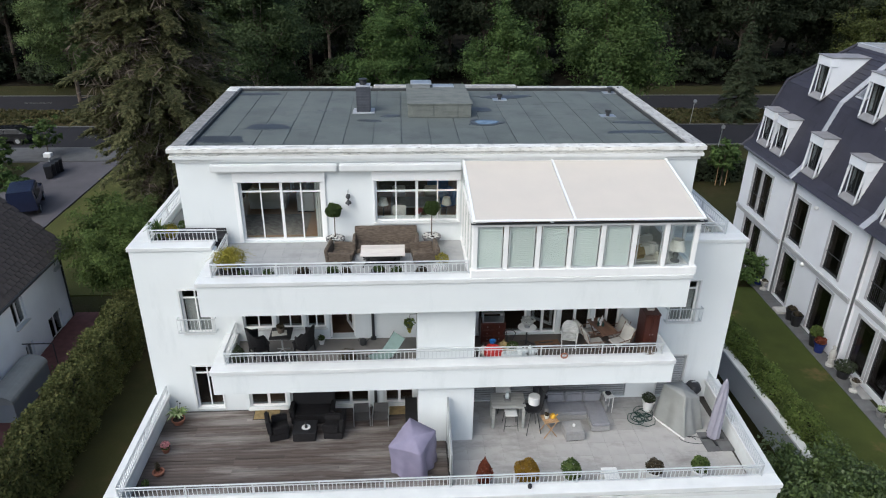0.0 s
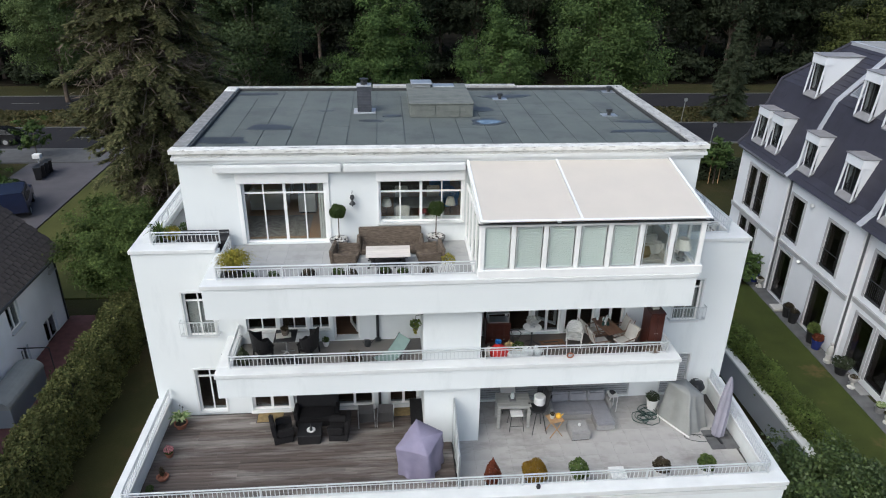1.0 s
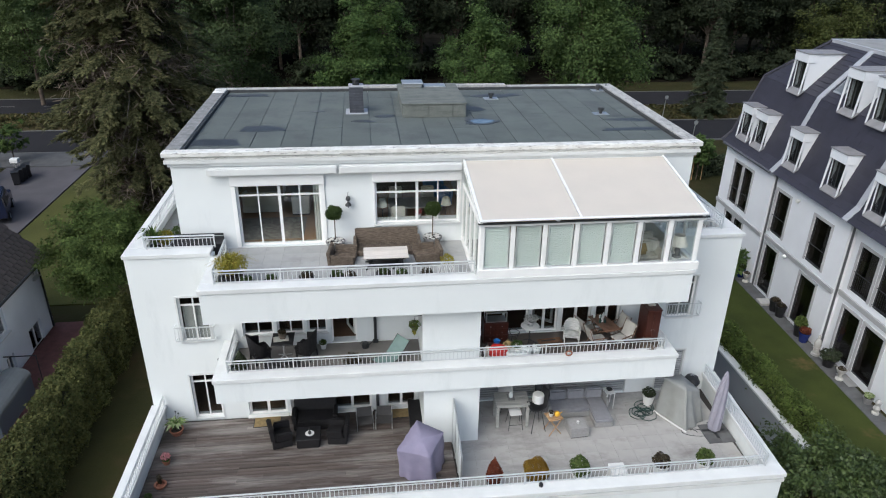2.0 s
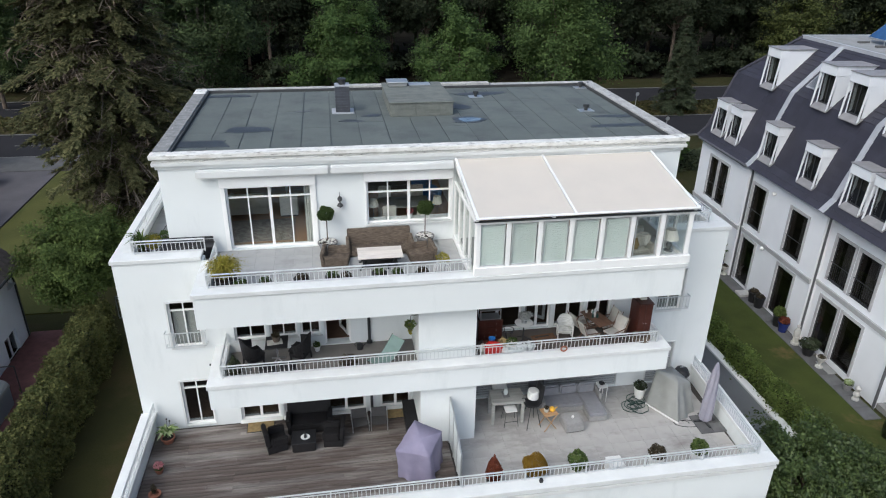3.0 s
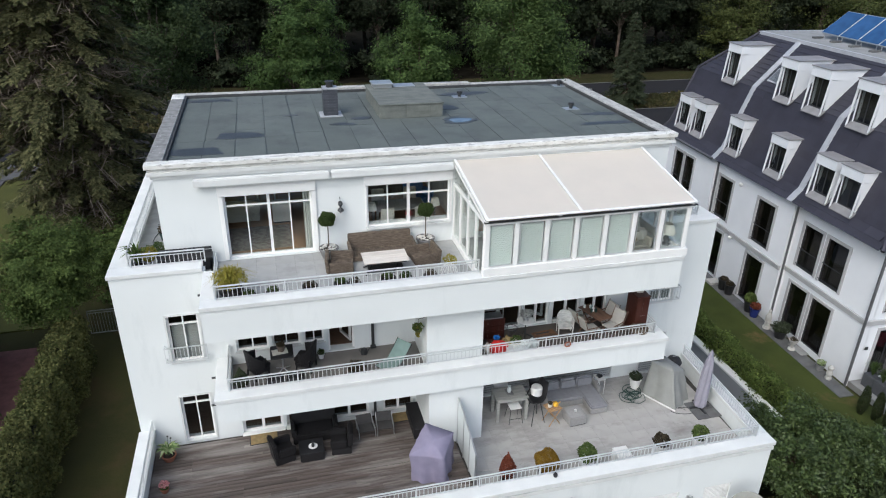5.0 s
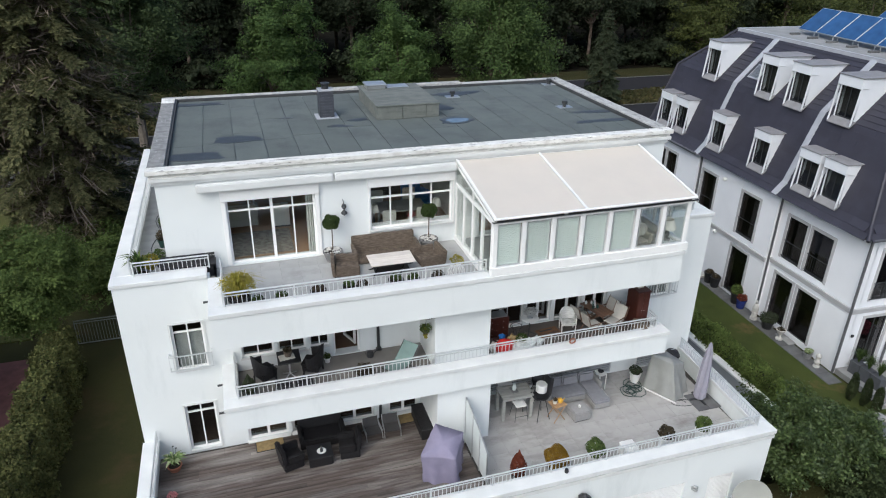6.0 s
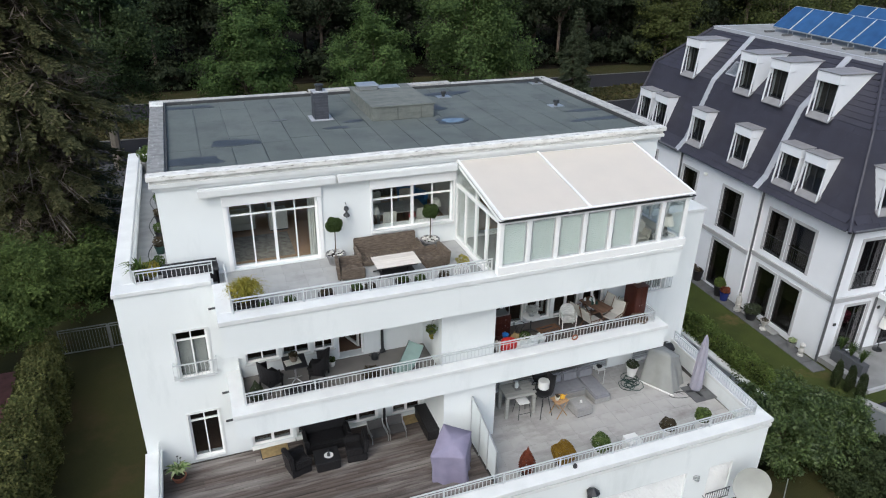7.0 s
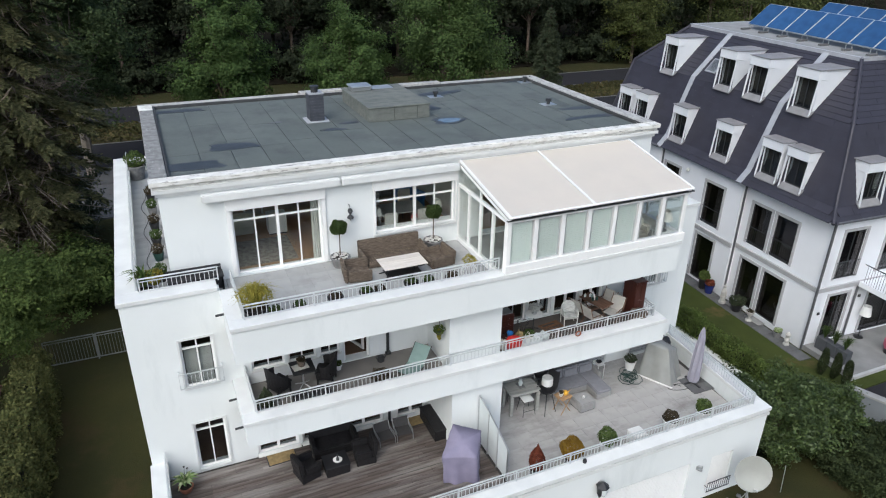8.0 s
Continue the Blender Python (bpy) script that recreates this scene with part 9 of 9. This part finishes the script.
# row of pots behind the front railing
PR = "pots along the lower railing"
FY = 15.72
t = thing("potted_conifer", (2.18, FY, ZD), "rust-red cone-shaped conifer in a pot", "potted plant", PR)
potbody(t, 0.15, 0.2, 0.25, GREYPOT)
leafball(t, "foliage", (0, 0, 0.72), (0.3, 0.3, 0.52), 1200, 0.06, LEAF_RED, 41, cone=True)
t = thing("potted_bush", (3.5, FY, ZD), "rusty orange clipped ball bush in a pot", "potted plant", PR)
potbody(t, 0.2, 0.24, 0.25, GREYPOT)
leafball(t, "foliage", (0, 0, 0.62), (0.4, 0.38, 0.41), 4600, 0.036, LEAF_ORANGE, 42)
pot_plant((4.9, FY, ZD), "fresh green bush in a white pot", WHITEPL, LEAF_POT, 0.22, 0.4, 0.32, 0.34, 620, 0.07, 43, group=PR)
bxw = thing("storage_box", (6.15, FY, ZD), "white plastic garden box with a lid", "box")
part("body", rbox(-0.24, 0.24, -0.24, 0.24, 0, 0.4, 0.02), WHITEPL, bxw)
part("lid", rbox(-0.25, 0.25, -0.25, 0.25, 0.402, 0.45, 0.02), WHITEPL, bxw)
pot_plant((7.55, FY, ZD), "purple-brown leafy plant in a white pot", WHITEPL, LEAF_BROWN, 0.24, 0.48, 0.28, 0.22, 420, 0.07, 44, group=PR)
pot_plant((9.0, FY, ZD), "bright green leafy plant in a white pot", WHITEPL, LEAF_POT, 0.24, 0.46, 0.27, 0.26, 420, 0.085, 45, group=PR)
sl = thing("coping_spotlight", (3.45, 14.95, ZP), "small dark spotlight on the coping", "lamp")
bm = bmesh.new()
lathe(bm, [(0.06, 0), (0.07, 0.06), (0.05, 0.12), (0, 0.12)], 12)
part("housing", bm, BLACK, sl)
# lantern and fittings on the podium wall
wl = thing("wall_lantern", (3.95, 14.75, 3.45), "black wall lantern with frosted glass", "lamp")
bm = bmesh.new()
path_tube(bm, [(0, -0.002, 0.0), (0, -0.1, -0.06), (0, -0.16, 0.1)], 0.018)
part("bracket", bm, BLACK, wl)
bm = bmesh.new()
lathe(bm, [(0.05, 0.1), (0.12, 0.14), (0.14, 0.34), (0.16, 0.36), (0.05, 0.46), (0, 0.5)], 8, (0, -0.16, 0))
part("cage", bm, BLACK, wl)
bm = bmesh.new()
lathe(bm, [(0.1, 0.16), (0.115, 0.33), (0, 0.33)], 8, (0, -0.19, 0))
part("glass", bm, FROST, wl)
wl.scale = (1.35, 1.35, 1.3)
sw = thing("wall_spotlight", (8.2, 14.75, 2.95), "small grey twin spotlight on the white wall", "lamp")
part("plate", rbox(-0.06, 0.06, -0.03, -0.002, -0.08, 0.08, 0.005), ALU, sw)
for zz in (-0.07, 0.07):
    bm = bmesh.new()
    tube(bm, (0, -0.04, zz), (0.06, -0.16, zz + 0.03), 0.04, 0.05, seg=10)
    part("spot", bm, ALU, sw)
fb2 = thing("window_guard", (8.72, 14.6, 1.72), "grey metal window guard with upright bars", "railing")
part("top_rail", bxs((0, 1.06, -0.012, 0.012, 0.4, 0.43)), PIPEGREY, fb2)
part("bottom_rail", bxs((0, 1.06, -0.012, 0.012, 0.0, 0.03)), PIPEGREY, fb2)
me = finish(bxs((-0.008, 0.008, -0.008, 0.008, 0.03, 0.4)), "bar")
me.materials.append(PIPEGREY)
for i in range(11):
    shared("bar", me, fb2, (0.02 + 1.02 * i / 10, 0, 0))
for s in (0.02, 1.04):
    part("stay", bxs((s - 0.01, s + 0.01, 0.012, 0.148, 0.2, 0.22)), PIPEGREY, fb2)

# ---- gardens and street ----
ds = thing("satellite_dish", (9.85, 13.85, GZ), "large pale grey satellite dish on a short pole", "satellite dish")
bm = bmesh.new()
tube(bm, (0, 0, 0), (0, 0, 1.5), 0.035, seg=8)
for k in range(3):
    tube(bm, (0.02 * k, 0, 0.7), (0.3 * math.cos(k * 2.1), 0.3 * math.sin(k * 2.1), 0), 0.018, seg=6)
part("pole", bm, ALU, ds)
bm = bmesh.new()
lathe(bm, [(0, 0.0), (0.25, 0.025), (0.45, 0.075), (0.6, 0.135), (0.68, 0.175), (0.69, 0.19), (0.67, 0.185), (0.45, 0.095), (0.25, 0.045), (0, 0.02)], 32)
bmesh.ops.rotate(bm, verts=bm.verts[:], cent=(0, 0, 0), matrix=Matrix.Rotation(radians(74), 3, 'X') @ Matrix.Rotation(0, 3, 'Z'))
bmesh.ops.rotate(bm, verts=bm.verts[:], cent=(0, 0, 0), matrix=Matrix.Rotation(radians(-32), 3, 'Z'))
bmesh.ops.translate(bm, verts=bm.verts[:], vec=(-0.05, 0, 1.64))
part("reflector", bm, DISHMAT, ds, smooth=True)
bm = bmesh.new()
tube(bm, (0.0, -0.1, 0.95), (-0.35, -0.6, 1.35), 0.014, seg=6)
blob(bm, (-0.36, -0.62, 1.38), 0.05, 1)
part("feed_arm", bm, ALU, ds)
ds.scale = (0.9, 0.9, 1.0)
bm = bmesh.new()
tube(bm, (0, 0, 0), (0.1, 0.15, 1.1), 0.016, seg=6)
single("leaning_pole", bm, ALU, (11.64, 13.84, GZ), "thin pale pole leaning towards the bushes", "pole")
bm = bmesh.new()
rr3 = random.Random(9)
for i in range(26):
    blob(bm, (rr3.uniform(-1.4, 1.2), rr3.uniform(-0.5, 0.3), 0.06), rr3.uniform(0.08, 0.18), 1, (1, 1, 0.6))
tagged(single("stone_edging", bm, PAVING, (9.6, 14.0, GZ), "rough dark stones at the foot of the wall", "stones"), kind="stuff")

# metal gate
gt2 = thing("garden_gate", (-11.2, 32.4, GZ), "grey metal garden gate with upright bars", "gate")
for a, b in ((-2.1, 0.0), (0.06, 2.2)):
    lf = part("gate_leaf", bxs((a, b, -0.02, 0.02, 0.08, 0.12), (a, b, -0.02, 0.02, 1.32, 1.36), (a, a + 0.04, -0.02, 0.02, 0.12, 1.32), (b - 0.04, b, -0.02, 0.02, 0.12, 1.32), (a + 0.04, b - 0.04, -0.015, 0.015, 1.2, 1.23)), GATEGREY, gt2)
    me = finish(bxs((-0.007, 0.007, -0.007, 0.007, 0.12, 1.2)), "bar")
    me.materials.append(GATEGREY)
    for i in range(1, 16):
        shared("bar", me, lf, (a + (b - a) * i / 16, 0, 0))
part("post", rbox(-0.0, 0.06, -0.05, 0.05, 0, 1.3, 0.006), GATEGREY, gt2)

# cover beside the older house
bs = thing("bike_shelter", (-16.4, 24.3, GZ), "grey arched shelter beside the pale house", "shelter")
bm = bmesh.new()
n = 12
ra = [[bm.verts.new((0.62 * math.cos(math.pi * i / n), y, 1.0 + 0.42 * math.sin(math.pi * i / n))) for i in range(n + 1)] for y in (-1.5, 1.5)]
for i in range(n):
    bm.faces.new((ra[0][i], ra[0][i + 1], ra[1][i + 1], ra[1][i]))
for g in ra:
    bm.faces.new(g)
part("arched_roof", bm, GREYTARP, bs)
part("body", rbox(-0.6, 0.6, -1.48, 1.48, 0, 1.0, 0.02), GREYWALL, bs)
bm = bmesh.new()
tube(bm, (0.62, 1.9, 0), (0.62, 1.9, 1.5), 0.025, seg=6)
tube(bm, (-0.7, 1.9, 1.5), (0.62, 1.9, 1.5), 0.025, seg=6)
single("handrail_frame", bm, DARKMETAL, (-16.4, 24.6, GZ), "thin dark metal rail beside a shelter", "rail")
sheet("house_path", -17.15, -15.0, 14, 31.6, GZ + 0.12, mat("red_brown_paving", (0.13, 0.055, 0.05), rough=0.9, var=0.15, scale=3), "dark red-brown path along the house", "path", 0.15)


def wheel(parent, c, r, w):
    bm = bmesh.new()
    tube(bm, (c[0], c[1] - w / 2, c[2]), (c[0], c[1] + w / 2, c[2]), r, seg=18)
    wv = part("wheel", bm, RUBBER, parent)
    bm = bmesh.new()
    tube(bm, (c[0], c[1] - w / 2 - 0.01, c[2]), (c[0], c[1] + w / 2 + 0.01, c[2]), r * 0.6, seg=14)
    part("rim", bm, ALU, wv)


def car(name, loc, rz, paint, label, l=4.4, w=1.8, h=1.45, boxy=False):
    t = thing(name, loc, label, "car", rz=rz)
    prof = [(-l / 2, 0.35), (-l / 2 + 0.05, 0.75), (-l / 2 + 0.1, 0.95), (-l * 0.22, 1.0), (-l * 0.1, h), (l * 0.3, h), (l * 0.46, 1.0), (l / 2, 0.9), (l / 2, 0.35)]
    if boxy:
        prof = [(-l / 2, 0.45), (-l / 2, 1.0), (-l / 2 + 0.1, 1.1), (-l * 0.2, 1.12), (-l * 0.13, h), (l / 2 - 0.12, h), (l / 2 - 0.02, 1.1), (l / 2, 0.45)]
    bm = bmesh.new()
    sides = []
    for s in (-1, 1):
        sides.append([bm.verts.new((x, s * w / 2 * (0.84 if z > 1.15 else 1.0), z)) for x, z in prof])
    bm.faces.new(sides[0])
    bm.faces.new(sides[1][::-1])
    for i in range(len(prof)):
        j = (i + 1) % len(prof)
        bm.faces.new((sides[0][i], sides[1][i], sides[1][j], sides[0][j]))
    bev(bm, 0.05, 2)
    part("body", bm, paint, t)
    for s in (-1, 1):
        bm = bxs((-l * 0.12, l * 0.08, 0, 0.02, 1.05, h - 0.12), (l * 0.1, l * 0.34, 0, 0.02, 1.05, h - 0.12))
        for v in bm.verts:
            v.co.y = s * (w / 2 * 0.93 - (v.co.z - 1.05) * 0.16 + (0.06 if v.co.y > 0 else 0.045)) 
        part("side_window", bm, BLACK, t)
    part("windscreen", bxs((-l * 0.19, -l * 0.185, -w * 0.38, w * 0.38, 1.08, h - 0.1)) if boxy else bxs((-l * 0.17, -l * 0.165, -w * 0.36, w * 0.36, 1.08, h - 0.15)), BLACK, t)
    for sx in (-l * 0.32, l * 0.3):
        for sy in (-1, 1):
            wheel(t, (sx, sy * (w / 2 - 0.08), 0.34), 0.34, 0.22)
    for s in (-1, 1):
        part("headlight", rbox(-l / 2 - 0.015, -l / 2 + 0.02, s * w * 0.36 - 0.12, s * w * 0.36 + 0.12, 0.68, 0.84, 0.01), FROST, t)
    return t


car("off_road_car", (-26.6, 46.6, GZ + 0.09), -70, CARBLUE, "dark blue boxy off-road car parked on the driveway", 4.3, 1.85, 1.85, True)
car("parked_car", (-36.2, 63.0, GZ + 0.08), 4, CARBLACK, "black car with chrome trim on the street", 4.6, 1.85, 1.45)
for k in range(4):
    b = thing("waste_bin", (-27.9 + 0.02 * k, 52.9 + 0.6 * k, GZ + 0.09), "black wheeled waste bin beside the driveway", "bin", "waste bins", rz=25)
    bm = rbox(-0.27, 0.27, -0.33, 0.33, 0.08, 1.0, 0.02)
    for v in bm.verts:
        if v.co.z < 0.5:
            v.co.x *= 0.85
            v.co.y *= 0.85
    part("body", bm, BLACK, b)
    part("lid", rbox(-0.29, 0.29, -0.36, 0.36, 1.002, 1.07, 0.02), BLACK, b)
    for s in (-0.22, 0.22):
        bm = bmesh.new()
        tube(bm, (s - 0.03, 0.3, 0.1), (s + 0.03, 0.3, 0.1), 0.1, seg=12)
        part("wheel", bm, RUBBER, b)
tw = thing("white_letterbox", (-29.0, 55.6, GZ), "white box on a post by the driveway", "letterbox")
part("post", bxs((-0.05, 0.05, -0.05, 0.05, 0, 1.0)), ALU, tw)
part("box", rbox(-0.3, 0.3, -0.25, 0.25, 1.0, 1.35, 0.03), WHITEPL, tw)
for k, (x, y, h) in enumerate(((-32.0, 53.5, 3.2), (-30.6, 58.8, 3.4), (-34.5, 55.5, 2.5))):
    broadleaf((x, y, GZ), h, 2.4, LEAF_SHRUB, 300 + k, "small young garden tree near the driveway", leaf=0.18, n_cl=40, per=24, trunk_r=0.05, low=0.25)
broadleaf((-30.2, 50.8, GZ), 1.6, 2.6, LEAF_BRIGHT, 310, "light green low bush beside the driveway", leaf=0.16, n_cl=50, per=30, trunk_r=0.03, low=0.0, category="bush")

# rough grass on the verge between the carriageways
rv = np.random.default_rng(91)
n = 16000
gp = np.stack([rv.uniform(-70, 90, n), 68.6 + 6.3 * rv.uniform(0, 1, n) ** 0.9, np.full(n, GZ + 0.05)], 1)
gp[:, 2] += 0.12 * np.sin(gp[:, 0] * 0.7) * np.sin(gp[:, 1] * 1.1)
gm = quads("rough_grass", gp + np.array([0, 0, 0.15]), np.full(n, 0.3), np.tile(np.array([0.0, -0.5, 0.9]), (n, 1)), LEAF_VERGE, aspect=1.6, wob=0.8, r=rv)
tagged(new("rough_grass", gm), "rough olive and brown verge grass beside the street", "grass", kind="stuff")

# street signs, young trees and hedge on the far side
for k, (x, y) in enumerate(((30.4, 68.7), (28.9, 58.6))):
    s = thing("street_sign", (x, y, GZ), "grey post with a small round street sign", "street sign", "street signs")
    bm = bmesh.new()
    tube(bm, (0, 0, 0), (0.15, 0, 2.6), 0.035, seg=7)
    part("post", bm, ALU, s)
    bm = bmesh.new()
    tube(bm, (0.15, -0.05, 2.45), (0.15, -0.07, 2.45), 0.2, seg=18)
    part("disc", bm, ALU, s)
for k, x in enumerate((21.8, 25.4)):
    t = broadleaf((x, 50.0, GZ), 3.6, 2.3, LEAF_BRIGHT, 320 + k, "young round-headed tree tied to stakes", leaf=0.16, n_cl=60, per=34, trunk_r=0.05, low=0.4)
    for s in (-0.4, 0.4):
        bm = bmesh.new()
        tube(bm, (s, 0, 0), (s, 0, 2.2), 0.035, seg=6)
        part("stake", bm, TEAK, t)
hd = thing("hedge", (24, 51.5, GZ), "low dark hedge at the back of the garden", "hedge")
ob = new("leaves", leaf_block("leaves", -8, 8, -0.6, 0.6, 0, 1.5, 9000, 0.16, LEAF_DEEP, 330))
ob.parent = hd
# dark fill in place of the shade between the leaves
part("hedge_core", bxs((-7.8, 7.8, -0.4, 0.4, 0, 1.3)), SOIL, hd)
rbx = thing("rose_bush", (19.2, 37.6, GZ + 0.2), "green rose bush with white blossoms", "bush")
leafball(rbx, "foliage", (0, 0, 0.9), (0.9, 0.9, 0.9), 1500, 0.1, LEAF_SHRUB, 331)
leafball(rbx, "blossom", (0, 0, 1.0), (0.95, 0.95, 0.9), 60, 0.12, leafmat("white_roses", (0.6, 0.6, 0.5), (0.7, 0.7, 0.62)), 332)
bm = bmesh.new()
for k in range(5):
    tube(bm, (0.1 * math.cos(k), 0.1 * math.sin(k), -0.2), (0.5 * math.cos(k * 1.3), 0.5 * math.sin(k * 1.3), 1.2), 0.02, seg=5)
part("stems", bm, BARK, rbx)

# ---- neighbour's garden things ----
NG = GZ + 0.28
before = set(scene.objects)
broadleaf((19.0, 33.6, GZ + 0.2), 1.7, 2.1, LEAF_BRIGHT, 340, "round green bush at the end of the lawn", leaf=0.12, n_cl=60, per=40, trunk_r=0.03, low=0.0, category="bush")
pot_plant((19.75, 33.0, NG), "blue glazed pot with upright leaves", BLUEPOT, LEAF_SHRUB, 0.26, 0.55, 0.28, 0.35, 160, 0.12, 341)


def urn(loc, label, s=1.0, plant=None):
    t = thing("stone_urn", loc, label, "urn")
    bm = bmesh.new()
    lathe(bm, [(0.2 * s, 0), (0.2 * s, 0.08 * s), (0.09 * s, 0.14 * s), (0.08 * s, 0.3 * s), (0.2 * s, 0.46 * s), (0.26 * s, 0.6 * s), (0.28 * s, 0.64 * s), (0.22 * s, 0.64 * s), (0, 0.56 * s)], 18)
    part("bowl", bm, STONE, t)
    if plant:
        leafball(t, "plant", (0, 0, 0.66 * s), (0.2 * s, 0.2 * s, 0.12 * s), 90, 0.07, plant, 5)


urn((19.75, 32.3, NG), "white stone urn with a dark plant", 0.85, LEAF_BROWN)
urn((19.65, 23.0, NG), "white stone urn on the garden path", 0.85, LEAF_BROWN)
single("stone_step", rbox(-0.35, 0.35, -0.3, 0.3, 0, 0.14, 0.02), STONE, (19.65, 29.85, NG), "pale square stone step by the house", "step")
for k, y in enumerate((29.1, 28.5)):
    pot_plant((19.75, y, NG), "black tub with a dark sparse plant", BLACK, LEAF_BROWN, 0.27, 0.6, 0.22, 0.1, 90, 0.08, 350 + k, group="black tubs by the wall")
pot_plant((19.75, 26.65, NG), "black tub with a yellow-green shrub", BLACK, LEAF_HEDGE2, 0.28, 0.6, 0.3, 0.26, 260, 0.12, 352)
pot_plant((19.7, 26.1, NG), "blue glazed pot with rust-red leaves", BLUEPOT, LEAF_RED, 0.26, 0.5, 0.26, 0.16, 220, 0.1, 353)
stt = thing("garden_statue", (19.65, 24.95, NG), "white stone garden figure on a plinth", "statue")
bm = bmesh.new()
lathe(bm, [(0.24, 0), (0.24, 0.12), (0.18, 0.16), (0.16, 0.42), (0.22, 0.48), (0.17, 0.52), (0.2, 0.75), (0.13, 0.98), (0.07, 1.05), (0.11, 1.18), (0.0, 1.3)], 14)
part("figure", bm, STONE, stt)
stt.scale = (0.8, 0.8, 0.85)
pot_plant((19.75, 24.05, NG), "dark trough with a low green bush", BLACK, LEAF_DEEP, 0.3, 0.4, 0.45, 0.25, 320, 0.1, 354)
for y in (24.45, 22.9):
    single("stone_step", rbox(-0.22, 0.22, -0.5, 0.5, 0, 0.05, 0.015), CONCRETE, (19.95, y, NG), "pale stone doorstep before a glazed door", "step", "doorsteps")
pot_plant((19.85, 21.3, NG), "small grey pot with a grey-green plant", GREYPOT, LEAF_HOSTA, 0.2, 0.3, 0.2, 0.12, 120, 0.07, 355)
st2 = thing("garden_statue", (19.75, 20.6, NG), "small white stone garden figure", "statue")
bm = bmesh.new()
lathe(bm, [(0.2, 0), (0.2, 0.08), (0.12, 0.14), (0.2, 0.35), (0.12, 0.52), (0.14, 0.6), (0.18, 0.72), (0.08, 0.85), (0, 0.9)], 12)
part("figure", bm, STONE, st2)
st2.scale = (0.75, 0.75, 0.8)
pl = thing("planter_trough", (20.75, 19.15, GZ + 0.26), "long dark grey planter trough with grasses", "planter")
for k in range(3):
    part("trough", rbox(-0.24, 0.24, -1.2 + 0.82 * k, -0.42 + 0.82 * k, 0, 0.75, 0.015), DARKTROUGH, pl)
    spiky(pl, (0, -0.8 + 0.82 * k, 0.7), 170, 0.95, LEAF_SHRUB, 360 + k, 0.014, 0.75)
pl.scale = (0.85, 0.68, 0.82)
for k, (x, y) in enumerate(((18.93, 18.28), (19.2, 17.82), (19.2, 17.26))):
    t = thing("conical_shrub", (x, y, GZ + 0.2), "dark clipped column-shaped conifer", "shrub", "column conifers")
    leafball(t, "foliage", (0, 0, 0.7), (0.2, 0.2, 0.72), 1500, 0.055, LEAF_UNDER, 370 + k)
    bm = bmesh.new()
    tube(bm, (0, 0, -0.2), (0, 0, 1.1), 0.05, 0.02, seg=6)
    part("trunk", bm, BARK, t)
fl2 = thing("outdoor_lamp", (23.37, 19.77, GZ + 0.26), "tall outdoor floor lamp with a white shade", "lamp")
bm = bmesh.new()
lathe(bm, [(0.3, 0), (0.3, 0.04), (0.03, 0.06), (0.03, 1.35)], 16)
part("stand", bm, BLACK, fl2)
bm = bmesh.new()
lathe(bm, [(0.36, 1.3), (0.26, 1.8), (0.25, 1.8), (0.34, 1.3)], 18)
part("shade", bm, WHITEPL, fl2)
fl2.scale = (0.74, 0.74, 0.98)
pk = thing("pink_armchair", (23.5, 18.2, GZ + 0.26), "round pink garden armchair with a dark base", "chair")
bm = bmesh.new()
lathe(bm, [(0.36, 0.3), (0.44, 0.5), (0.46, 0.85), (0.4, 0.9), (0.36, 0.55), (0, 0.5)], 18)
part("seat_shell", bm, mat("pink_fabric", (0.45, 0.1, 0.16), rough=0.8, var=0.08), pk)
bm = bmesh.new()
lathe(bm, [(0.34, 0), (0.36, 0.29), (0, 0.29)], 18)
part("base", bm, BLACK, pk)
pk.scale = (0.8, 0.8, 0.8)
# wall lamps of the neighbouring house
for y, z in ((29.75, 4.42), (29.8, 7.5)):
    wl2 = thing("wall_light", (20.15, y, z), "small white round wall light", "lamp", "wall lights")
    bm = bmesh.new()
    blob(bm, (-0.12, 0, 0), 0.11, 2)
    part("globe", bm, WHITEPL, wl2)
    part("mount", bxs((-0.05, -0.002, -0.05, 0.05, -0.05, 0.05)), WHITEPL, wl2)
# the neighbouring house and what lines its wall stand a little askew to the main building
TURN_NB = Matrix.Translation((20.15, 27.3, 0)) @ Matrix.Rotation(radians(-3.0), 4, 'Z') @ Matrix.Translation((-20.15, -27.3, 0))
for o in [o for o in scene.objects if o not in before and o.parent is None and o.location.y > 20.3 and o.location.x < 21] + [nb, path]:
    o.matrix_basis = TURN_NB @ o.matrix_basis
